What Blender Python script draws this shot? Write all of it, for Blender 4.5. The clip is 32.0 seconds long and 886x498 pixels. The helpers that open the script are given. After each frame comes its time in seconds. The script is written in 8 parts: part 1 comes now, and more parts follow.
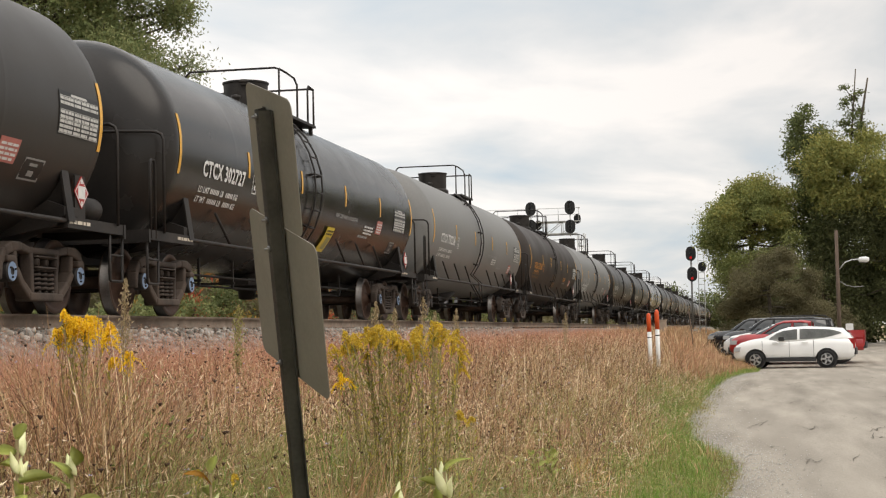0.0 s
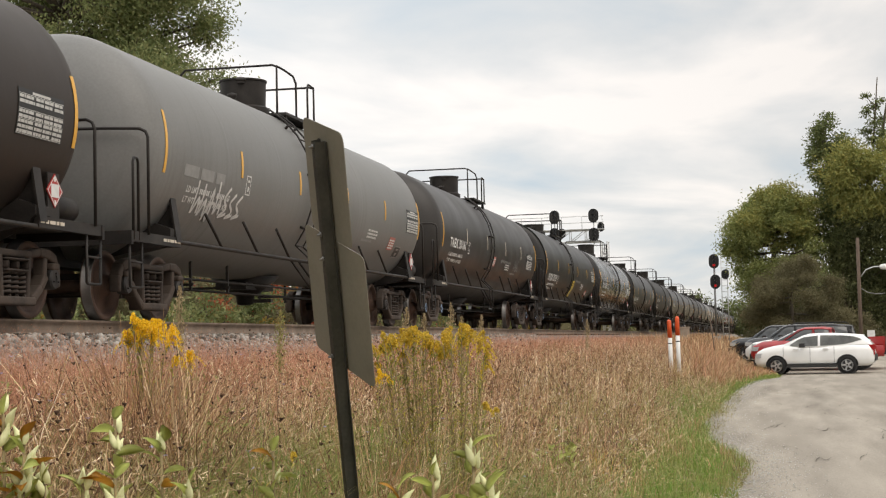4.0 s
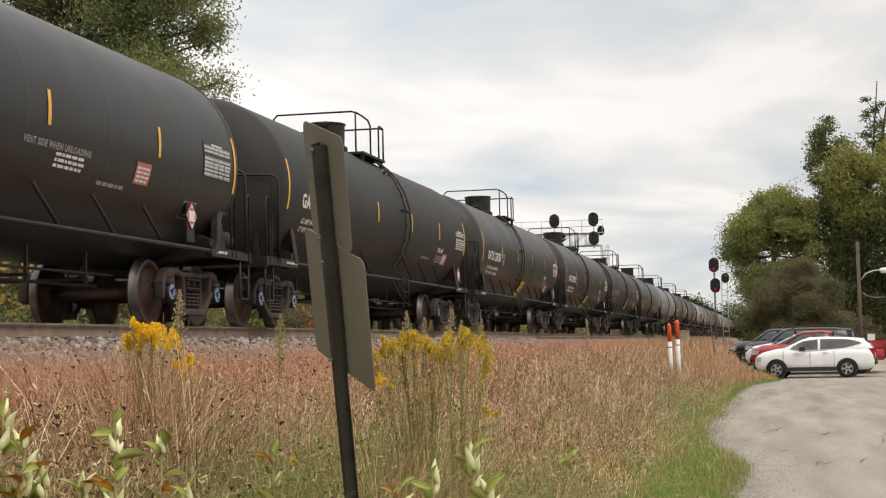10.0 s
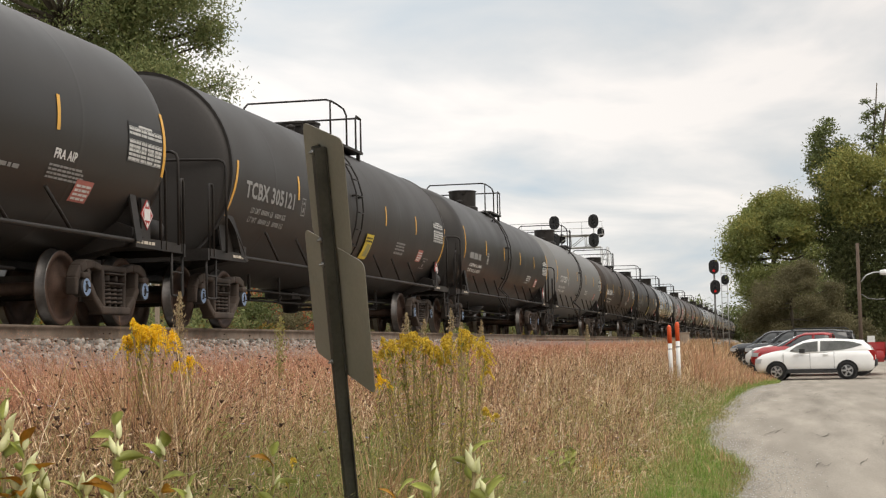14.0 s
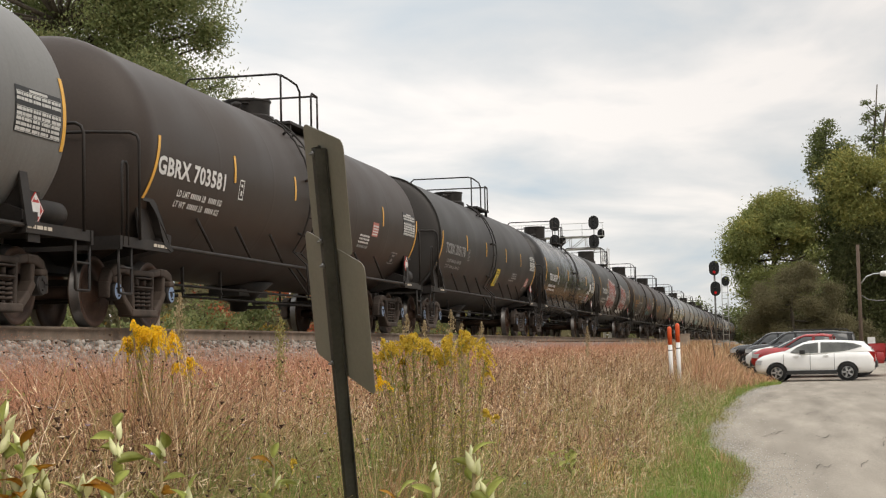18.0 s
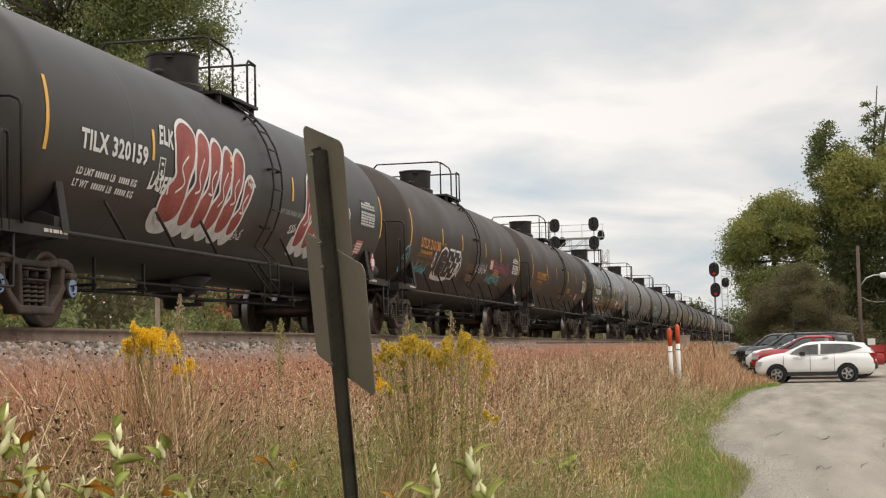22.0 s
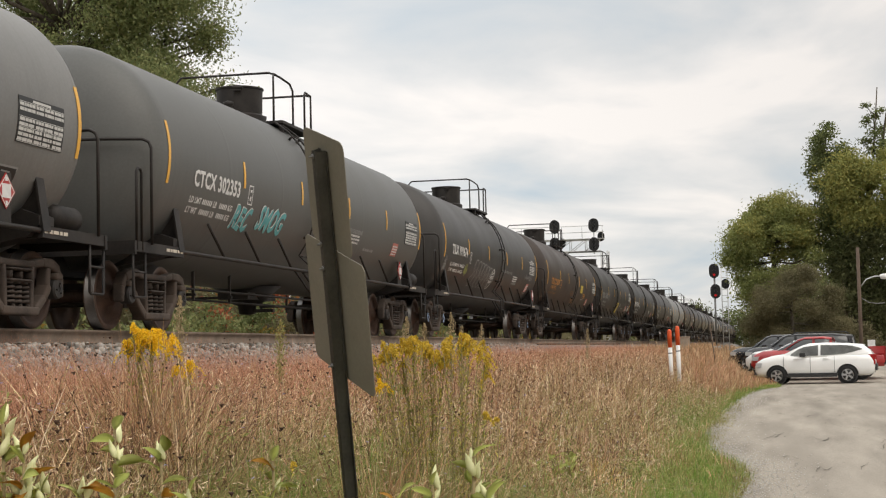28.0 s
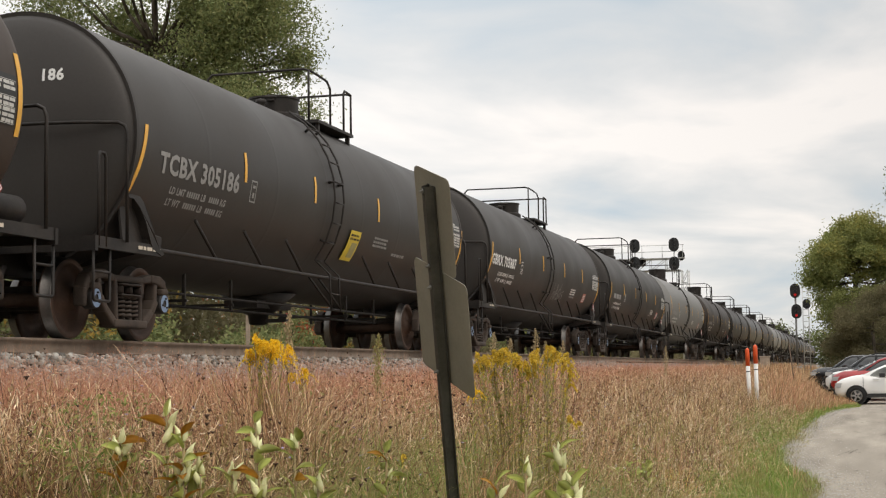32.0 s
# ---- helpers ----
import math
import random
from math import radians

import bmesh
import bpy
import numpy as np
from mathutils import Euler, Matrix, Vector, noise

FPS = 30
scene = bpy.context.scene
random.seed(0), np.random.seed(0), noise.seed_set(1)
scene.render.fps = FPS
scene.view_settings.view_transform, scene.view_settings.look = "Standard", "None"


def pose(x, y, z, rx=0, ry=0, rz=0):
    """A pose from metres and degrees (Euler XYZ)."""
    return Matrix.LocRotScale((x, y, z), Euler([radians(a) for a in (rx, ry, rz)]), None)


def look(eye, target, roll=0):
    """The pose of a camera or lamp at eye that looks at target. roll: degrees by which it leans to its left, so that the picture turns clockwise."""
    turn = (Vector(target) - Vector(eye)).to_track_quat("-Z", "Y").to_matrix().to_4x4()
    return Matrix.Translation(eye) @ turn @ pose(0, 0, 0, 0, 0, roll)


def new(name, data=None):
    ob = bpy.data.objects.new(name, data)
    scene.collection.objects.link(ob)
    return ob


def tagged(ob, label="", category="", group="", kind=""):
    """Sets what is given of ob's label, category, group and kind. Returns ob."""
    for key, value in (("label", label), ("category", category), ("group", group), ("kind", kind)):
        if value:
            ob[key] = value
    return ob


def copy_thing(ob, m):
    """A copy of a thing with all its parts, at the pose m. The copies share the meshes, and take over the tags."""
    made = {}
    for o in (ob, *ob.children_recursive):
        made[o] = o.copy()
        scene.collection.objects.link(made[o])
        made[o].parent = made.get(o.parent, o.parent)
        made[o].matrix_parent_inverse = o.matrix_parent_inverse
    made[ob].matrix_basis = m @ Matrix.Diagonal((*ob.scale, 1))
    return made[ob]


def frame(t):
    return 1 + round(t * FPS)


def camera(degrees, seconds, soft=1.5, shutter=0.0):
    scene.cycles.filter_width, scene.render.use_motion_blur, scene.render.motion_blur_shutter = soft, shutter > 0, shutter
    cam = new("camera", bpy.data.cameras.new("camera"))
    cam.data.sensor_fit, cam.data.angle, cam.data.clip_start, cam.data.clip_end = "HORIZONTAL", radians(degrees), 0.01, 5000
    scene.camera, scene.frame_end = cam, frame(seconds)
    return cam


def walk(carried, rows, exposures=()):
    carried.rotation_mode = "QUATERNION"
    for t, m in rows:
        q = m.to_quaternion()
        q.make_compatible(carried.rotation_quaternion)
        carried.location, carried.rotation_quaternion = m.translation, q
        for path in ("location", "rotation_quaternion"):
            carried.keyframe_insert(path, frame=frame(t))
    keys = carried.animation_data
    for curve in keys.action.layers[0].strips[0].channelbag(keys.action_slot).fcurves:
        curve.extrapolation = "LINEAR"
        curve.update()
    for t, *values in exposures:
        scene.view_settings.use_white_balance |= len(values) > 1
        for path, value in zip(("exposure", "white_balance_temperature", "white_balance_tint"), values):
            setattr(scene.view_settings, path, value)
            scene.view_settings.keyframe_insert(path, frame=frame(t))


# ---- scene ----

LENS, SECONDS = 32.38, 32.0
cam = camera(LENS, SECONDS, soft=1.2)
PATH = [
    (0, (-0.167, 0.932, 1.614), (-19.978, 100.932, 7.215), -1.22),
    (0.5, (-0.250, 1.100, 1.575), (-20.887, 101.100, 7.560), -1.35),
    (1, (0.000, 0.000, 1.570), (-21.467, 100.000, 7.506), -1.30),
    (2, (0.000, 0.000, 1.570), (-21.463, 100.000, 7.620), -1.30),
    (3, (0.000, 0.000, 1.570), (-21.461, 100.000, 7.696), -1.30),
    (3.5, (0.000, 0.000, 1.570), (-21.460, 100.000, 7.734), -1.30),
    (5.5, (0.000, 0.000, 1.570), (-21.456, 100.000, 7.847), -1.30),
    (6, (0.000, 0.000, 1.570), (-21.455, 100.000, 7.866), -1.30),
    (7, (0.000, 0.000, 1.570), (-21.454, 100.000, 7.904), -1.30),
    (8, (0.000, 0.000, 1.570), (-21.452, 100.000, 7.934), -1.30),
    (9, (0.000, 0.000, 1.570), (-21.451, 100.000, 7.972), -1.30),
    (10, (0.000, 0.000, 1.570), (-21.450, 100.000, 8.017), -1.30),
    (11, (0.000, 0.000, 1.570), (-21.449, 100.000, 8.036), -1.30),
    (12, (0.000, 0.000, 1.570), (-21.448, 100.000, 8.074), -1.30),
    (13, (0.000, 0.000, 1.570), (-21.446, 100.000, 8.104), -1.30),
    (14, (0.000, 0.000, 1.570), (-21.445, 100.000, 8.142), -1.30),
    (15, (0.000, 0.000, 1.570), (-21.444, 100.000, 8.165), -1.30),
    (16.5, (0.000, 0.000, 1.570), (-21.462, 100.000, 8.200), -1.30),
    (18, (0.000, 0.000, 1.570), (-21.460, 100.000, 8.234), -1.30),
    (20, (0.000, 0.000, 1.570), (-21.459, 100.000, 8.279), -1.30),
    (22, (0.000, 0.000, 1.570), (-21.457, 100.000, 8.328), -1.30),
    (24, (0.000, 0.000, 1.570), (-21.456, 100.000, 8.363), -1.30),
    (26, (0.000, 0.000, 1.570), (-21.455, 100.000, 8.393), -1.30),
    (28, (0.000, 0.000, 1.570), (-21.454, 100.000, 8.416), -1.30),
    (29.5, (0.000, 0.000, 1.570), (-21.452, 100.000, 8.453), -1.30),
    (30.5, (-0.008, 0.026, 1.571), (-21.958, 100.026, 8.574), -1.33),
    (31, (-0.035, 0.116, 1.576), (-23.986, 100.116, 8.907), -1.17),
    (31.5, (-0.066, 0.221, 1.582), (-25.988, 100.221, 9.480), -1.00),
    (32, (0.159, -1.011, 1.521), (-26.802, 98.989, 9.783), -0.80),
]

walk(cam, [(t, look(eye, target, roll)) for t, eye, target, roll in PATH], [(0, 0.05, 6620, 12), (8, 0.03, 6620, 12), (16, 0.01, 6620, 12), (28, -0.03, 6620, 12), (32, -0.02, 6620, 12)])

# ---- light ----
world = bpy.data.worlds.new("sky")
scene.world = world
world.use_nodes = True


def wire_sky():
    nt = world.node_tree
    nt.nodes.clear()
    N, L = nt.nodes.new, nt.links.new
    out = N("ShaderNodeOutputWorld")
    bg = N("ShaderNodeBackground")
    sky = N("ShaderNodeTexSky")
    sky.sky_type, sky.sun_disc = "NISHITA", False
    sky.sun_elevation, sky.sun_rotation = radians(42), radians(150)
    # broken overcast: soft grey and white sheets with a little pale blue between
    co = N("ShaderNodeTexCoord")
    sep = N("ShaderNodeSeparateXYZ")
    L(co.outputs["Generated"], sep.inputs[0])
    zc = N("ShaderNodeMath"); zc.operation = "MAXIMUM"; zc.inputs[1].default_value = 0.03
    L(sep.outputs["Z"], zc.inputs[0])
    za = N("ShaderNodeMath"); za.operation = "ADD"; za.inputs[1].default_value = 0.12
    L(zc.outputs[0], za.inputs[0])
    dx = N("ShaderNodeMath"); dx.operation = "DIVIDE"
    dy = N("ShaderNodeMath"); dy.operation = "DIVIDE"
    L(sep.outputs["X"], dx.inputs[0]); L(za.outputs[0], dx.inputs[1])
    L(sep.outputs["Y"], dy.inputs[0]); L(za.outputs[0], dy.inputs[1])
    com = N("ShaderNodeCombineXYZ")
    L(dx.outputs[0], com.inputs[0]); L(dy.outputs[0], com.inputs[1])
    mp = N("ShaderNodeMapping"); mp.inputs["Scale"].default_value = (1.0, 0.75, 1)
    mp.inputs["Rotation"].default_value = (0, 0, radians(-25)); mp.inputs["Location"].default_value = (1.3, 0.4, 0)
    L(com.outputs[0], mp.inputs[0])
    n1 = N("ShaderNodeTexNoise"); n1.inputs["Scale"].default_value = 1.5; n1.inputs["Detail"].default_value = 7; n1.inputs["Roughness"].default_value = 0.5
    n1.inputs["Distortion"].default_value = 0.35
    L(mp.outputs[0], n1.inputs["Vector"])
    cr = N("ShaderNodeValToRGB")
    e = cr.color_ramp.elements
    e[0].position, e[0].color = 0.30, (0.55, 0.64, 0.70, 1)
    e[1].position, e[1].color = 0.62, (1.0, 0.965, 0.915, 1)
    m = e.new(0.44); m.color = (0.73, 0.755, 0.755, 1)
    L(n1.outputs[0], cr.inputs[0])
    mix = N("ShaderNodeMix"); mix.data_type = "RGBA"; mix.inputs["Factor"].default_value = 0.93
    sk = N("ShaderNodeVectorMath"); sk.operation = "SCALE"; sk.inputs["Scale"].default_value = 0.1
    L(sky.outputs[0], sk.inputs[0])
    L(sk.outputs[0], mix.inputs[6]); L(cr.outputs[0], mix.inputs[7])
    # the overcast thins towards the west, on the side of the wood
    west = N("ShaderNodeMapRange")
    west.inputs[1].default_value, west.inputs[2].default_value = -0.42, 0.10
    west.inputs[3].default_value, west.inputs[4].default_value = 1.18, 0.92
    L(sep.outputs["X"], west.inputs[0])
    sk2 = N("ShaderNodeVectorMath"); sk2.operation = "SCALE"
    L(mix.outputs[2], sk2.inputs[0]); L(west.outputs[0], sk2.inputs["Scale"])
    # an overcast sky is up to three times brighter overhead than at the horizon
    high = N("ShaderNodeMapRange"); high.interpolation_type = "SMOOTHSTEP"
    high.inputs[1].default_value, high.inputs[2].default_value = 0.25, 1.0
    high.inputs[3].default_value, high.inputs[4].default_value = 1.0, 2.05
    L(sep.outputs["Z"], high.inputs[0])
    sk3 = N("ShaderNodeVectorMath"); sk3.operation = "SCALE"
    L(sk2.outputs[0], sk3.inputs[0]); L(high.outputs[0], sk3.inputs["Scale"])
    L(sk3.outputs[0], bg.inputs["Color"])
    bg.inputs["Strength"].default_value = 1.0
    L(bg.outputs[0], out.inputs[0])


wire_sky()
sun_data = bpy.data.lights.new("sun", "SUN")
sun_data.energy, sun_data.angle, sun_data.color = 1.35, radians(46), (1.0, 0.93, 0.82)
sun = new("sun", sun_data)
# high over the car park, to the right of the camera
sun.matrix_world = look((0, 0, 0), (-0.50, 0.36, -0.85))

# ---- materials ----


def node_tree(name, rough=0.6, metal=0.0):
    m = bpy.data.materials.new(name)
    m.use_nodes = True
    nt = m.node_tree
    b = nt.nodes["Principled BSDF"]
    b.inputs["Roughness"].default_value, b.inputs["Metallic"].default_value = rough, metal
    return m, nt, b


def surface(name, dark, light, scale=4.0, rough=0.6, metal=0.0, bump=0.0, fine=40.0, spec=0.5, stretch=(1, 1, 1), per_object=0.0,
            streak=None, rough_var=0.0, third=None, coat=0.0):
    """Two-scale noise colour, optional second stain colour, bump and roughness changes."""
    m, nt, b = node_tree(name, rough, metal)
    N, L = nt.nodes.new, nt.links.new
    co = N("ShaderNodeTexCoord")
    mp = N("ShaderNodeMapping")
    mp.inputs["Scale"].default_value = stretch
    L(co.outputs["Object"], mp.inputs[0])
    n1 = N("ShaderNodeTexNoise"); n1.inputs["Scale"].default_value = scale; n1.inputs["Detail"].default_value = 5
    n2 = N("ShaderNodeTexNoise"); n2.inputs["Scale"].default_value = fine; n2.inputs["Detail"].default_value = 3
    L(mp.outputs[0], n1.inputs["Vector"]); L(mp.outputs[0], n2.inputs["Vector"])
    add = N("ShaderNodeMath"); add.operation = "MULTIPLY_ADD"; add.inputs[1].default_value = 0.35
    L(n2.outputs[0], add.inputs[0]); L(n1.outputs[0], add.inputs[2])
    ramp = N("ShaderNodeValToRGB")
    e = ramp.color_ramp.elements
    e[0].position, e[0].color = 0.45, (*dark, 1)
    e[1].position, e[1].color = 0.90, (*light, 1)
    L(add.outputs[0], ramp.inputs[0])
    col = ramp.outputs[0]
    if third:
        n3 = N("ShaderNodeTexNoise"); n3.inputs["Scale"].default_value = scale * 0.33; n3.inputs["Detail"].default_value = 6
        L(mp.outputs[0], n3.inputs["Vector"])
        r3 = N("ShaderNodeMapRange"); r3.inputs[1].default_value = 0.5; r3.inputs[2].default_value = 0.68
        L(n3.outputs[0], r3.inputs[0])
        mx = N("ShaderNodeMix"); mx.data_type = "RGBA"
        L(r3.outputs[0], mx.inputs["Factor"]); L(col, mx.inputs[6]); mx.inputs[7].default_value = (*third, 1)
        col = mx.outputs[2]
    if streak:
        mp2 = N("ShaderNodeMapping"); mp2.inputs["Scale"].default_value = (0.4, 9, 0.5)
        L(co.outputs["Object"], mp2.inputs[0])
        n4 = N("ShaderNodeTexNoise"); n4.inputs["Scale"].default_value = 1.2; n4.inputs["Detail"].default_value = 4
        L(mp2.outputs[0], n4.inputs["Vector"])
        r4 = N("ShaderNodeMapRange"); r4.inputs[1].default_value = 0.5; r4.inputs[2].default_value = 0.8; r4.inputs[4].default_value = 0.45
        L(n4.outputs[0], r4.inputs[0])
        mx = N("ShaderNodeMix"); mx.data_type = "RGBA"
        L(r4.outputs[0], mx.inputs["Factor"]); L(col, mx.inputs[6]); mx.inputs[7].default_value = (*streak, 1)
        col = mx.outputs[2]
    if per_object:
        oi = N("ShaderNodeObjectInfo")
        hv = N("ShaderNodeHueSaturation")
        mr = N("ShaderNodeMapRange"); mr.inputs[3].default_value = 1 - per_object; mr.inputs[4].default_value = 1 + per_object
        L(oi.outputs["Random"], mr.inputs[0]); L(mr.outputs[0], hv.inputs["Value"]); L(col, hv.inputs["Color"])
        col = hv.outputs[0]
    L(col, b.inputs["Base Color"])
    b.inputs["Specular IOR Level"].default_value = spec
    if coat:
        b.inputs["Coat Weight"].default_value, b.inputs["Coat Roughness"].default_value = coat, 0.08
    if rough_var:
        rr = N("ShaderNodeMapRange"); rr.inputs[1].default_value = 0.3; rr.inputs[2].default_value = 0.7
        rr.inputs[3].default_value = rough - rough_var; rr.inputs[4].default_value = min(1, rough + rough_var)
        L(n1.outputs[0], rr.inputs[0]); L(rr.outputs[0], b.inputs["Roughness"])
    if bump:
        bp = N("ShaderNodeBump"); bp.inputs["Strength"].default_value = bump; bp.inputs["Distance"].default_value = 0.02
        L(add.outputs[0], bp.inputs["Height"]); L(bp.outputs[0], b.inputs["Normal"])
    return m


def islands(name, colours, rough=0.8, translucent=0.25, spec=0.25):
    """Leaf and stem material: colour by island from a ramp, a little light passing through."""
    m, nt, b = node_tree(name, rough)
    N, L = nt.nodes.new, nt.links.new
    geo = N("ShaderNodeNewGeometry")
    ramp = N("ShaderNodeValToRGB")
    e = ramp.color_ramp.elements
    n = len(colours)
    e[0].position, e[0].color = 0.0, (*colours[0], 1)
    e[1].position, e[1].color = 1.0, (*colours[-1], 1)
    for i in range(1, n - 1):
        k = e.new(i / (n - 1)); k.color = (*colours[i], 1)
    L(geo.outputs["Random Per Island"], ramp.inputs[0])
    L(ramp.outputs[0], b.inputs["Base Color"])
    b.inputs["Specular IOR Level"].default_value = spec
    if translucent:
        tr = N("ShaderNodeBsdfTranslucent")
        L(ramp.outputs[0], tr.inputs[0])
        ms = N("ShaderNodeMixShader"); ms.inputs[0].default_value = translucent
        L(b.outputs[0], ms.inputs[1]); L(tr.outputs[0], ms.inputs[2])
        L(ms.outputs[0], nt.nodes["Material Output"].inputs[0])
    return m


def plain(name, colour, rough=0.5, metal=0.0, spec=0.5):
    v = [c * 0.82 for c in colour]
    return surface(name, v, colour, 9, rough, metal, 0.0, 80, spec)


# ---- mesh helpers ----


def finish(bm, name, mat, smooth=False):
    me = bpy.data.meshes.new(name)
    bm.normal_update()
    bm.to_mesh(me)
    bm.free()
    for m in (mat if isinstance(mat, (list, tuple)) else [mat]):
        me.materials.append(m)
    if smooth:
        for p in me.polygons:
            p.use_smooth = True
    return me


def part(name, bm, material, parent, label="", smooth=False, at=None):
    """Links a bmesh (or a ready mesh) as ONE mesh object under a thing or a part."""
    me = bm if isinstance(bm, bpy.types.Mesh) else finish(bm, name, material, smooth)
    ob = new(name, me)
    ob.parent = parent
    if at is not None:
        ob.matrix_basis = at
    if label:
        ob["label"] = label
    return ob


def thing(name, label, category, at=None, group="", kind=""):
    ob = new(name)
    if at is not None:
        ob.matrix_basis = at
    return tagged(ob, label, category, group, kind)


def add_box(bm, x0, x1, y0, y1, z0, z1, m=None):
    vs = [Vector((x, y, z)) for x in (x0, x1) for y in (y0, y1) for z in (z0, z1)]
    if m is not None:
        vs = [m @ v for v in vs]
    v = [bm.verts.new(p) for p in vs]
    for f in ((0, 1, 3, 2), (4, 6, 7, 5), (0, 4, 5, 1), (2, 3, 7, 6), (0, 2, 6, 4), (1, 5, 7, 3)):
        bm.faces.new([v[i] for i in f])
    return v


def add_rod(bm, p, q, r, n=8, r2=None, caps=True):
    p, q = Vector(p), Vector(q)
    d = (q - p).normalized()
    a = d.orthogonal().normalized()
    b = d.cross(a)
    r2 = r if r2 is None else r2
    A = [bm.verts.new(p + (a * math.cos(t) + b * math.sin(t)) * r) for t in [2 * math.pi * i / n for i in range(n)]]
    B = [bm.verts.new(q + (a * math.cos(t) + b * math.sin(t)) * r2) for t in [2 * math.pi * i / n for i in range(n)]]
    for i in range(n):
        bm.faces.new((A[i], A[(i + 1) % n], B[(i + 1) % n], B[i])).smooth = True
    if caps:
        bm.faces.new(A[::-1]); bm.faces.new(B)


def add_pipe(bm, pts, r, n=7):
    """A bent tube through the points, mitred at the bends."""
    pts = [Vector(p) for p in pts]
    rings = []
    ref = None
    for i, p in enumerate(pts):
        d = ((pts[i] - pts[i - 1]).normalized() if i else Vector()) + ((pts[i + 1] - pts[i]).normalized() if i < len(pts) - 1 else Vector())
        d.normalize()
        if ref is None:
            ref = d.orthogonal().normalized()
        a = (ref - d * ref.dot(d)).normalized()
        ref = a
        b = d.cross(a)
        rings.append([bm.verts.new(p + (a * math.cos(t) + b * math.sin(t)) * r) for t in [2 * math.pi * k / n for k in range(n)]])
    for A, B in zip(rings, rings[1:]):
        for k in range(n):
            bm.faces.new((A[k], A[(k + 1) % n], B[(k + 1) % n], B[k])).smooth = True
    bm.faces.new(rings[0][::-1]); bm.faces.new(rings[-1])


def add_lathe(bm, prof, n=32, axis="Y", origin=(0, 0, 0), smooth=True, close=False):
    """prof: (along, radius) pairs turned about the axis."""
    o = Vector(origin)
    rings = []
    for a, r in prof:
        ring = []
        for k in range(n):
            t = 2 * math.pi * k / n
            c, s = r * math.cos(t), r * math.sin(t)
            p = {"Y": (c, a, s), "X": (a, c, s), "Z": (c, s, a)}[axis]
            ring.append(bm.verts.new(o + Vector(p)))
        rings.append(ring)
    flip = axis == "Y"
    for A, B in zip(rings, rings[1:]):
        for k in range(n):
            q = (A[k], A[(k + 1) % n], B[(k + 1) % n], B[k])
            bm.faces.new(q[::-1] if flip else q).smooth = smooth
    a, b = rings[0], rings[-1]
    bm.faces.new(a if flip else a[::-1]); bm.faces.new(b[::-1] if flip else b)


def soften(bm, width=0.01, segments=1, angle=35):
    edges = [e for e in bm.edges if len(e.link_faces) == 2 and e.calc_face_angle(0) > radians(angle)]
    bmesh.ops.bevel(bm, geom=edges, offset=width, segments=segments, affect="EDGES", profile=0.6)


def extruded(outline, depth, axis="X", at=0.0):
    """A flat outline (pairs) given thickness along an axis, centred on at."""
    bm = bmesh.new()
    def P(u, v, w):
        return {"X": (w, u, v), "Y": (u, w, v), "Z": (u, v, w)}[axis]
    a = [bm.verts.new(P(u, v, at - depth / 2)) for u, v in outline]
    b = [bm.verts.new(P(u, v, at + depth / 2)) for u, v in outline]
    n = len(outline)
    bm.faces.new(a); bm.faces.new(b[::-1])
    for i in range(n):
        bm.faces.new((a[i], b[i], b[(i + 1) % n], a[(i + 1) % n]))
    bmesh.ops.recalc_face_normals(bm, faces=bm.faces)
    return bm


def raw_mesh(name, verts, faces, mat, smooth=False):
    """Mesh from arrays; faces all of one size."""
    me = bpy.data.meshes.new(name)
    verts, faces = np.asarray(verts, dtype=np.float32), np.asarray(faces, dtype=np.int32)
    k = faces.shape[1]
    me.vertices.add(len(verts)); me.vertices.foreach_set("co", verts.ravel())
    me.loops.add(faces.size); me.loops.foreach_set("vertex_index", faces.ravel())
    me.polygons.add(len(faces)); me.polygons.foreach_set("loop_start", np.arange(0, faces.size, k, dtype=np.int32))
    me.update(calc_edges=True); me.validate()
    for m in (mat if isinstance(mat, (list, tuple)) else [mat]):
        me.materials.append(m)
    if smooth:
        me.polygons.foreach_set("use_smooth", np.ones(len(faces), dtype=bool))
    return me

# ---- plan: x to the right of the camera, y along the track, away ----
TRACK_X, RAIL_Z = -9.25, 1.94

M_ground = surface("dry_grass_soil", (0.20, 0.15, 0.085), (0.42, 0.32, 0.19), 0.9, 0.95, 0, 0.4, 14, 0.2, third=(0.10, 0.12, 0.04))
M_lot = surface("worn_asphalt", (0.20, 0.178, 0.148), (0.385, 0.344, 0.288), 1.6, 0.95, 0, 0.04, 60, 0.2, stretch=(1, 0.12, 1), third=(0.262, 0.233, 0.194))
M_ballast = surface("ballast_stone", (0.12, 0.115, 0.105), (0.30, 0.285, 0.265), 6, 0.9, 0, 0.3, 60, 0.3, per_object=0.25)
M_rail_side = surface("rail_rust", (0.15, 0.11, 0.08), (0.27, 0.205, 0.155), 5, 0.8, 0.2, 0.1, 60)
M_rail_top = surface("rail_steel", (0.45, 0.44, 0.43), (0.62, 0.61, 0.60), 3, 0.25, 1.0, 0, 60)
M_tie = surface("creosoted_timber", (0.05, 0.04, 0.03), (0.14, 0.11, 0.085), 4, 0.9, 0, 0.4, 50, 0.2, stretch=(0.5, 5, 5), per_object=0.2)
M_black = surface("tank_black", (0.0277, 0.0244, 0.0218), (0.0395, 0.0353, 0.0319), 0.7, 0.42, 0, 0, 30, 0.32, streak=(0.0336, 0.0286, 0.0252), rough_var=0.07)
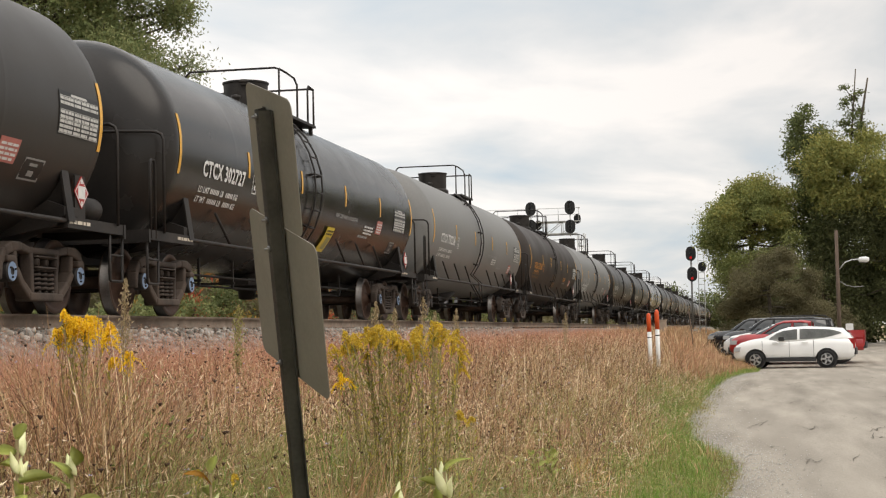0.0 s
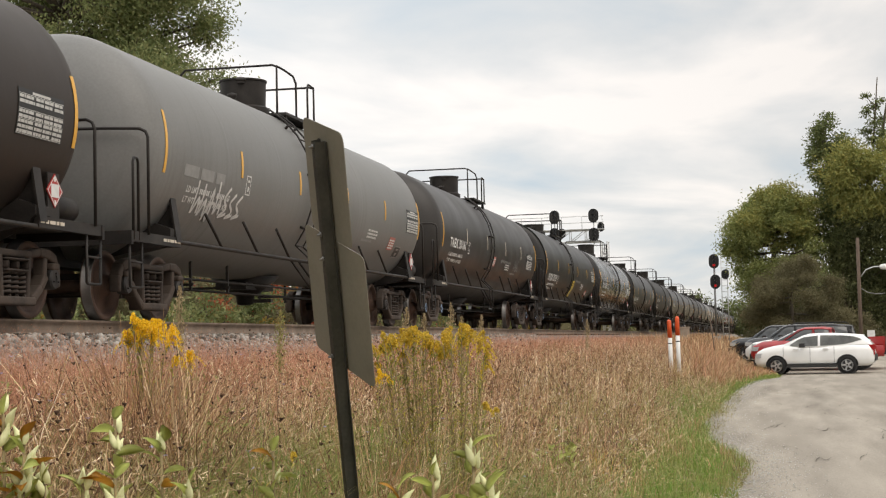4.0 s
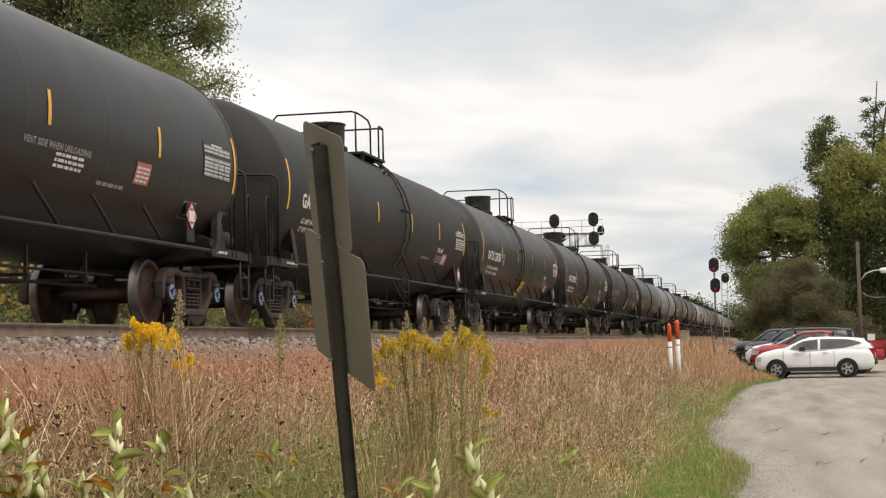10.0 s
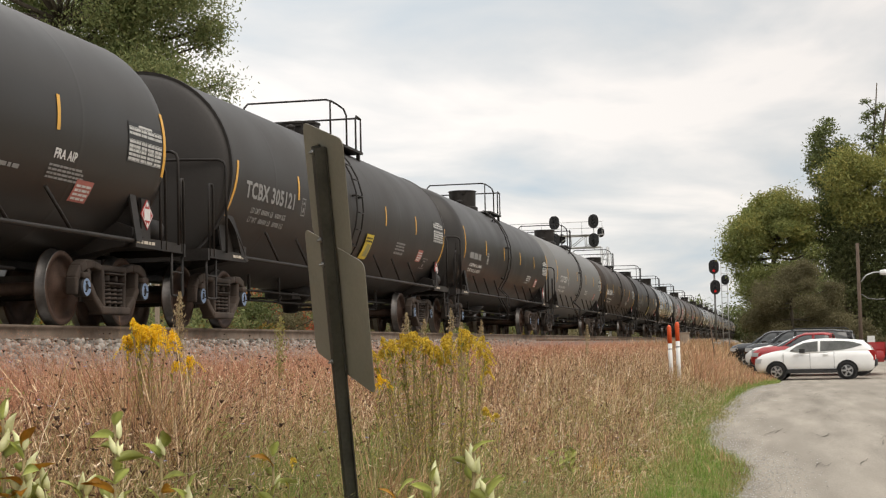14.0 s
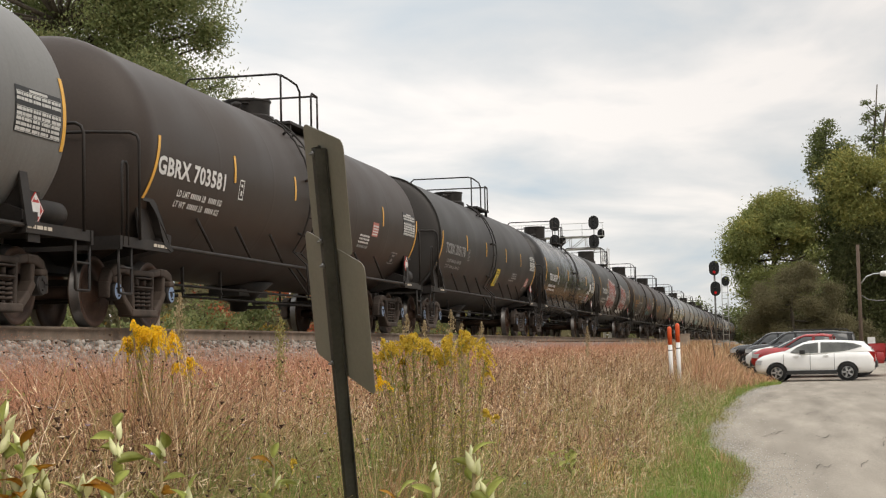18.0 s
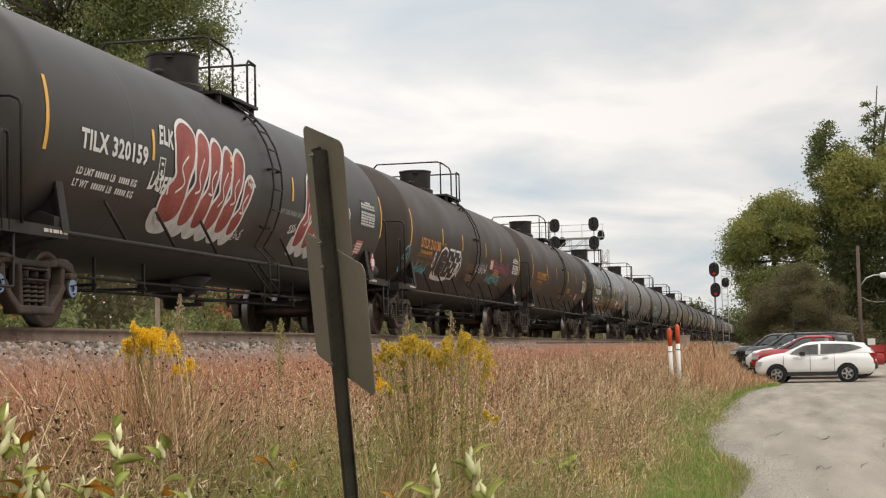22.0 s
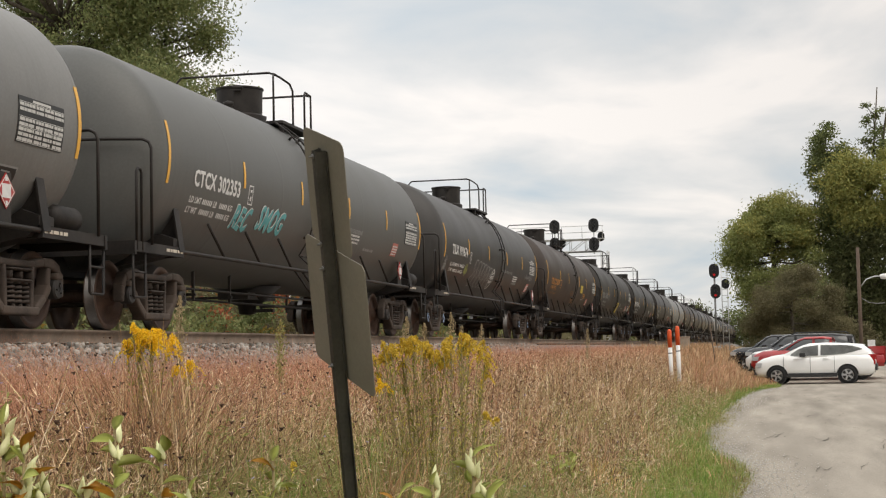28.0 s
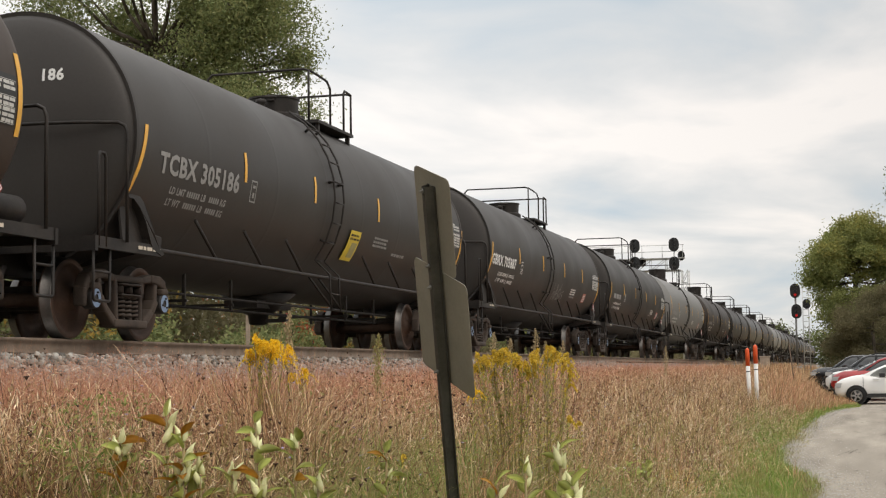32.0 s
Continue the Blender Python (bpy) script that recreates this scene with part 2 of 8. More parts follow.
M_gloss = surface("tank_gloss_black", (0.016, 0.0145, 0.0135), (0.025, 0.0225, 0.0205), 0.7, 0.24, 0, 0, 30, 0.32, streak=(0.030, 0.027, 0.025), rough_var=0.06)
M_coal = surface("tank_coal_black", (0.0202, 0.0189, 0.0176), (0.0286, 0.0265, 0.0244), 0.7, 0.42, 0, 0, 30, 0.31, streak=(0.0252, 0.0227, 0.0202), rough_var=0.05)
M_satin = surface("tank_satin_black", (0.0252, 0.0227, 0.0206), (0.0353, 0.0319, 0.0290), 0.7, 0.42, 0, 0, 30, 0.33, streak=(0.0319, 0.0277, 0.0244), rough_var=0.05)
M_matte = surface("tank_matte_black", (0.0227, 0.0206, 0.0185), (0.0311, 0.0286, 0.0260), 0.7, 0.55, 0, 0, 30, 0.25, streak=(0.0286, 0.0252, 0.0227), rough_var=0.04)
M_slate = surface("tank_slate_black", (0.0378, 0.0353, 0.0328), (0.0521, 0.0487, 0.0454), 0.7, 0.45, 0, 0, 30, 0.31, streak=(0.0420, 0.0378, 0.0344), rough_var=0.05)
M_dusty = surface("tank_dusty_black", (0.0344, 0.0311, 0.0286), (0.0470, 0.0428, 0.0395), 0.6, 0.50, 0, 0, 30, 0.27, streak=(0.0437, 0.0395, 0.0353), rough_var=0.07)
M_brown = surface("tank_brown_black", (0.0390, 0.0295, 0.0244), (0.0575, 0.0440, 0.0365), 0.6, 0.50, 0, 0, 30, 0.27, streak=(0.0554, 0.0420, 0.0319), rough_var=0.08)
M_umber = surface("tank_umber_black", (0.0311, 0.0244, 0.0206), (0.0437, 0.0353, 0.0302), 0.6, 0.52, 0, 0, 30, 0.25, streak=(0.0470, 0.0353, 0.0277), rough_var=0.08)
M_grey = surface("tank_grey", (0.138, 0.137, 0.131), (0.200, 0.199, 0.191), 0.5, 0.50, 0, 0, 30, 0.42, streak=(0.127, 0.123, 0.114), rough_var=0.06)
M_dkgrey = surface("tank_dark_grey", (0.0773, 0.0781, 0.0739), (0.1134, 0.1142, 0.1075), 0.5, 0.48, 0, 0, 30, 0.39, streak=(0.0840, 0.0815, 0.0756), rough_var=0.06)
M_frame = surface("underframe_black", (0.011, 0.0095, 0.0088), (0.034, 0.0285, 0.0245), 3, 0.55, 0, 0.1, 40, 0.28)
M_truck = surface("truck_cast_iron", (0.026, 0.0205, 0.0175), (0.088, 0.068, 0.055), 3, 0.75, 0.0, 0.25, 45, 0.3, third=(0.075, 0.055, 0.042), per_object=0.2)
M_wheel = surface("wheel_steel", (0.052, 0.032, 0.024), (0.115, 0.070, 0.050), 4, 0.65, 0.3, 0.1, 40, 0.4, per_object=0.15)
M_tread = surface("wheel_tread", (0.12, 0.112, 0.106), (0.22, 0.21, 0.20), 4, 0.45, 1.0, 0, 40)
M_cap_blue = plain("bearing_cap_blue", (0.20, 0.29, 0.44), 0.5)
M_dark_iron = surface("bearing_iron", (0.012, 0.011, 0.011), (0.045, 0.04, 0.036), 6, 0.6, 0.2, 0.1, 50)
M_white = plain("stencil_white", (0.72, 0.72, 0.70), 0.6)
M_dullwhite = plain("faded_stencil", (0.30, 0.30, 0.29), 0.7)
M_table = plain("table_white", (0.58, 0.58, 0.55), 0.6)
M_orange_mark = plain("stencil_orange", (0.62, 0.27, 0.05), 0.6)
M_orange_dim = plain("faded_orange", (0.24, 0.12, 0.04), 0.7)
M_yellow = plain("reflective_yellow", (0.80, 0.43, 0.06), 0.4)
M_cream = plain("reflective_white", (0.62, 0.55, 0.45), 0.45)
M_sign_yellow = plain("sign_yellow", (0.75, 0.58, 0.05), 0.45)
M_worn = plain("worn_tape", (0.40, 0.36, 0.16), 0.6)
M_red = plain("placard_red", (0.42, 0.035, 0.03), 0.5)
M_salmon = plain("notice_red", (0.50, 0.17, 0.14), 0.6)
M_steel = surface("bare_steel", (0.12, 0.12, 0.115), (0.24, 0.235, 0.225), 6, 0.5, 0.6, 0.1, 50)
M_galv = surface("galvanised_back", (0.175, 0.164, 0.128), (0.235, 0.22, 0.178), 3, 0.6, 0.1, 0.03, 60, 0.4)
M_post = surface("post_dark_green", (0.030, 0.030, 0.025), (0.070, 0.068, 0.057), 6, 0.6, 0.2, 0.1, 60)
M_white_paint = plain("white_plastic", (0.78, 0.78, 0.76), 0.4)
M_orange = plain("marker_orange", (0.75, 0.10, 0.02), 0.45)
M_signal_black = plain("signal_black", (0.012, 0.012, 0.012), 0.5)
M_alu = surface("bridge_aluminium", (0.42, 0.43, 0.42), (0.60, 0.60, 0.59), 4, 0.45, 0.6, 0, 40)


def ground_z(x, y):
    return float(bank_z(x, y))


GX = [-400, -60, -25, -14.5, -11.9, -10.75, -7.8, -6.9, -5.6, -3.6, -1.8, -0.6, -0.4, 400]
GZ = [-2.0, 0.2, 0.5, 0.8, 1.15, 1.70, 1.70, 1.16, 0.98, 0.62, 0.24, -0.01, -0.06, -0.06]
# the edge of the asphalt: distance along the track, offset
TOE_Y = [-60, 0, 12, 15.6, 17.9, 19.6, 20.8, 22.1, 24.0, 26.2, 29.4, 33.2, 37.5, 43, 48.6, 53, 56.5, 59, 61, 120]
TOE_X = [0.2, 0.2, -0.60, -0.46, -0.40, -0.44, -0.58, -0.86, -1.10, -1.24, -1.30, -1.28, -1.18, -1.08, -0.88, -0.46, 0.1, 0.2, 0.2, 0.2]


def bank_z(x, y):
    """Height of the bank, whose foot follows the edge of the asphalt."""
    e = np.interp(np.maximum(y, 14.0), TOE_Y, TOE_X)
    return np.interp(np.where(np.asarray(x) > -3.6, -3.6 + (np.asarray(x) + 3.6) * 3.0 / (e + 3.5), x), GX, GZ)


def make_ground():
    xs = sorted(set([-3000, -1200, -400, -200, -120, -60, -40, -25] + [-20 + 0.45 * i for i in range(37)] + [-3.2 + 0.16 * i for i in range(26)] + [4, 8, 16, 30, 60, 120, 400, 1200, 3000]))
    ys = sorted(set([-3000, -900, -300, -100, -30] + [-10 + 1.0 * i for i in range(90)] + [85, 95, 110, 140, 180, 240, 320, 500, 900, 2000, 4000]))
    V, F = [], []
    for y in ys:
        for x in xs:
            z = ground_z(x, y)
            if -7 < x < -0.9:
                z += 0.06 * noise.noise(Vector((x * 0.5, y * 0.5, 0)))
            V.append((x, y, z))
    n = len(xs)
    for j in range(len(ys) - 1):
        for i in range(n - 1):
            a = j * n + i
            F.append((a, a + 1, a + n + 1, a + n))
    g = new("ground", raw_mesh("ground", V, F, M_ground, True))
    tagged(g, "grassy railway bank and level ground with dry soil", "ground", kind="structure")


make_ground()


def lot_edge(y):
    e = float(np.interp(y, TOE_Y, TOE_X))
    return e + 0.10 * noise.noise(Vector((y * 0.9, 3, 0))) + 0.06 * noise.noise(Vector((y * 4, 7, 0)))


def lot_z(y):
    """The car park rises a little towards the back of the parked row."""
    return 0.24 * float(np.clip((y - 61.0) / 8.0, 0, 1))


def make_lot():
    V, F = [], []
    ys = [-60 + i * 0.25 if -60 + i * 0.25 > 8 else None for i in range(560)]
    ys = [-60, -30, -10, 0, 4] + [y for y in ys if y is not None] + [85, 100, 130]
    fr = [0, 0.003, 0.01, 0.04, 0.1, 0.2, 0.4, 0.7, 1]
    for y in ys:
        e = lot_edge(y)
        for q in fr:
            x = e + (34 - e) * q
            z = 0.012 + 0.012 * min(1, q * 20) + lot_z(y)
            V.append((x, y, z if q else -0.08 + lot_z(y) * 0.6))
    n = len(fr)
    for j in range(len(ys) - 1):
        for i in range(n - 1):
            a = j * n + i
            F.append((a, a + 1, a + n + 1, a + n))
    o = new("road", raw_mesh("road", V, F, M_lot, True))
    tagged(o, "worn pale grey asphalt car park with crumbling gravel edge", "car park", kind="structure")


make_lot()


def make_track():
    # rails: flat-bottomed section swept along the line
    prof = [(-0.075, -0.175), (0.075, -0.175), (0.075, -0.162), (0.012, -0.145), (0.009, -0.05), (0.034, -0.035), (0.036, -0.008), (0.028, 0), (-0.028, 0), (-0.036, -0.008), (-0.034, -0.035), (-0.009, -0.05), (-0.012, -0.145), (-0.075, -0.162)]
    for side in (1, -1):
        x0 = TRACK_X + side * 0.7535
        V, F, ys = [], [], [-60, 0, 20, 60, 120, 420, 850]
        for y in ys:
            V += [(x0 + u, y, RAIL_Z + v) for u, v in prof]
        n = len(prof)
        for j in range(len(ys) - 1):
            for i in range(n):
                F.append((j * n + i, j * n + (i + 1) % n, (j + 1) * n + (i + 1) % n, (j + 1) * n + i))
        me = raw_mesh("rail", V, F, [M_rail_side, M_rail_top])
        for p in me.polygons:
            if p.center.z > RAIL_Z - 0.003:
                p.material_index = 1
        tagged(new("rail", me), "rusty steel running rail with a polished head", "rail", "rails of the track", "structure")


make_track()

# ---- the train ----
TANK_R, TANK_Z = 1.53, 2.33      # radius, height of the axis above the rail
CYL, HEAD = 7.36, 0.62           # half length of the barrel, depth of a head


def wrap(bm, y0, arc0, lift):
    """Bends a flat mesh in the (x, y) plane round the near flank: x runs along the car, y up the plate."""
    for v in bm.verts:
        a = arc0 + v.co.y / TANK_R
        r = TANK_R + lift + v.co.z
        v.co = Vector((r * math.cos(a), y0 + v.co.x, TANK_Z + r * math.sin(a)))
    return bm


def flat_patch(w, h, steps=6, thick=0.004, shear=0.0):
    bm = bmesh.new()
    rows = []
    for k in range(steps + 1):
        y = h * k / steps
        rows.append([bm.verts.new((x + shear * y, y, z)) for z, x in ((0, 0), (thick, 0), (thick, w), (0, w))])
    for A, B in zip(rows, rows[1:]):
        for i in range(3):
            bm.faces.new((A[i], A[i + 1], B[i + 1], B[i]))
    bm.faces.new(rows[0]); bm.faces.new(rows[-1][::-1])
    bmesh.ops.recalc_face_normals(bm, faces=bm.faces)
    return bm


def letters(text, size, spread=1.0):
    """Flat mesh of a line of writing in the built-in font, height size for the capitals."""
    cu = bpy.data.curves.new("writing", "FONT")
    cu.body, cu.size, cu.resolution_u, cu.space_character = text, size * 1.45, 2, 1.08
    cu.offset = size * 0.05
    ob = bpy.data.objects.new("writing", cu)
    scene.collection.objects.link(ob)
    me = bpy.data.meshes.new_from_object(ob.evaluated_get(bpy.context.evaluated_depsgraph_get()))
    bpy.data.objects.remove(ob)
    bpy.data.curves.remove(cu)
    bm = bmesh.new()
    bm.from_mesh(me)
    bpy.data.meshes.remove(me)
    for v in bm.verts:
        v.co.x *= spread
    for h in (0.2, 0.4, 0.6, 0.8):
        bmesh.ops.bisect_plane(bm, geom=bm.verts[:] + bm.edges[:] + bm.faces[:], plane_co=(0, size * h, 0), plane_no=(0, 1, 0))
    return bm


def bars(w, h, rows, rnd, fill=0.8):
    """Lines of writing too small to read: short plain bars."""
    bm = bmesh.new()
    step = h / rows
    for r in range(rows):
        x, y = 0.0, h - (r + 1) * step
        while x < w * fill:
            l = rnd.uniform(0.05, 0.16) * max(1.0, step / 0.08)
            l = min(l, w - x)
            bmesh.ops.create_grid(bm, x_segments=1, y_segments=1, size=0.5, matrix=Matrix.Translation((x + l / 2, y + step * 0.3, 0)) @ Matrix.Diagonal((l, step * 0.55, 1, 1)))
            x += l + step * 0.35
    return bm


def crisp(bm, degrees=35):
    """Marks the sharp edges, so that shading does not run over them."""
    bm.normal_update()
    for e in bm.edges:
        if len(e.link_faces) == 2 and e.calc_face_angle(0) > radians(degrees):
            e.smooth = False
    return bm


def tank_mesh(mat, jacketed=False):
    bm = bmesh.new()
    prof = []
    cyl, head = (7.44, 0.24) if jacketed else (CYL, HEAD)
    for k in range(10, -1, -1):
        a = math.pi / 2 * k / 10
        r = (TANK_R - 0.035) * math.cos(a) if jacketed else TANK_R * math.cos(a)
        prof.append((-cyl - head * math.sin(a), max(0.02, r)))
    if jacketed:       # rolled lip where the jacket meets the head
        prof += [(-cyl - 0.015, TANK_R + 0.012), (-cyl + 0.035, TANK_R + 0.016), (-cyl + 0.05, TANK_R)]
        joints = (-5.4, -3.0, -0.9, 0.9, 3.0, 5.4)
    else:
        joints = (-4.95, -2.5, 0, 2.5, 4.95)
    ring = []
    for y in joints:
        ring += [(y - 0.09, TANK_R), (y - 0.022, TANK_R), (y - 0.010, TANK_R + 0.0007), (y + 0.010, TANK_R + 0.0007), (y + 0.022, TANK_R), (y + 0.09, TANK_R)]
    prof = prof + [(-cyl + 0.14, TANK_R), (-cyl + 0.3, TANK_R)] + ring + [(cyl - 0.3, TANK_R), (cyl - 0.14, TANK_R)] + [(-a, r) for a, r in prof[::-1]]
    add_lathe(bm, prof, 64, "Y", (0, 0, TANK_Z))
    return finish(crisp(bm, 40), "tank_barrel", mat)


def saddle_bm():
    """Stub sill, bolster web and skirt plate below one end of the tank (towards -y)."""
    bm = bmesh.new()
    add_box(bm, -0.17, 0.17, -8.35, -5.0, 0.72, 1.02)            # stub sill
    add_box(bm, -0.40, 0.40, -7.9, -5.6, 1.0, 1.12)
    for x in (-0.55, 0.55):                                        # cradle webs
        add_box(bm, x - 0.02, x + 0.02, -7.75, -5.3, 0.95, 1.28)
    return bm


def bolster_bm():
    bm = bmesh.new()
    for side in (1, -1):
        o = [(0.2, 0.80), (1.28, 1.00), (1.42, 1.12), (1.42, 1.22), (1.2, 1.30), (0.9, 1.12), (0.4, 1.02), (0.2, 1.0)]
        b2 = extruded([(side * u, v) for u, v in o], 0.36, "Y", -6.75)
        me = bpy.data.meshes.new("tmp"); b2.to_mesh(me); b2.free(); bm.from_mesh(me); bpy.data.meshes.remove(me)
    return bm


def add_bar(bm, p, q, wp, wq, x0, x1):
    """A cast member in the frame's plane from p to q (y, z), tapering in width."""
    p, q = Vector(p), Vector(q)
    d = (q - p).normalized()
    n = Vector((-d.y, d.x))
    c = [p + n * wp / 2, p - n * wp / 2, q - n * wq / 2, q + n * wq / 2]
    lo = [bm.verts.new((x0, u.x, u.y)) for u in c]
    hi = [bm.verts.new((x1, u.x, u.y)) for u in c]
    bm.faces.new(lo); bm.faces.new(hi[::-1])
    for i in range(4):
        bm.faces.new((lo[i], hi[i], hi[(i + 1) % 4], lo[(i + 1) % 4]))


def sideframe_bm():
    """Cast side frame: arched top bar, two slanting legs, columns, spring seat and rounded pedestal ends, small windows between."""
    bm = bmesh.new()
    a, b = -0.06, 0.09
    add_bar(bm, (-0.40, 0.715), (0.40, 0.715), 0.085, 0.085, a, b)
    for s in (1, -1):
        add_bar(bm, (s * 0.36, 0.715), (s * 0.62, 0.755), 0.085, 0.10, a, b)
        add_bar(bm, (s * 0.58, 0.755), (s * 0.84, 0.735), 0.10, 0.13, a, b + 0.01)
        add_bar(bm, (s * 0.80, 0.74), (s * 0.97, 0.68), 0.13, 0.12, a, b + 0.01)
        add_bar(bm, (s * 0.93, 0.70), (s * 1.055, 0.55), 0.12, 0.10, a, b)
        add_bar(bm, (s * 1.045, 0.58), (s * 1.06, 0.36), 0.09, 0.06, a, b)
        add_bar(bm, (s * 0.73, 0.70), (s * 0.70, 0.44), 0.09, 0.09, a, b)
        add_bar(bm, (s * 0.72, 0.49), (s * 0.58, 0.33), 0.10, 0.10, a, b + 0.02)
        add_bar(bm, (s * 0.60, 0.35), (s * 0.38, 0.195), 0.10, 0.11, a, b + 0.02)
        add_bar(bm, (s * 0.33, 0.70), (s * 0.30, 0.20), 0.075, 0.065, a, b + 0.005)
        add_box(bm, -0.03, 0.14, s * 0.80, s * 0.98, 0.56, 0.64)
    add_bar(bm, (-0.42, 0.185), (0.42, 0.185), 0.10, 0.10, a - 0.03, b + 0.035)
    # bolster end standing on the springs, with two pockets
    for y0, y1, z0, z1 in ((-0.25, 0.25, 0.50, 0.54), (-0.25, 0.25, 0.63, 0.66), (-0.25, -0.21, 0.54, 0.63), (-0.02, 0.02, 0.54, 0.63), (0.21, 0.25, 0.54, 0.63)):
        add_box(bm, 0.02, 0.13, y0, y1, z0, z1)
    bmesh.ops.recalc_face_normals(bm, faces=bm.faces)
    soften(bm, 0.03, 3, 30)
    return bm


def spring_bm():
    bm = bmesh.new()
    add_pipe(bm, [(0.02 + 0.075 * math.cos(t), 0.075 * math.sin(t), 0.24 + 0.26 * t / (2 * math.pi * 5)) for t in [2 * math.pi * 5 * i / 60 for i in range(61)]], 0.018, 5)
    return bm


def wheel_bm(side):
    """One rail wheel with flange, rim and dished plate; side +1 lies towards +x."""
    bm = bmesh.new()
    prof = [(0.10, 0.02), (0.10, 0.13), (0.03, 0.15), (0.0, 0.30), (0.0, 0.375), (0.055, 0.385), (0.058, 0.452), (0.05, 0.457), (-0.05, 0.46), (-0.062, 0.485), (-0.08, 0.485), (-0.085, 0.46), (-0.085, 0.385), (-0.04, 0.37), (-0.03, 0.16), (-0.07, 0.13), (-0.07, 0.02)]
    add_lathe(bm, [(a * side, r) for a, r in (prof if side < 0 else prof[::-1])], 40, "X")
    bmesh.ops.recalc_face_normals(bm, faces=bm.faces)
    for f in bm.faces:
        c = f.calc_center_median()
        r = math.hypot(c.y, c.z)
        if r > 0.445 and abs(c.x) < 0.07:
            f.material_index = 1
    return bm


def cap_bm(side):
    bm = bmesh.new()
    add_lathe(bm, [(-side * 0.012, 0.004), (-side * 0.012, 0.040), (0, 0.044), (0, 0.108), (-side * 0.02, 0.122), (-side * 0.14, 0.122), (-side * 0.14, 0.02)][::1 if side > 0 else -1], 20, "X")
    bmesh.ops.recalc_face_normals(bm, faces=bm.faces)
    crisp(bm, 28)
    for f in bm.faces:
        c = f.calc_center_median()
        if abs(c.x) < 0.003 and 0.05 < math.hypot(c.y, c.z) < 0.11:
            f.material_index = 1
    for k in range(3):
        a = 2 * math.pi * k / 3 + 0.4
        add_rod(bm, (0, 0.065 * math.cos(a), 0.065 * math.sin(a)), (side * 0.02, 0.065 * math.cos(a), 0.065 * math.sin(a)), 0.012, 6)
    return bm


def mirrored(b):
    bmesh.ops.scale(b, vec=(-1, 1, 1), verts=b.verts)
    bmesh.ops.reverse_faces(b, faces=b.faces)
    return b


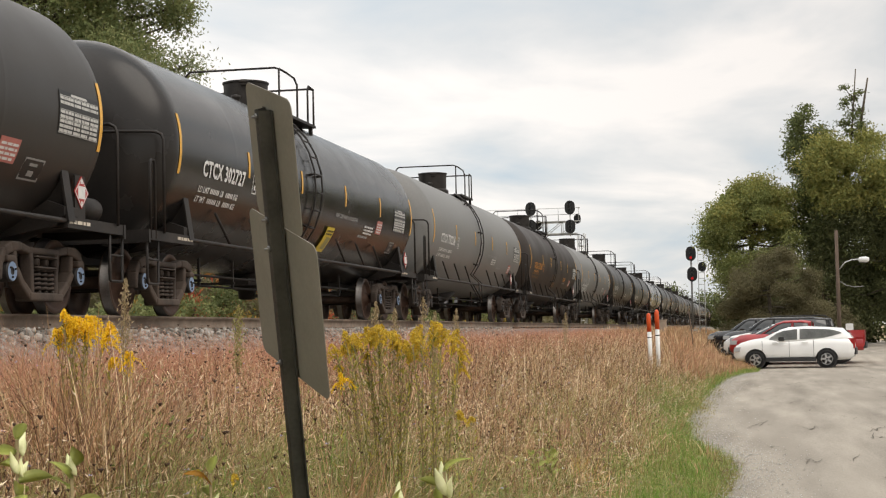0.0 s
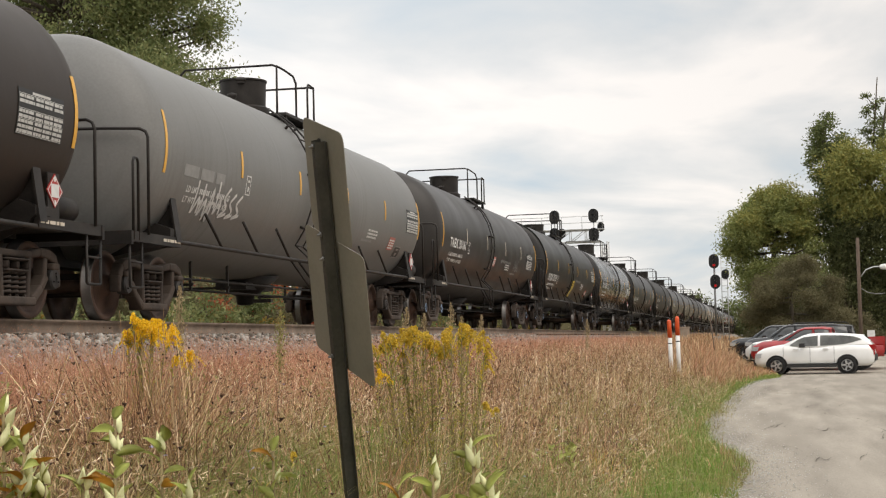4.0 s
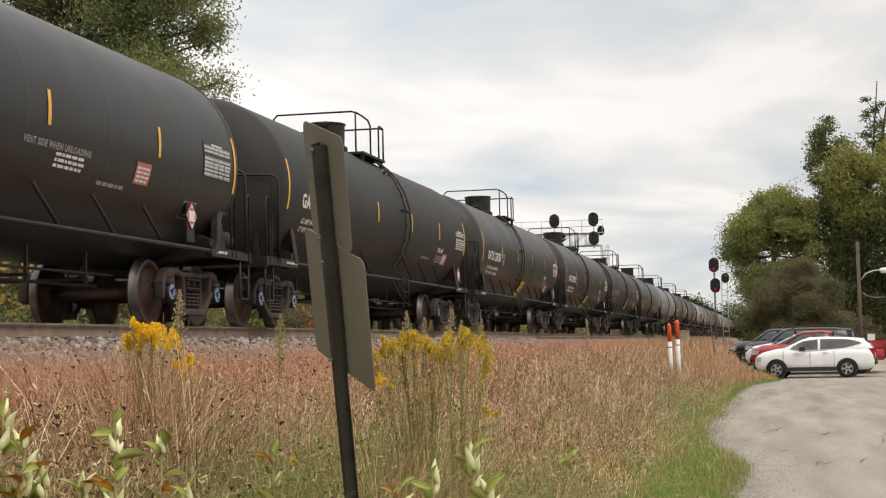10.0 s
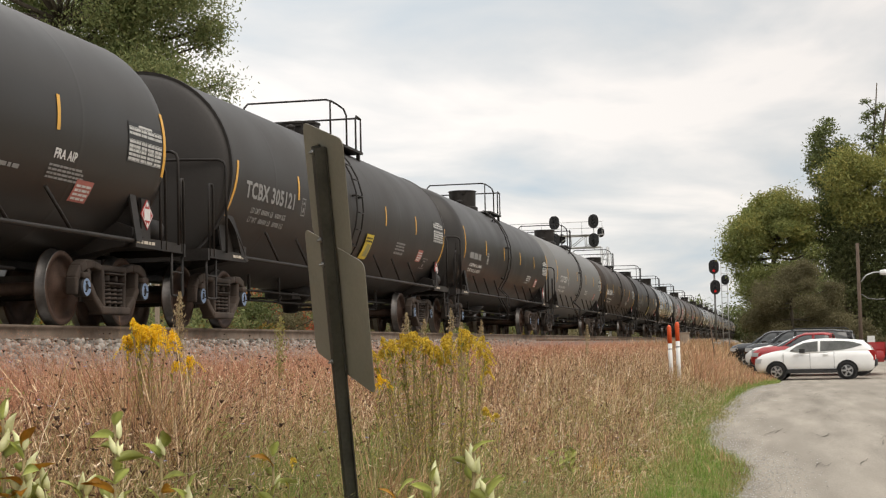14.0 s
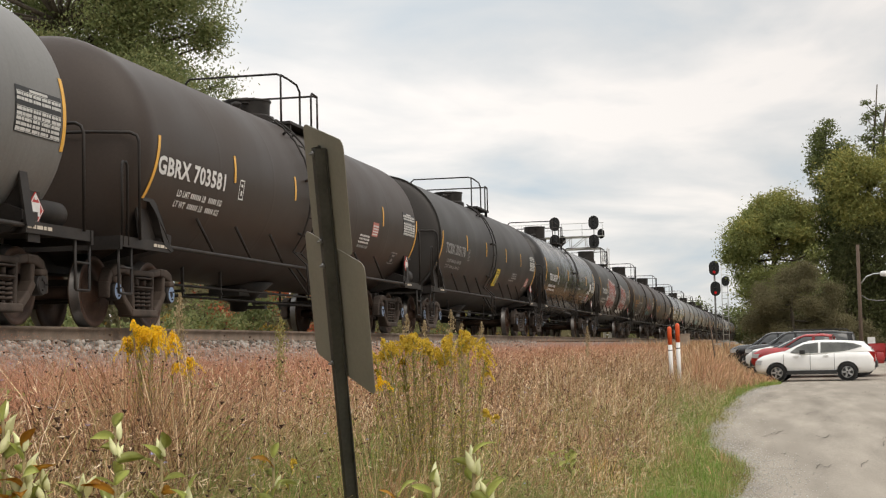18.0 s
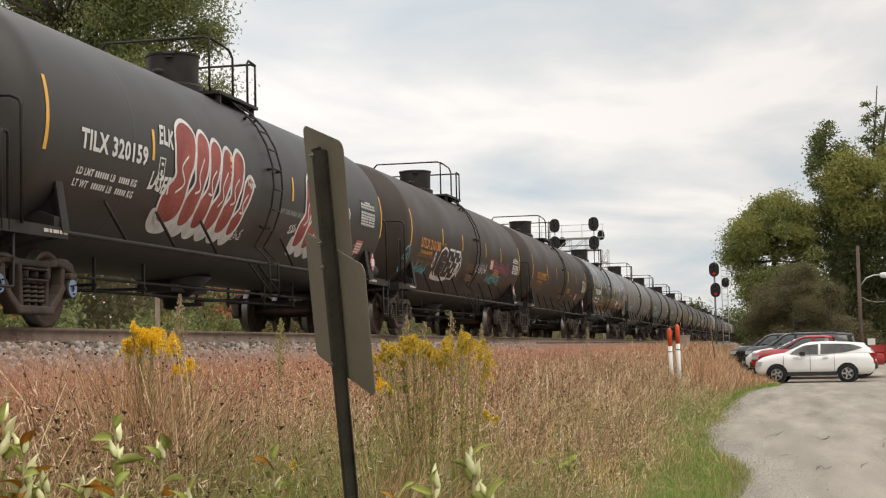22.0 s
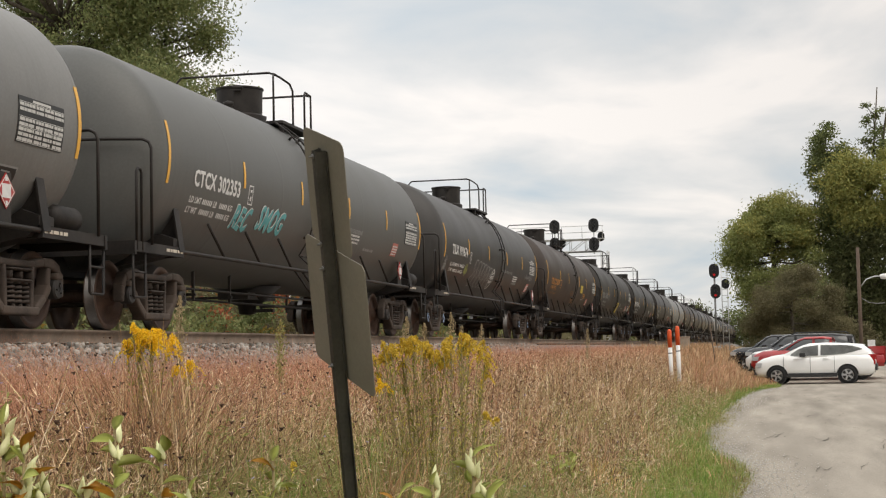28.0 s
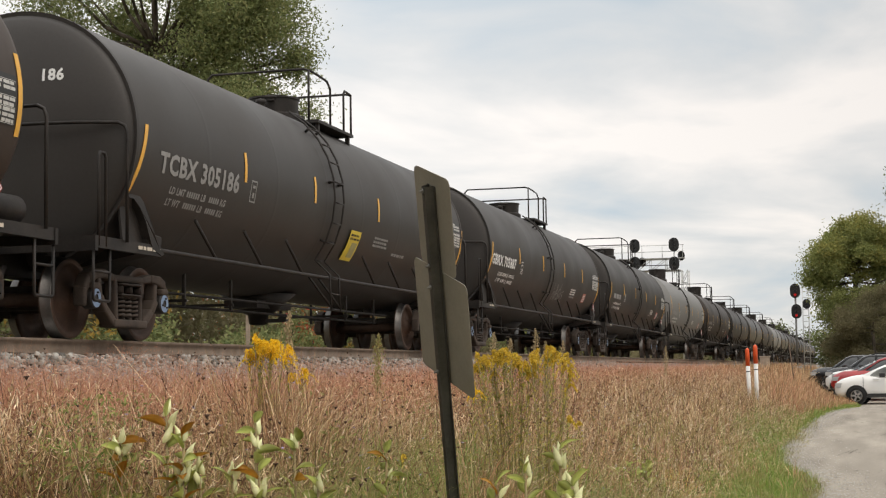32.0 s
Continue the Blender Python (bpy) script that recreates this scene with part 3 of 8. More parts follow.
def car_prototype(mat, kind, jacketed, ladder_y, manway_y, brace, hoop_y, pz=1.06):
    """A whole tank car at the origin, front end towards -y; kind picks the details of its end rails and top."""
    car = thing("tank_car", "", "tank car")
    part("tank_barrel", tank_mesh(mat, jacketed), mat, car)
    flip = Matrix.Rotation(math.pi, 4, "Z")
    done = {}

    def both(nm, fn, sides=False, m=M_frame):
        for e in (Matrix(), flip):
            for s in ((1, -1) if sides else (1,)):
                if (nm, s) not in done:
                    done[nm, s] = finish(fn() if s > 0 else mirrored(fn()), nm, m)
                part(nm, done[nm, s], m, car, at=e)
    both("stub_sill", saddle_bm)
    both("body_bolster", bolster_bm)
    both("end_platform", platform_bm)
    both("coupler", coupler_bm)
    both("air_hose", hose_bm)
    both("head_brace", fin_bm if brace == "fin" else brace_bm, True)
    both("corner_step", step_bm, True)
    both("sill_plate", sill_plate_bm, True, M_cream)
    # rails at the ends: front hoop by the tank end, rear hoop further out
    for nm, y, z, inner in (("end_handrail", hoop_y, 2.46, -1), ("end_handrail", 7.98, 2.36, 1)):
        bm = bmesh.new()
        far = y + inner * max(0.0, (7.80 if jacketed else 8.04) - abs(y))        # bows outwards, clear of the head
        half = [(1.47, y, 1.08), (1.47, y, z - 0.12), (1.44, y, z - 0.04), (1.36, y + (far - y) * 0.1, z), (0.95, y + (far - y) * 0.7, z), (0.5, far, z)]
        add_pipe(bm, half + [(-a, b, c) for a, b, c in half[::-1]], 0.021, 8)
        part(nm, bm, M_frame, car)
    grabs = [(-8.16, -8.0, 2.04)] if kind != "caged" else [(-8.22, -8.08, 2.06), (-7.66, -7.54, 2.02), (7.45, 7.62, 2.08), (8.16, 8.26, 2.0)]
    for y0, y1, z in grabs:
        for s in (1, -1):
            bm = bmesh.new()
            add_pipe(bm, [(s * 1.43, y0, 1.0), (s * 1.43, y0, z - 0.05), (s * 1.43, y0 + 0.03, z), (s * 1.43, y1 - 0.03, z), (s * 1.43, y1, z - 0.05), (s * 1.43, y1, 1.0)], 0.019, 7)
            part("grab_iron", bm, M_frame, car)
    if kind == "caged":
        for k, x in enumerate((1.3, 1.05, 0.8)):
            bm = bmesh.new()
            add_box(bm, x - 0.04, x + 0.04, -7.66, -7.63, 1.08, 2.3)
            part("end_ladder_stile", bm, M_frame, car)
    bm = bmesh.new()
    add_lathe(bm, [(7.22, 0.02), (7.24, 0.10), (7.29, 0.15), (7.84, 0.15), (7.90, 0.10), (7.92, 0.02)], 20, "Y", (1.18, 0, 1.27))
    part("air_cylinder", bm, M_frame, car)
    # running pipe each side with its braces
    bm = bmesh.new()
    add_rod(bm, (0.0, 0.0, 0.0), (-0.05, -0.55, 0.47), 0.022, 6)
    near = finish(bm, "pipe_brace", M_frame)
    bm = bmesh.new()
    add_rod(bm, (0.0, 0.0, 0.0), (0.05, -0.55, 0.47), 0.022, 6)
    off = finish(bm, "pipe_brace", M_frame)
    for s in (1, -1):
        bm = bmesh.new()
        add_pipe(bm, [(s * 1.36, -7.3, pz + 0.01), (s * 1.40, -7.0, pz), (s * 1.40, 7.0, pz), (s * 1.36, 7.3, pz + 0.01)], 0.030, 8)
        part("side_pipe", bm, M_frame, car)
        for y in (-4.9, -3.3, -1.7, 1.9, 3.4, 4.9):
            part("pipe_brace", near if s > 0 else off, M_frame, car, at=pose(s * 1.40, y, pz))
    # below: outlet, brake rigging
    bm = bmesh.new()
    add_lathe(bm, [(0.36, 0.08), (0.38, 0.15), (0.52, 0.17), (0.56, 0.26), (0.86, 0.62)], 20, "Z", (0, 0, 0))
    add_box(bm, -0.28, 0.28, -0.75, 0.75, 0.62, 0.74)
    add_box(bm, 0.12, 0.5, -0.06, 0.06, 0.40, 0.46)
    part("bottom_outlet", bm, M_frame, car)
    for x, z in ((0.62, 0.66), (0.40, 0.52), (-0.62, 0.62)):
        bm = bmesh.new()
        add_pipe(bm, [(x, -5.0, z), (x, 5.0, z)], 0.021, 6)
        part("brake_pipe", bm, M_frame, car)
    bm = bmesh.new()
    add_box(bm, -0.66, 0.66, -0.02, 0.02, 0.56, 0.60)
    add_box(bm, 0.60, 0.64, -0.02, 0.02, 0.50, 1.2)
    add_box(bm, -0.64, -0.60, -0.02, 0.02, 0.50, 1.2)
    hang = finish(bm, "pipe_hanger", M_frame)
    for y in (-4.2, -2.6, 2.6, 4.2):
        part("pipe_hanger", hang, M_frame, car, at=pose(0, y, 0))
    ladder_parts(car, ladder_y)
    top = pose(0, manway_y, 0)
    part("manway", manway_bm(0.36 if brace == "fin" else 0.57), M_frame, car, at=top)
    for s in (1, -1):
        part("top_platform", top_deck_bm(s), M_frame, car, at=top)
    for bmk in safety_rails():
        part("safety_rail", bmk, M_frame, car, at=top)
    for y, r in ((-0.72, 0.10), (0.72, 0.14), (1.05, 0.11)):
        part("top_valve", valve_bm(y, r), M_frame, car, at=top)
    # trucks
    sf, sp = finish(sideframe_bm(), "side_frame", M_truck, True), finish(spring_bm(), "spring", M_truck)
    wl = {s: finish(wheel_bm(s), "wheel", [M_wheel, M_tread]) for s in (1, -1)}
    cap = M_cap_blue if kind in ("caged", "plain") else M_dark_iron
    cp = {s: finish(cap_bm(s), "bearing_cap", [M_dark_iron, cap]) for s in (1, -1)}
    bm = bmesh.new(); add_rod(bm, (-1.0, 0, 0), (1.0, 0, 0), 0.085, 12)
    ax = finish(bm, "axle", M_wheel)
    bm = bmesh.new(); add_box(bm, -1.02, 1.02, -0.2, 0.2, 0.50, 0.66); soften(bm, 0.03)
    tb = finish(bm, "truck_bolster", M_truck)
    bm = bmesh.new(); add_box(bm, -0.9, 0.9, -0.05, 0.05, 0.36, 0.46); add_box(bm, 0.66, 0.82, -0.08, 0.08, 0.30, 0.56); add_box(bm, -0.82, -0.66, -0.08, 0.08, 0.30, 0.56)
    bb = finish(bm, "brake_beam", M_truck)
    for yc in (-6.75, 6.75):
        part("truck_bolster", tb, M_truck, car, at=pose(0, yc, 0))
        for dy in (-0.36, 0.36):
            part("brake_beam", bb, M_truck, car, at=pose(0, yc + dy, 0))
        for s in (1, -1):
            m = pose(s * 1.0, yc, 0) @ (flip if s < 0 else Matrix())
            part("side_frame", sf, M_truck, car, at=m)
            for dy in (-0.17, 0, 0.17):
                part("spring", sp, M_truck, car, at=m @ pose(0, dy, 0))
        for dy in (-0.88, 0.88):
            ws = part("wheelset", ax, M_wheel, car, at=pose(0, yc + dy, 0.457))
            for s in (1, -1):
                part("wheel", wl[s], M_wheel, ws, at=pose(s * 0.745, 0, 0))
                part("bearing_cap", cp[s], None, ws, at=pose(s * 1.13, 0, 0))
    return car


def platform_bm():
    bm = bmesh.new()
    add_box(bm, -1.42, 1.42, -8.22, -7.55, 1.04, 1.09)
    add_box(bm, -1.45, 1.45, -8.27, -8.21, 0.94, 1.11)
    add_box(bm, 1.38, 1.44, -8.24, -6.62, 0.98, 1.11)
    add_box(bm, -1.44, -1.38, -8.24, -6.62, 0.98, 1.11)
    return bm


def sill_plate_bm():
    """Pale safety strip with dark dashes along the edge of the end platform."""
    bm = bmesh.new()
    y = -7.22
    for l in (0.10, 0.06, 0.13, 0.07, 0.09):
        add_box(bm, 1.441, 1.447, y, y + l, 1.03, 1.07)
        y += l + 0.03
    return bm


def coupler_bm():
    bm = bmesh.new()
    add_box(bm, -0.09, 0.09, -8.48, -8.2, 0.76, 0.94)
    add_box(bm, -0.16, 0.16, -8.66, -8.43, 0.70, 1.0)
    add_box(bm, 0.05, 0.20, -8.74, -8.58, 0.72, 0.98)
    soften(bm, 0.03)
    return bm


def hose_bm():
    bm = bmesh.new()
    add_pipe(bm, [(0.3, -8.2, 0.80), (0.32, -8.38, 0.58), (0.27, -8.55, 0.42), (0.2, -8.66, 0.40), (0.16, -8.70, 0.44)], 0.03, 7)
    return bm


def brace_bm():
    """Bolster web: an upright plate across the car from the platform to the tank, with a flange on its sloping outer edge."""
    bm = extruded([(0.80, 0.98), (1.43, 0.98), (1.43, 1.10), (1.33, 1.76), (1.22, 1.76), (1.0, 1.36)], 0.03, "Y", -6.70)
    for (xa, za), (xb, zb) in (((1.445, 1.05), (1.335, 1.78)),):
        a, b = Vector((xa, 0, za)), Vector((xb, 0, zb))
        out = Vector((0.014, 0, 0))
        c = [bm.verts.new(Vector((p.x, y, p.z)) + o) for y in (-6.79, -6.61) for p in (a, b) for o in (out, -out)]
        for f in ((0, 1, 3, 2), (4, 6, 7, 5), (0, 2, 6, 4), (1, 5, 7, 3), (0, 4, 5, 1), (2, 3, 7, 6)):
            bm.faces.new([c[k] for k in f])
    bmesh.ops.recalc_face_normals(bm, faces=bm.faces)
    return bm


def fin_bm():
    """Head shoe: a broad curved fin that sweeps from the flank down to the platform's end."""
    outer = [(-7.42, 1.72), (-7.30, 1.76), (-7.12, 1.72), (-6.98, 1.60), (-6.88, 1.42), (-6.80, 1.22), (-6.70, 1.08), (-6.55, 1.02)]
    inner = [(-6.62, 0.99), (-6.86, 1.06), (-6.95, 1.20), (-7.02, 1.38), (-7.10, 1.52), (-7.22, 1.62), (-7.42, 1.62)]
    bm = extruded(outer + inner, 0.10, "X", 1.40)
    b2 = extruded([(-7.42, 1.66), (-7.16, 1.60), (-7.0, 1.38), (-6.86, 1.04), (-7.42, 1.04)], 0.03, "X", 1.34)
    me = bpy.data.meshes.new("tmp"); b2.to_mesh(me); b2.free(); bm.from_mesh(me); bpy.data.meshes.remove(me)
    for v in bm.verts:
        v.co.x -= 0.20 * max(0, v.co.z - 1.3)
    return bm


def step_bm():
    bm = bmesh.new()
    y0, y1 = -8.24, -7.86
    add_pipe(bm, [(1.41, y0, 1.05), (1.41, y0, 0.42), (1.41, y0 + 0.03, 0.40), (1.41, y1 - 0.03, 0.40), (1.41, y1, 0.42), (1.41, y1, 1.05)], 0.018, 6)
    add_pipe(bm, [(1.41, y0, 0.72), (1.41, y1, 0.72)], 0.016, 6)
    return bm


def ladder_parts(car, y0):
    """Side ladder: two rails that follow the flank, rungs, a hanging lower section and its struts."""
    R = TANK_R + 0.09
    bm = bmesh.new()
    pts = [(1.54, 0, 0.54), (1.52, 0, 1.1)]
    for k in range(9):
        a = radians(-38 + k * 12.0)
        pts.append((R * math.cos(a), 0, TANK_Z + R * math.sin(a)))
    add_pipe(bm, pts, 0.017, 6)
    for a in (radians(-26.5), radians(8), radians(42.5)):
        c, d = math.cos(a), math.sin(a)
        add_rod(bm, (R * c, 0, TANK_Z + R * d), (TANK_R * c, 0, TANK_Z + TANK_R * d), 0.024, 5)
    stile = finish(bm, "ladder_stile", M_frame)
    bm = bmesh.new()
    add_rod(bm, (0, 0, 0), (0, 0.43, 0), 0.013, 5)
    rung = finish(bm, "ladder_rung", M_frame)
    bm = bmesh.new()
    add_rod(bm, (1.53, 0, 0.60), (1.36, -0.62, 1.09), 0.018, 5)
    strut = finish(bm, "ladder_strut", M_frame)
    for y in (y0, y0 + 0.43):
        part("ladder_stile", stile, M_frame, car, at=pose(0, y, 0))
        part("ladder_strut", strut, M_frame, car, at=pose(0, y, 0))
    for z in (0.56, 0.80, 1.06):
        part("ladder_rung", rung, M_frame, car, at=pose(1.53, y0, z))
    for k in range(9):
        a = radians(-38 + k * 11.5)
        part("ladder_rung", rung, M_frame, car, at=pose(R * math.cos(a), y0, TANK_Z + R * math.sin(a)))


def manway_bm(h):
    """Protective housing over the manway: a plain drum on a flange with a rolled rim and its hinge and latch."""
    bm = bmesh.new()
    z = TANK_Z + TANK_R
    add_lathe(bm, [(-0.15, 0.47), (0.05, 0.47), (0.07, 0.44), (0.09, 0.405), (h - 0.04, 0.415), (h - 0.035, 0.435), (h - 0.005, 0.435), (h, 0.41), (h, 0.05)], 32, "Z", (0, 0, z))
    crisp(bm, 40)
    for a in (0.4, 3.4):
        add_box(bm, -0.06, 0.06, 0.41, 0.50, z + h - 0.11, z + h - 0.01, Matrix.Rotation(a, 4, "Z"))
        add_rod(bm, Matrix.Rotation(a, 4, "Z") @ Vector((-0.09, 0.49, z + h - 0.05)), Matrix.Rotation(a, 4, "Z") @ Vector((0.09, 0.49, z + h - 0.05)), 0.03, 7)
    return bm


def top_deck_bm(s):
    bm = bmesh.new()
    z = 3.72
    add_box(bm, s * 0.52, s * 0.98, -0.52, 1.30, z - 0.03, z + 0.02)
    for y in (-0.4, 1.15):
        add_box(bm, s * 0.88, s * 0.95, y - 0.03, y + 0.03, z - 0.22, z)
    return bm


def safety_rails():
    """Two cross rails and the short side rails round the manway."""
    z0, out = 3.70, []
    for y, top, x0, x1 in ((-0.48, 4.60, -1.0, 0.80), (1.25, 4.46, -1.0, 0.95)):
        bm = bmesh.new()
        add_pipe(bm, [(x0, y, z0), (x0, y, top - 0.08), (x0 + 0.08, y, top), (x1 - 0.08, y, top), (x1, y, top - 0.03), (x1, y, z0)], 0.021, 7)
        out.append(bm)
    bm = bmesh.new()
    add_pipe(bm, [(0.80, -0.46, 4.58), (0.86, -0.22, 4.54), (0.92, 0.08, 4.48), (0.95, 0.16, 4.36), (0.95, 0.16, z0)], 0.02, 7)
    out.append(bm)
    bm = bmesh.new()
    add_pipe(bm, [(0.95, 0.86, z0), (0.95, 0.86, 4.40), (0.95, 0.92, 4.46), (0.95, 1.25, 4.44)], 0.02, 7)
    out.append(bm)
    return out


def valve_bm(y, r):
    bm = bmesh.new()
    add_lathe(bm, [(-0.05, r), (0.06, r), (0.06, r * 0.75), (0.15, r * 0.7), (0.17, r * 0.9), (0.22, r * 0.9), (0.24, r * 0.3)], 12, "Z", (0.05, y, TANK_Z + TANK_R))
    return bm


PROTO = {}
# paint, kind of ends, jacketed, foot of the ladder, manway, brace at the ends, front hoop (places along the car)
STYLES = {"black": (M_black, "plain", False, -1.25, 0.05, "web", -7.78), "gloss": (M_gloss, "plain", False, -0.90, 0.10, "web", -7.78),
          "glossy_caged": (M_gloss, "caged", False, 0.48, 0.10, "web", -7.90), "jacket": (M_coal, "caged", True, -0.97, -0.30, "fin", -7.60),
          "matte": (M_matte, "caged", False, 0.57, 0.05, "web", -7.70), "satin": (M_satin, "caged", False, -1.15, 0.05, "web", -7.70),
          "slate": (M_slate, "plain", False, 0.25, 0.10, "web", -7.78), "dusty": (M_dusty, "plain", True, -0.80, 0.75, "fin", -7.56),
          "earthy": (M_brown, "plain", False, -0.80, 0.60, "fin", -7.72), "brown": (M_brown, "iron", False, -0.05, -0.30, "web", -7.77, 0.97),
          "umber": (M_umber, "iron", False, -0.80, 0.45, "web", -7.77, 0.99), "grey": (M_grey, "iron", False, -1.0, 0.05, "web", -7.77), "dkgrey": (M_dkgrey, "iron", False, -0.9, -0.25, "web", -7.77)}
WORDS = {"black": "black steel tank car with painted lettering on its flank", "gloss": "glossy black tank car with white lettering and rounded ends",
         "glossy_caged": "glossy black tank car with slatted end ladders", "jacket": "black jacketed tank car with sharp-edged ends and slatted ladders",
         "matte": "matte black tank car with white lettering and yellow reflectors", "satin": "satin black tank car with white lettering and yellow reflectors",
         "slate": "slate black tank car with white lettering and sprayed graffiti", "dusty": "dust-dulled dark jacketed tank car with faded lettering",
         "earthy": "brownish black tank car with white lettering and curved end fins", "brown": "weathered brownish black tank car with orange lettering",
         "umber": "dark umber tank car with worn orange lettering", "grey": "light grey steel tank car with road grime", "dkgrey": "dark grey steel tank car with sprayed tags"}


def travelled(t):
    return 13.4499 * t + 0.009486 * t * t


# paint, reporting mark, ink (w white, o orange, d faded), place of the car's middle on the line at the start
CONSIST = [
    ("black", "", "w", 10.68), ("gloss", "CTCX 302727", "w", 27.98), ("grey", "CTCX 732224", "w", 45.34), ("umber", "UTLX 213243", "o", 62.69), ("grey", "", "w", 80.02),
    ("black", "TAEX 30161", "w", 97.35), ("jacket", "SHQX 71559", "w", 114.72), ("glossy_caged", "TILX 362130", "w", 132.02), ("jacket", "SHQX 71484", "w", 149.47),
    ("matte", "GATX 221011", "w", 166.75), ("satin", "GATX 223255", "w", 184.09), ("satin", "GATX 225980", "w", 201.49), ("dusty", "TCBX 305121", "d", 218.88),
    ("satin", "", "w", 236.27), ("grey", "CTCX 732577", "w", 253.60), ("earthy", "GBRX 703581", "w", 270.90), ("dusty", "TCBX 305178", "d", 288.39),
    ("glossy_caged", "TILX 362159", "w", 305.81), ("slate", "TILX 320159", "w", 323.17), ("brown", "UTLX 210180", "o", 340.53), ("brown", "UTLX 209925", "o", 358.00),
    ("gloss", "TAEX 30144", "w", 375.68), ("grey", "", "w", 392.85), ("dkgrey", "CTCX 302353", "w", 410.20), ("slate", "TILX 191674", "w", 427.65),
    ("brown", "UTLX 211819", "o", 445.02), ("dusty", "TCBX 305186", "d", 462.36), ("dusty", "GBRX 705887", "w", 479.87), ("dusty", "", "w", 497.25), ("grey", "", "w", 514.61),
]
for k in range(13):
    CONSIST.append((["umber", "dusty", "black", "umber", "grey", "black", "dusty"][k % 7], "", "w", 531.97 + 17.36 * k))
INK = {"w": M_white, "o": M_orange_mark, "d": M_dullwhite, "f": M_orange_dim}
CARS = []


# by reporting mark: start along the flank, length, arc of the foot of the letters, height of the letters
LETTERS = {"CTCX": (-6.38, 1.86, -0.215, 0.215), "UTLX": (-6.30, 2.06, -0.225, 0.215), "TAEX": (-6.45, 1.95, -0.22, 0.215), "SHQX": (-6.60, 2.14, -0.375, 0.225), "TILX": (-6.44, 1.92, -0.215, 0.22),
           "GATX": (-6.56, 2.02, -0.195, 0.225), "TCBX": (-6.80, 2.40, -0.225, 0.235), "GBRX": (-7.22, 2.50, -0.215, 0.225)}
# by car: data table (start, foot), red notice (start, foot), placard along the car and above the rail, yellow sign (start, foot, width, height)
TABLES = {1: (5.66, -0.25), 2: (5.85, -0.22), 3: (6.0, -0.25), 5: (5.50, -0.275), 6: (6.1, -0.15), 7: (6.33, -0.26), 8: (6.12, -0.15), 15: (6.24, -0.145), 16: (6.24, -0.14), 12: (6.24, -0.14), 18: (5.80, -0.155), 19: (6.07, -0.275),
          20: (5.98, -0.28), 22: (5.92, -0.24), 23: (6.0, -0.225), 24: (5.80, -0.17), 26: (6.24, -0.14), 17: (6.33, -0.26)}
NOTICES = {1: (4.15, -0.36), 2: (5.10, -0.51), 5: (-0.45, -0.38), 6: (4.85, -0.62), 7: (5.19, -0.55), 17: (5.19, -0.55), 8: (3.87, -0.38), 10: (5.06, -0.62), 11: (5.08, -0.62), 15: (3.70, -0.28), 16: (5.93, -0.51), 18: (5.80, -0.54),
           19: (2.40, -0.30), 20: (4.40, -0.545), 23: (5.05, -0.445), 24: (5.70, -0.565), 25: (4.70, -0.585)}
PLACARDS = {1: (7.2, 1.36), 8: (5.92, 1.50), 15: (6.92, 1.48), 16: (7.03, 1.48), 12: (7.03, 1.48), 19: (6.86, 1.40), 20: (6.90, 1.42), 22: (5.86, 1.42), 23: (5.90, 1.38), 2: (5.88, 1.40), 14: (6.9, 1.25)}
SIGNS = {1: (0.54, -0.75, 0.50, 0.52), 6: (-0.13, -0.71, 0.66, 0.70), 10: (-0.02, -0.85, 0.64, 0.58), 11: (-0.02, -0.85, 0.64, 0.58), 12: (0.36, -0.62, 0.52, 0.52), 16: (0.36, -0.62, 0.52, 0.52), 26: (0.36, -0.62, 0.52, 0.52)}
SMALL = {"UTLX": (-4.05, -1.63, 1.62, 4.0), "SHQX": (-4.40, -1.40, 1.42, 4.52), "TCBX": (-4.20, -1.45, 1.74, 4.45), "GBRX": (-4.33, -1.40, 1.60, 4.48)}


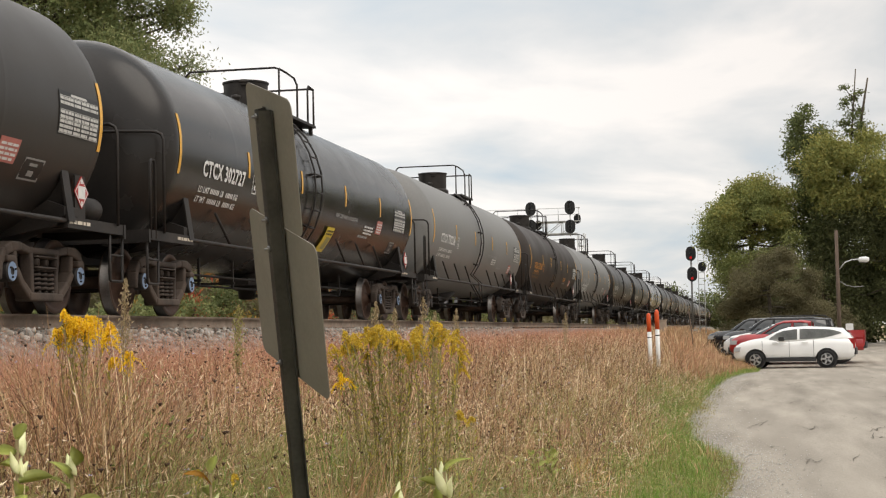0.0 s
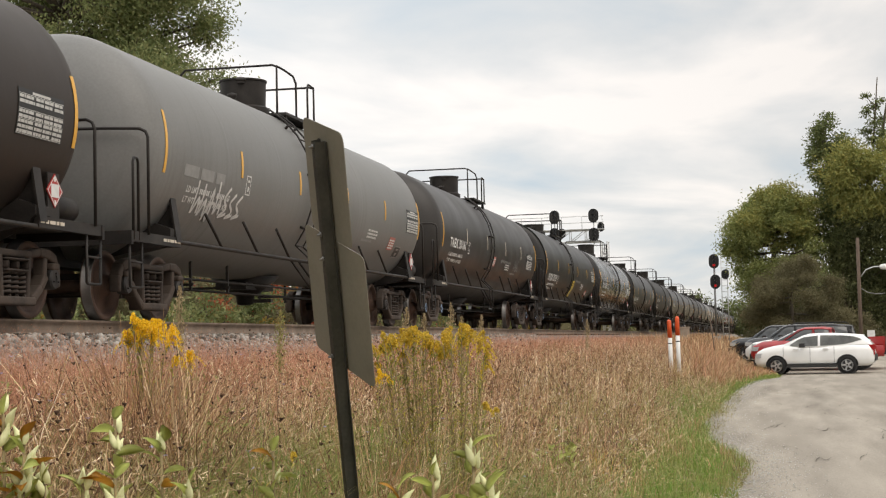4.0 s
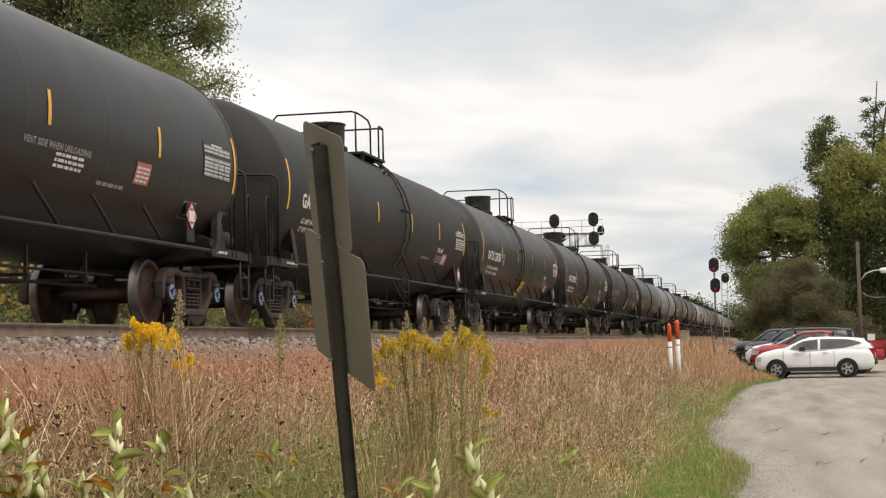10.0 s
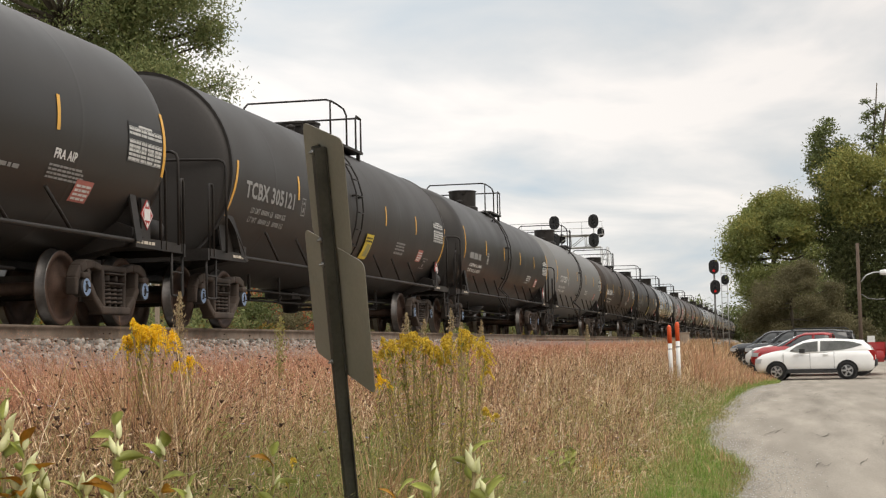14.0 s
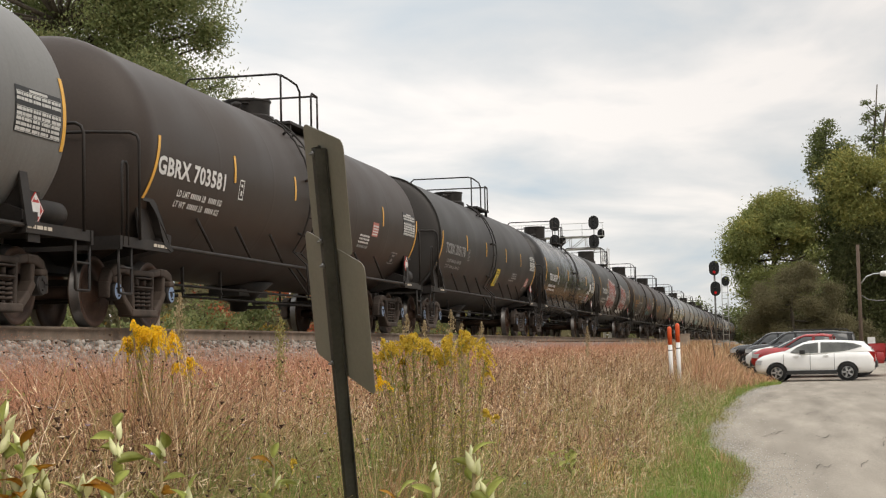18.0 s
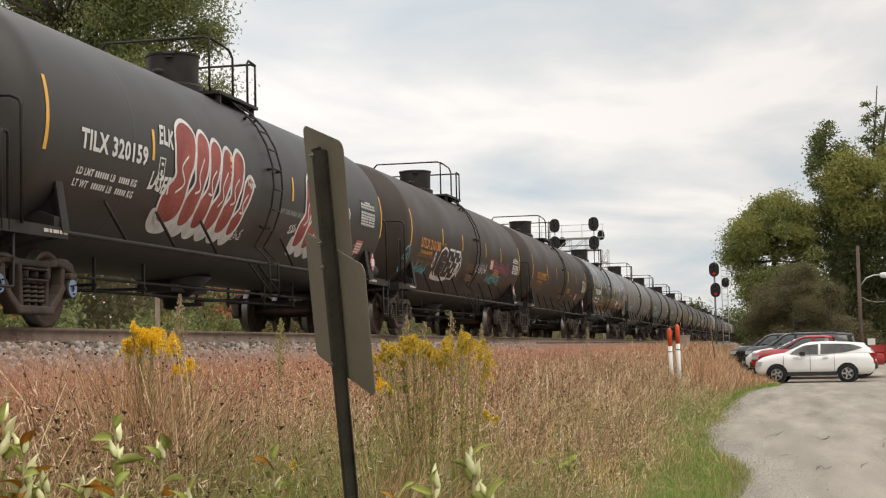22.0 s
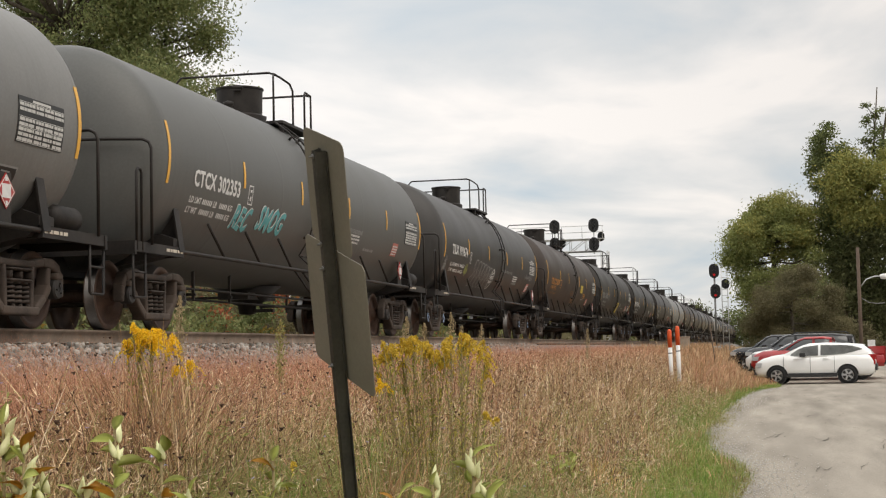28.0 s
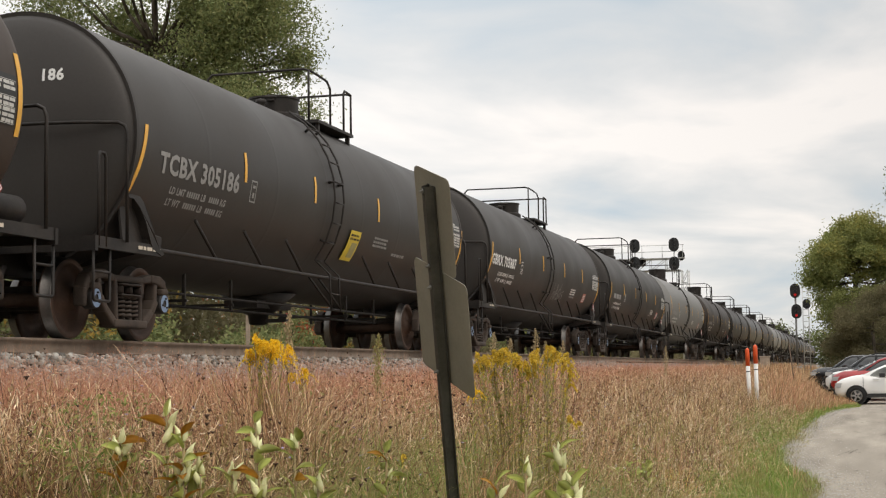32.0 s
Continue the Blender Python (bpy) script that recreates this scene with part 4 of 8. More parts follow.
def shared_marks():
    """Flat markings, bent once round the tank and shared by all cars."""
    rnd = random.Random(5)
    d = {}
    d["big"] = finish(wrap(flat_patch(0.075, 0.84, 10), -0.037, -0.26, 0.005), "reflector", M_yellow)
    d["big_low"] = finish(wrap(flat_patch(0.075, 0.86, 10, 0.004, 0.27), -0.15, -0.46, 0.005), "reflector", M_yellow)
    d["small"] = finish(wrap(flat_patch(0.075, 0.40, 5), -0.037, -0.115, 0.005), "reflector", M_yellow)
    d["smallc"] = finish(wrap(flat_patch(0.06, 0.40, 5), -0.03, -0.115, 0.005), "reflector", M_cream)
    d["panel"] = finish(wrap(flat_patch(1.06, 0.50, 8, 0.003), -0.015, -0.01, 0.004), "data_panel", M_signal_black)
    for ink in ("w", "o", "d", "f"):
        d["table", ink] = finish(wrap(table_bm(rnd), 0.0, 0.0, 0.009), "data_table", M_table)
        d["load", ink] = finish(wrap(load_bm(rnd), -6.40, -0.47, 0.006), "load_text", INK[ink])
        d["load_low", ink] = finish(wrap(load_bm(rnd), -6.40, -0.60, 0.006), "load_text", INK[ink])
        d["small_lines", ink] = finish(wrap(bars(0.9, 0.20, 3, rnd), 2.9, -0.40, 0.006), "notice_text", INK[ink])
        d["box", ink] = finish(wrap(frame_bm(0.20, 0.30, 0.02), 0, 0, 0.006), "class_box", INK[ink])
    d["notice"] = finish(wrap(flat_patch(0.45, 0.28, 5), 0, 0, 0.005), "notice", M_salmon)
    d["notice_lines"] = finish(wrap(bars(0.38, 0.22, 4, rnd, 0.9), 0.035, 0.018, 0.011), "notice_text", M_white)
    d["label"] = finish(wrap(flat_patch(0.66, 0.29, 5), 0, 0, 0.005), "service_label", M_sign_yellow)
    d["label_lines"] = finish(wrap(bars(0.5, 0.20, 4, rnd, 0.9), 0.07, 0.03, 0.011), "notice_text", M_worn)
    d["blank"] = finish(wrap(flat_patch(0.46, 0.32, 5), 5.62, -0.25, 0.005), "blank_panel", M_white)
    d["standard"] = finish(wrap(letters("AAR ST-445", 0.11), 4.90, -0.33, 0.007), "stencil", M_white)
    d["inspected"] = finish(wrap(letters("FRA AIP", 0.105), 4.34, -0.315, 0.007), "stencil", M_white)
    d["motto"] = finish(wrap(letters("THE TANK CAR PEOPLE", 0.075), -6.22, -0.315, 0.006), "stencil", M_orange_mark)
    d["vent"] = finish(wrap(letters("VENT SIDE WHEN UNLOADING", 0.075), 0.9, -0.27, 0.006), "stencil", M_dullwhite)
    d["inspected_lines"] = finish(wrap(bars(0.92, 0.19, 4, random.Random(8), 0.9), 4.30, -0.475, 0.006), "notice_text", M_dullwhite)
    d["side_lines"] = finish(wrap(bars(1.1, 0.30, 4, rnd, 0.85), 4.3, -0.60, 0.006), "notice_text", M_dullwhite)
    d["route"] = finish(wrap(frame_bm(0.47, 0.27, 0.022), 5.68, -0.60, 0.006), "route_board", M_dullwhite)
    d["route_fill"] = finish(wrap(flat_patch(0.46, 0.26, 5, 0.002), 5.685, -0.597, 0.002), "route_ground", M_signal_black)
    for w, h in {q[2:] for q in SIGNS.values()}:
        d["stop", w, h] = finish(wrap(flat_patch(w, h, 6, 0.004), 0, 0, 0.030), "warning_sign", M_sign_yellow)
        d["stop_text", w, h] = finish(wrap(bars(w * 0.86, h * 0.24, 2, rnd, 0.9), w * 0.07, h * 0.70 / TANK_R, 0.036), "notice_text", M_signal_black)
        d["stop_tape", w, h] = finish(wrap(flat_patch(w * 0.52, h * 0.50, 5, 0.001), w * 0.38, h * 0.12 / TANK_R, 0.0355), "worn_patch", M_worn)
    d["long_line"] = finish(wrap(bars(0.9, 0.09, 1, rnd), 2.9, -0.46, 0.006), "notice_text", M_dullwhite)
    bm = bmesh.new()
    add_box(bm, 0, 0.012, -0.137, 0.137, -0.137, 0.137, Matrix.Rotation(radians(45), 4, "X"))
    d["placard"] = finish(bm, "placard", M_red)
    bm = bmesh.new()
    for z, w, h in ((0.0, 0.19, 0.15), (-0.13, 0.04, 0.05), (0.13, 0.05, 0.05)):
        add_box(bm, 0.013, 0.016, -w / 2, w / 2, z - h / 2, z + h / 2)
    for k in range(4):
        a, b = [Vector((0, 0.172 * math.cos(q), 0.172 * math.sin(q))) for q in (math.pi / 2 * k, math.pi / 2 * (k + 1))]
        n = (b - a).normalized().cross(Vector((1, 0, 0))) * 0.006
        bm.faces.new([bm.verts.new(p + Vector((0.0135, 0, 0))) for p in (a + n, a - n, b - n, b + n)])
    d["placard_band"] = finish(bm, "placard_band", M_white)
    bm = letters("1987", 0.065)
    turn = Matrix(((0, 0, 1, 0.0175), (1, 0, 0, -0.10), (0, 1, 0, -0.032), (0, 0, 0, 1)))
    bm.transform(turn)
    d["placard_number"] = finish(bm, "placard_number", M_signal_black)
    bm = bmesh.new()
    add_box(bm, 1.375, 1.397, -0.15, 0.13, 1.06, 1.62)
    d["holder"] = finish(bm, "placard_holder", M_frame)
    for i, (paint, mark, ink, y) in enumerate(CONSIST):
        if mark:
            start, length, arc, size = LETTERS[mark[:4]]
            if mark in ("TILX 320159", "TILX 191674"):
                arc = -0.17
            bm = letters(mark, size)
            w = max(v.co.x for v in bm.verts)
            for v in bm.verts:
                v.co.x *= length / w
            d["mark", i] = finish(wrap(bm, start, arc, 0.007), "reporting_mark", INK[ink])
        else:
            d["mark", i] = d.get("plainmark") or finish(wrap(bars(1.95, 0.29, 1, random.Random(i)), -6.6, -0.24, 0.006), "reporting_mark", M_dullwhite)
            d["plainmark"] = d["mark", i]
    return d


def load_bm(rnd):
    """Two lines of the weights: the words, with bars for the figures."""
    bm = bmesh.new()
    for row, word in ((0.15, "LD LMT"), (0.0, "LT WT")):
        for text, x in ((word, 0.0), ("LB", 0.92), ("KG", 1.52)):
            b = letters(text, 0.085)
            bmesh.ops.translate(b, vec=(x, row, 0), verts=b.verts)
            me = bpy.data.meshes.new("tmp"); b.to_mesh(me); b.free(); bm.from_mesh(me); bpy.data.meshes.remove(me)
        for x, n in ((0.50, 6), (1.17, 5)):
            for k in range(n):
                u = x + k * 0.064
                bm.faces.new([bm.verts.new(p) for p in ((u, row + 0.005, 0), (u + 0.042, row + 0.005, 0), (u + 0.042, row + 0.08, 0), (u, row + 0.08, 0))])
    return bm


def frame_bm(w, h, t):
    bm = bmesh.new()
    for x0, x1, y0, y1 in ((0, w, 0, t), (0, w, h - t, h), (0, t, t, h - t), (w - t, w, t, h - t), (w * 0.35, w * 0.65, h * 0.2, h * 0.45), (w * 0.3, w * 0.7, h * 0.65, h * 0.78)):
        bm.faces.new([bm.verts.new(p) for p in ((x0, y0, 0), (x1, y0, 0), (x1, y1, 0), (x0, y1, 0))])
    return bm


def table_bm(rnd):
    bm = bmesh.new()
    def q(x0, x1, y0, y1):
        bm.faces.new([bm.verts.new(p) for p in ((x0, y0, 0), (x1, y0, 0), (x1, y1, 0), (x0, y1, 0))])
    rows, tall = 9, 0.48
    step = tall / rows
    for r in range(rows):
        y = r * step
        if r == 5:
            continue
        if r == rows - 1:
            q(0.30, 0.72, y + 0.012, y + 0.040)
            continue
        for x0, x1 in ((0.0, 0.36), (0.37, 0.56), (0.57, 0.79), (0.80, 1.03)):
            x = x0 + 0.008
            while x < x1 - 0.03:
                w = min(rnd.uniform(0.04, 0.13), x1 - 0.008 - x)
                q(x, x + w, y + 0.009, y + step - 0.010)
                x += w + 0.010
    for x in (0.0, 0.362, 0.562, 0.792, 1.024):
        q(x, x + 0.006, 0, tall - step)
    for r in (0, 3, 5, 8):
        q(0, 1.03, r * step - 0.003, r * step + 0.003)
    return bm


def make_train():
    marks = shared_marks()
    used = set()
    for i, (style, mark, ink, y0) in enumerate(CONSIST):
        if style not in PROTO:
            PROTO[style] = car_prototype(*STYLES[style])
    for i, (style, mark, ink, y0) in enumerate(CONSIST):
        m = pose(TRACK_X, y0, RAIL_Z)
        if style in used:
            car = copy_thing(PROTO[style], m)
        else:
            car = PROTO[style]
            car.matrix_basis = m
        words = WORDS[style]
        if mark[:5] in ("UTLX ", "TILX "):
            words = words.replace("painted lettering", "orange lettering" if ink == "o" else "white lettering")
        tagged(car, words, "tank car", "tank cars of the train")
        CARS.append((car, y0, style, mark, ink))
        used.add(style)
    for i, (car, y0, style, mark, ink) in enumerate(CARS):
        def stick(name, key, at=None, label=""):
            o = part(name, marks[key], None, car, label, at=at)
            if name.endswith("_text"):
                tagged(o, kind="stuff")
        fam = mark[:4]
        low = style in ("dusty", "earthy")
        for y in (-7.30, 7.36):
            stick("reflector", "big_low" if low else "big", pose(0, y, 0))
        for y in SMALL.get(fam, (-4.35, -1.45, 1.50, 4.33)):
            stick("reflector", "smallc" if i == 5 else "small", pose(0, y, 0))
        if i > 30:
            continue
        stick("reporting_mark", ("mark", i))
        stick("load_text", ("load_low" if style == "jacket" else "load", "f" if fam == "UTLX" else ink))
        if fam == "UTLX":
            stick("stencil", "motto")
        at, foot = SMALL.get(fam, (-4.35,))[0] + 0.22, LETTERS.get(fam, (0, 0, -0.22))[2]
        turn = lambda y, arc: Matrix.Translation((0, y, TANK_Z)) @ Matrix.Rotation(-arc, 4, "Y") @ Matrix.Translation((0, 0, -TANK_Z))
        stick("class_box", ("box", ink), turn(at, foot - 0.05))
        place = turn(*TABLES.get(i, (6.24, -0.19)))
        stick("data_panel", "panel", place)
        stick("data_table", ("table", ink), place)
        place = turn(*NOTICES.get(i, (5.0, -0.50)))
        stick("notice", "notice", place, "red and white emergency notice")
        stick("notice_text", "notice_lines", place)
        if style == "glossy_caged":
            for nm, key in (("blank_panel", "blank"), ("stencil", "standard"), ("notice_text", "side_lines")):
                stick(nm, key)
        elif fam == "GATX":
            stick("stencil", "inspected")
            stick("notice_text", "inspected_lines")
        else:
            stick("notice_text", ("small_lines", ink), pose(0, (0.0, 0.3, -1.2)[i % 3], 0))
        if fam in ("CTCX", "TILX", "TAEX", "SHQX"):
            stick("stencil", "vent")
        stick("notice_text", "long_line")
        if i % 2 == 0 or style in ("gloss", "glossy_caged", "earthy"):
            stick("route_ground", "route_fill")
            stick("route_board", "route")
        if fam == "UTLX":
            stick("notice_text", ("small_lines", "f"), pose(0, -3.6, 0))
            stick("notice_text", ("small_lines", "f"), pose(0, -3.9, -0.30))
        if i == 25:
            stick("service_label", "label", turn(2.22, -0.27), "yellow square service label")
            stick("notice_text", "label_lines", turn(2.22, -0.27))
        if i in SIGNS:
            y, arc, w, h = SIGNS[i]
            stick("warning_sign", ("stop", w, h), turn(y, arc), "yellow warning sign by the ladder")
            stick("notice_text", ("stop_text", w, h), turn(y, arc))
            stick("worn_patch", ("stop_tape", w, h), turn(y, arc))
        py, pz = PLACARDS.get(i, (7.06, 1.42))
        stick("placard_holder", "holder", pose(0, py, pz - 1.42))
        pm = pose(1.399, py, pz)
        stick("placard", "placard", pm, "red and white diamond hazard placard")
        stick("placard_band", "placard_band", pm)
        if mark == "TCBX 305186":
            bm = letters("186", 0.13)
            for v in bm.verts:
                x, z = 0.40 + v.co.x, 0.66 + v.co.y
                depth = 0.24 * math.sqrt(max(0.0, 1 - (x * x + z * z) / (TANK_R - 0.035) ** 2))
                v.co = Vector((x, -7.44 - depth - 0.006, TANK_Z + z))
            part("end_number", bm, M_white, car)
        if mark in ("GATX 223255", "UTLX 211819"):
            stick("placard_number", "placard_number", pm)


make_train()


def ribbon(pts, w, closed=False):
    """A flat brush stroke through the points, in the (x, y) plane."""
    bm = bmesh.new()
    pts = [Vector((x, y, 0)) for x, y in pts]
    dense = []
    n = len(pts)
    for i in range(n if closed else n - 1):
        p0, p1, p2, p3 = pts[(i - 1) % n if closed else max(0, i - 1)], pts[i], pts[(i + 1) % n], pts[(i + 2) % n if closed else min(n - 1, i + 2)]
        for k in range(5):
            t = k / 5
            dense.append(0.5 * ((2 * p1) + (p2 - p0) * t + (2 * p0 - 5 * p1 + 4 * p2 - p3) * t * t + (3 * p1 - p0 - 3 * p2 + p3) * t ** 3))
    if not closed:
        dense.append(pts[-1])
    L, R = [], []
    m = len(dense)
    for i, p in enumerate(dense):
        d = (dense[(i + 1) % m] if closed or i < m - 1 else p) - (dense[i - 1] if closed or i else p)
        d.normalize()
        nrm = Vector((-d.y, d.x, 0)) * w / 2
        L.append(bm.verts.new(p + nrm)); R.append(bm.verts.new(p - nrm))
    for i in range(m if closed else m - 1):
        j = (i + 1) % m
        bm.faces.new((L[i], R[i], R[j], L[j]))
    return bm


def blob(pts):
    """A filled rounded shape cut into level bands so that it can bend."""
    bm = ribbon(pts, 0.02, True)
    rim = [v.co.copy() for v in bm.verts][::2]
    bm.free()
    bm = bmesh.new()
    bm.faces.new([bm.verts.new(p) for p in rim])
    bmesh.ops.triangulate(bm, faces=bm.faces)
    lo, hi = min(p.y for p in rim), max(p.y for p in rim)
    k = lo + 0.1
    while k < hi:
        bmesh.ops.bisect_plane(bm, geom=bm.verts[:] + bm.edges[:] + bm.faces[:], plane_co=(0, k, 0), plane_no=(0, 1, 0))
        k += 0.1
    return bm


M_spray_red = surface("spray_red", (0.20, 0.035, 0.03), (0.36, 0.09, 0.07), 3, 0.6, 0, 0, 40)
M_spray_white = surface("spray_white", (0.50, 0.50, 0.49), (0.72, 0.72, 0.70), 5, 0.6, 0, 0, 40)
M_spray_cyan = plain("spray_cyan", (0.12, 0.42, 0.44), 0.6)
M_spray_lime = plain("spray_lime", (0.30, 0.33, 0.08), 0.6)
M_spray_pink = plain("spray_pink", (0.42, 0.10, 0.16), 0.6)


def graffiti():
    by = {mark: car for car, _, _, mark, _ in CARS if mark}

    def put(car, bm, y, arc, mat, lift=0.008, label=""):
        part("graffiti", wrap(bm, y, arc, lift), mat, car, label)

    def bubble(car, y, arc, widths, heights, lean, fill, line, w=0.06):
        """Swollen throw-up letters: each leans and bulges its own way, with an outline, an inner stroke and a dripping shadow."""
        x = 0.0
        for k, (step, h) in enumerate(zip(widths, heights)):
            b = 0.06 * math.sin(k * 2.3)
            o = [(x + 0.02, 0.16), (x + step * 0.3, -0.02), (x + step * 0.75, 0.0), (x + step, 0.18), (x + step * (0.86 + b) + lean * 0.45, h * 0.42), (x + step * (1.0 + b) + lean * 0.6, h * 0.62),
                 (x + step * 0.95 + lean, h * 0.90), (x + step * 0.5 + lean, h), (x + step * 0.06 + lean * 0.95, h * 0.88), (x + step * (0.10 - b) + lean * 0.6, h * 0.60), (x + step * 0.22 + lean * 0.4, h * 0.45), (x - step * 0.04 + lean * 0.2, h * 0.30)]
            if fill:
                put(car, blob(o), y, arc, fill, 0.008 + 0.001 * (k % 2), "sprayed bubble letter")
                put(car, blob([(x - 0.08, 0.18), (x - 0.06, -0.06), (x + step * 0.3, -0.20), (x + step * 0.8, -0.17), (x + step * 1.05, 0.05), (x + step * 0.5, 0.12)]), y, arc, M_spray_white, 0.0072, "white sprayed shadow")
            put(car, ribbon(o, w, True), y, arc, line, 0.012, "white sprayed outline")
            c = x + step * 0.5 + lean * 0.5
            put(car, ribbon([(c - step * 0.16, h * (0.30 + 0.05 * (k % 3))), (c + step * 0.14, h * 0.40), (c - step * 0.05, h * 0.54), (c + step * 0.16 + lean * 0.2, h * (0.66 + 0.05 * (k % 2)))], w * 0.55), y, arc, line, 0.012)
            x += step

    def words(car, text, y, arc, size, mat, spread=1.0, slant=0.0, thick=0.0, lift=0.010, label=""):
        bm = letters(text, size, spread)
        for v in bm.verts:
            v.co.x += slant * v.co.y
        if thick:
            for v in bm.verts:
                v.co.y += thick * math.sin(v.co.x * 9)
        put(car, bm, y, arc, mat, lift, label)

    rnd = random.Random(8)

    def scrawl(car, y, arc, w, h, mat, n, width=0.03):
        """A row of sprayed letters that nobody can read: tall joined strokes, each with a hook."""
        for k in range(n):
            x, step = w * k / n, w / n
            top, dip = h * rnd.uniform(0.75, 1.1), h * rnd.uniform(0.0, 0.25)
            kind = rnd.randrange(3)
            if kind == 0:
                pts = [(x, top), (x + step * 0.15, dip), (x + step * 0.55, top * 0.6), (x + step * 0.9, dip)]
            elif kind == 1:
                pts = [(x + step * 0.7, top), (x + step * 0.1, top * 0.7), (x + step * 0.7, top * 0.45), (x + step * 0.1, dip), (x + step, dip * 1.5)]
            else:
                pts = [(x, dip), (x + step * 0.3, top), (x + step * 0.6, dip), (x + step * 0.15, h * 0.45), (x + step * 0.85, h * 0.5)]
            put(car, ribbon(pts, width), y, arc, mat, 0.010)

    car = by["TILX 320159"]
    bubble(car, -3.85, -0.62, (0.78, 0.50, 0.48, 0.46, 0.50, 0.42), (1.46, 1.40, 1.34, 1.28, 1.30, 0.95), 0.26, M_spray_red, M_spray_white)
    bubble(car, 2.05, -0.60, (0.50, 0.48, 0.46, 0.46, 0.44, 0.40), (1.30, 1.25, 1.18, 1.14, 1.05, 0.9), 0.22, M_spray_red, M_spray_white)
    words(car, "ELK", -4.18, 0.04, 0.24, M_spray_white, 0.8, 0.25, 0.02)
    words(car, "LASER", -4.38, -0.36, 0.22, M_spray_white, 0.75, 0.25, 0.02)
    scrawl(car, -0.72, -0.12, 0.34, 0.18, M_spray_white, 3, 0.022)
    scrawl(car, -0.78, -0.66, 0.44, 0.18, M_spray_white, 3, 0.022)
    scrawl(car, 1.62, -0.46, 0.4, 0.16, M_spray_white, 3, 0.022)

    car = by["UTLX 210180"]
    words(car, "GEE", -4.36, -0.62, 0.72, M_spray_white, 1.28, 0.18, 0.0, 0.009, "white sprayed letters with dark filling")
    words(car, "GEE", -4.33, -0.595, 0.63, M_signal_black, 1.36, 0.18, 0.0, 0.012)
    put(car, ribbon([(0.0, 0.10), (0.20, -0.02), (0.9, -0.06), (1.7, -0.03), (1.95, 0.16)], 0.10), -4.38, -0.63, M_spray_white, 0.008)
    put(car, ribbon([(0.12, 0.02), (0.0, 0.12), (0.16, 0.26), (0.10, 0.38), (0.02, 0.28), (0.18, 0.12)], 0.04, True), -4.72, -0.50, M_spray_white)
    words(car, "B", -2.16, -0.56, 0.34, M_spray_white, 1.0, 0.2)
    put(car, ribbon([(0.0, 0.0), (0.20, 0.62), (0.30, 0.05), (0.0, 0.42), (0.38, 0.36), (0.02, 0.05)], 0.035), -1.86, -0.60, M_spray_white)
    scrawl(car, -6.25, -0.64, 1.15, 0.26, M_spray_cyan, 6, 0.035)
    put(car, ribbon([(0.26 * math.cos(a), 0.30 * math.sin(a)) for a in [k * 0.7 for k in range(9)]], 0.045, True), -7.42, -0.46, M_spray_cyan, 0.010, "cyan sprayed ring")
    scrawl(car, -7.56, -0.50, 0.30, 0.22, M_spray_cyan, 2, 0.035)
    scrawl(car, 0.55, -0.42, 1.5, 0.28, M_spray_white, 7, 0.03)
    scrawl(car, 2.25, -0.57, 2.2, 0.34, M_spray_cyan, 8, 0.04)
    scrawl(car, 2.90, -0.34, 2.8, 0.36, M_spray_pink, 10, 0.032)

    car = by["CTCX 302353"]
    words(car, "REC", -4.62, -0.52, 0.34, M_spray_white, 0.78, 0.25, 0.02, 0.009)
    words(car, "REC", -4.60, -0.53, 0.34, M_spray_cyan, 0.78, 0.25, 0.02, 0.011, "pale cyan sprayed tag")
    words(car, "SMOG", -3.52, -0.48, 0.36, M_spray_white, 0.80, 0.30, 0.02, 0.009)
    words(car, "SMOG", -3.50, -0.49, 0.36, M_spray_cyan, 0.80, 0.30, 0.02, 0.011, "pale cyan sprayed tag")

    car = by["TILX 191674"]
    bubble(car, -3.50, -0.64, (0.46, 0.42, 0.40, 0.42, 0.44, 0.40), (0.72, 0.70, 0.68, 0.66, 0.62, 0.60), 0.20, None, M_dullwhite, 0.035)
    put(car, ribbon([(0.25 * math.cos(k * 0.785) + 0.06 * math.sin(k * 0.785), 0.30 * math.sin(k * 0.785)) for k in range(8)], 0.035, True), -0.52, -0.46, M_spray_white, 0.010, "white sprayed ring tag")
    for n in range(3):
        scrawl(car, -0.72 + 0.03 * n, -0.54 + 0.09 * n, 0.38, 0.11, M_spray_white, 4, 0.022)
    scrawl(car, -4.55, -0.50, 0.36, 0.34, M_spray_lime, 4, 0.035)
    scrawl(car, 5.0, -0.30, 1.5, 0.16, M_dullwhite, 8, 0.02)
    scrawl(car, -7.2, -0.50, 0.3, 0.4, M_dullwhite, 3, 0.03)
    scrawl(CARS[4][0], -6.0, -0.62, 1.9, 0.6, M_spray_white, 7, 0.05)
    scrawl(CARS[26][0], 6.2, -0.55, 0.6, 0.5, M_spray_white, 3, 0.05)
    scrawl(CARS[27][0], 0.5, -0.60, 1.5, 0.5, M_dullwhite, 5)
    scrawl(CARS[5][0], 3.2, -0.42, 0.8, 0.40, M_dullwhite, 5, 0.015)
    scrawl(CARS[17][0], -2.0, -0.44, 0.35, 0.45, M_dullwhite, 3, 0.02)


graffiti()


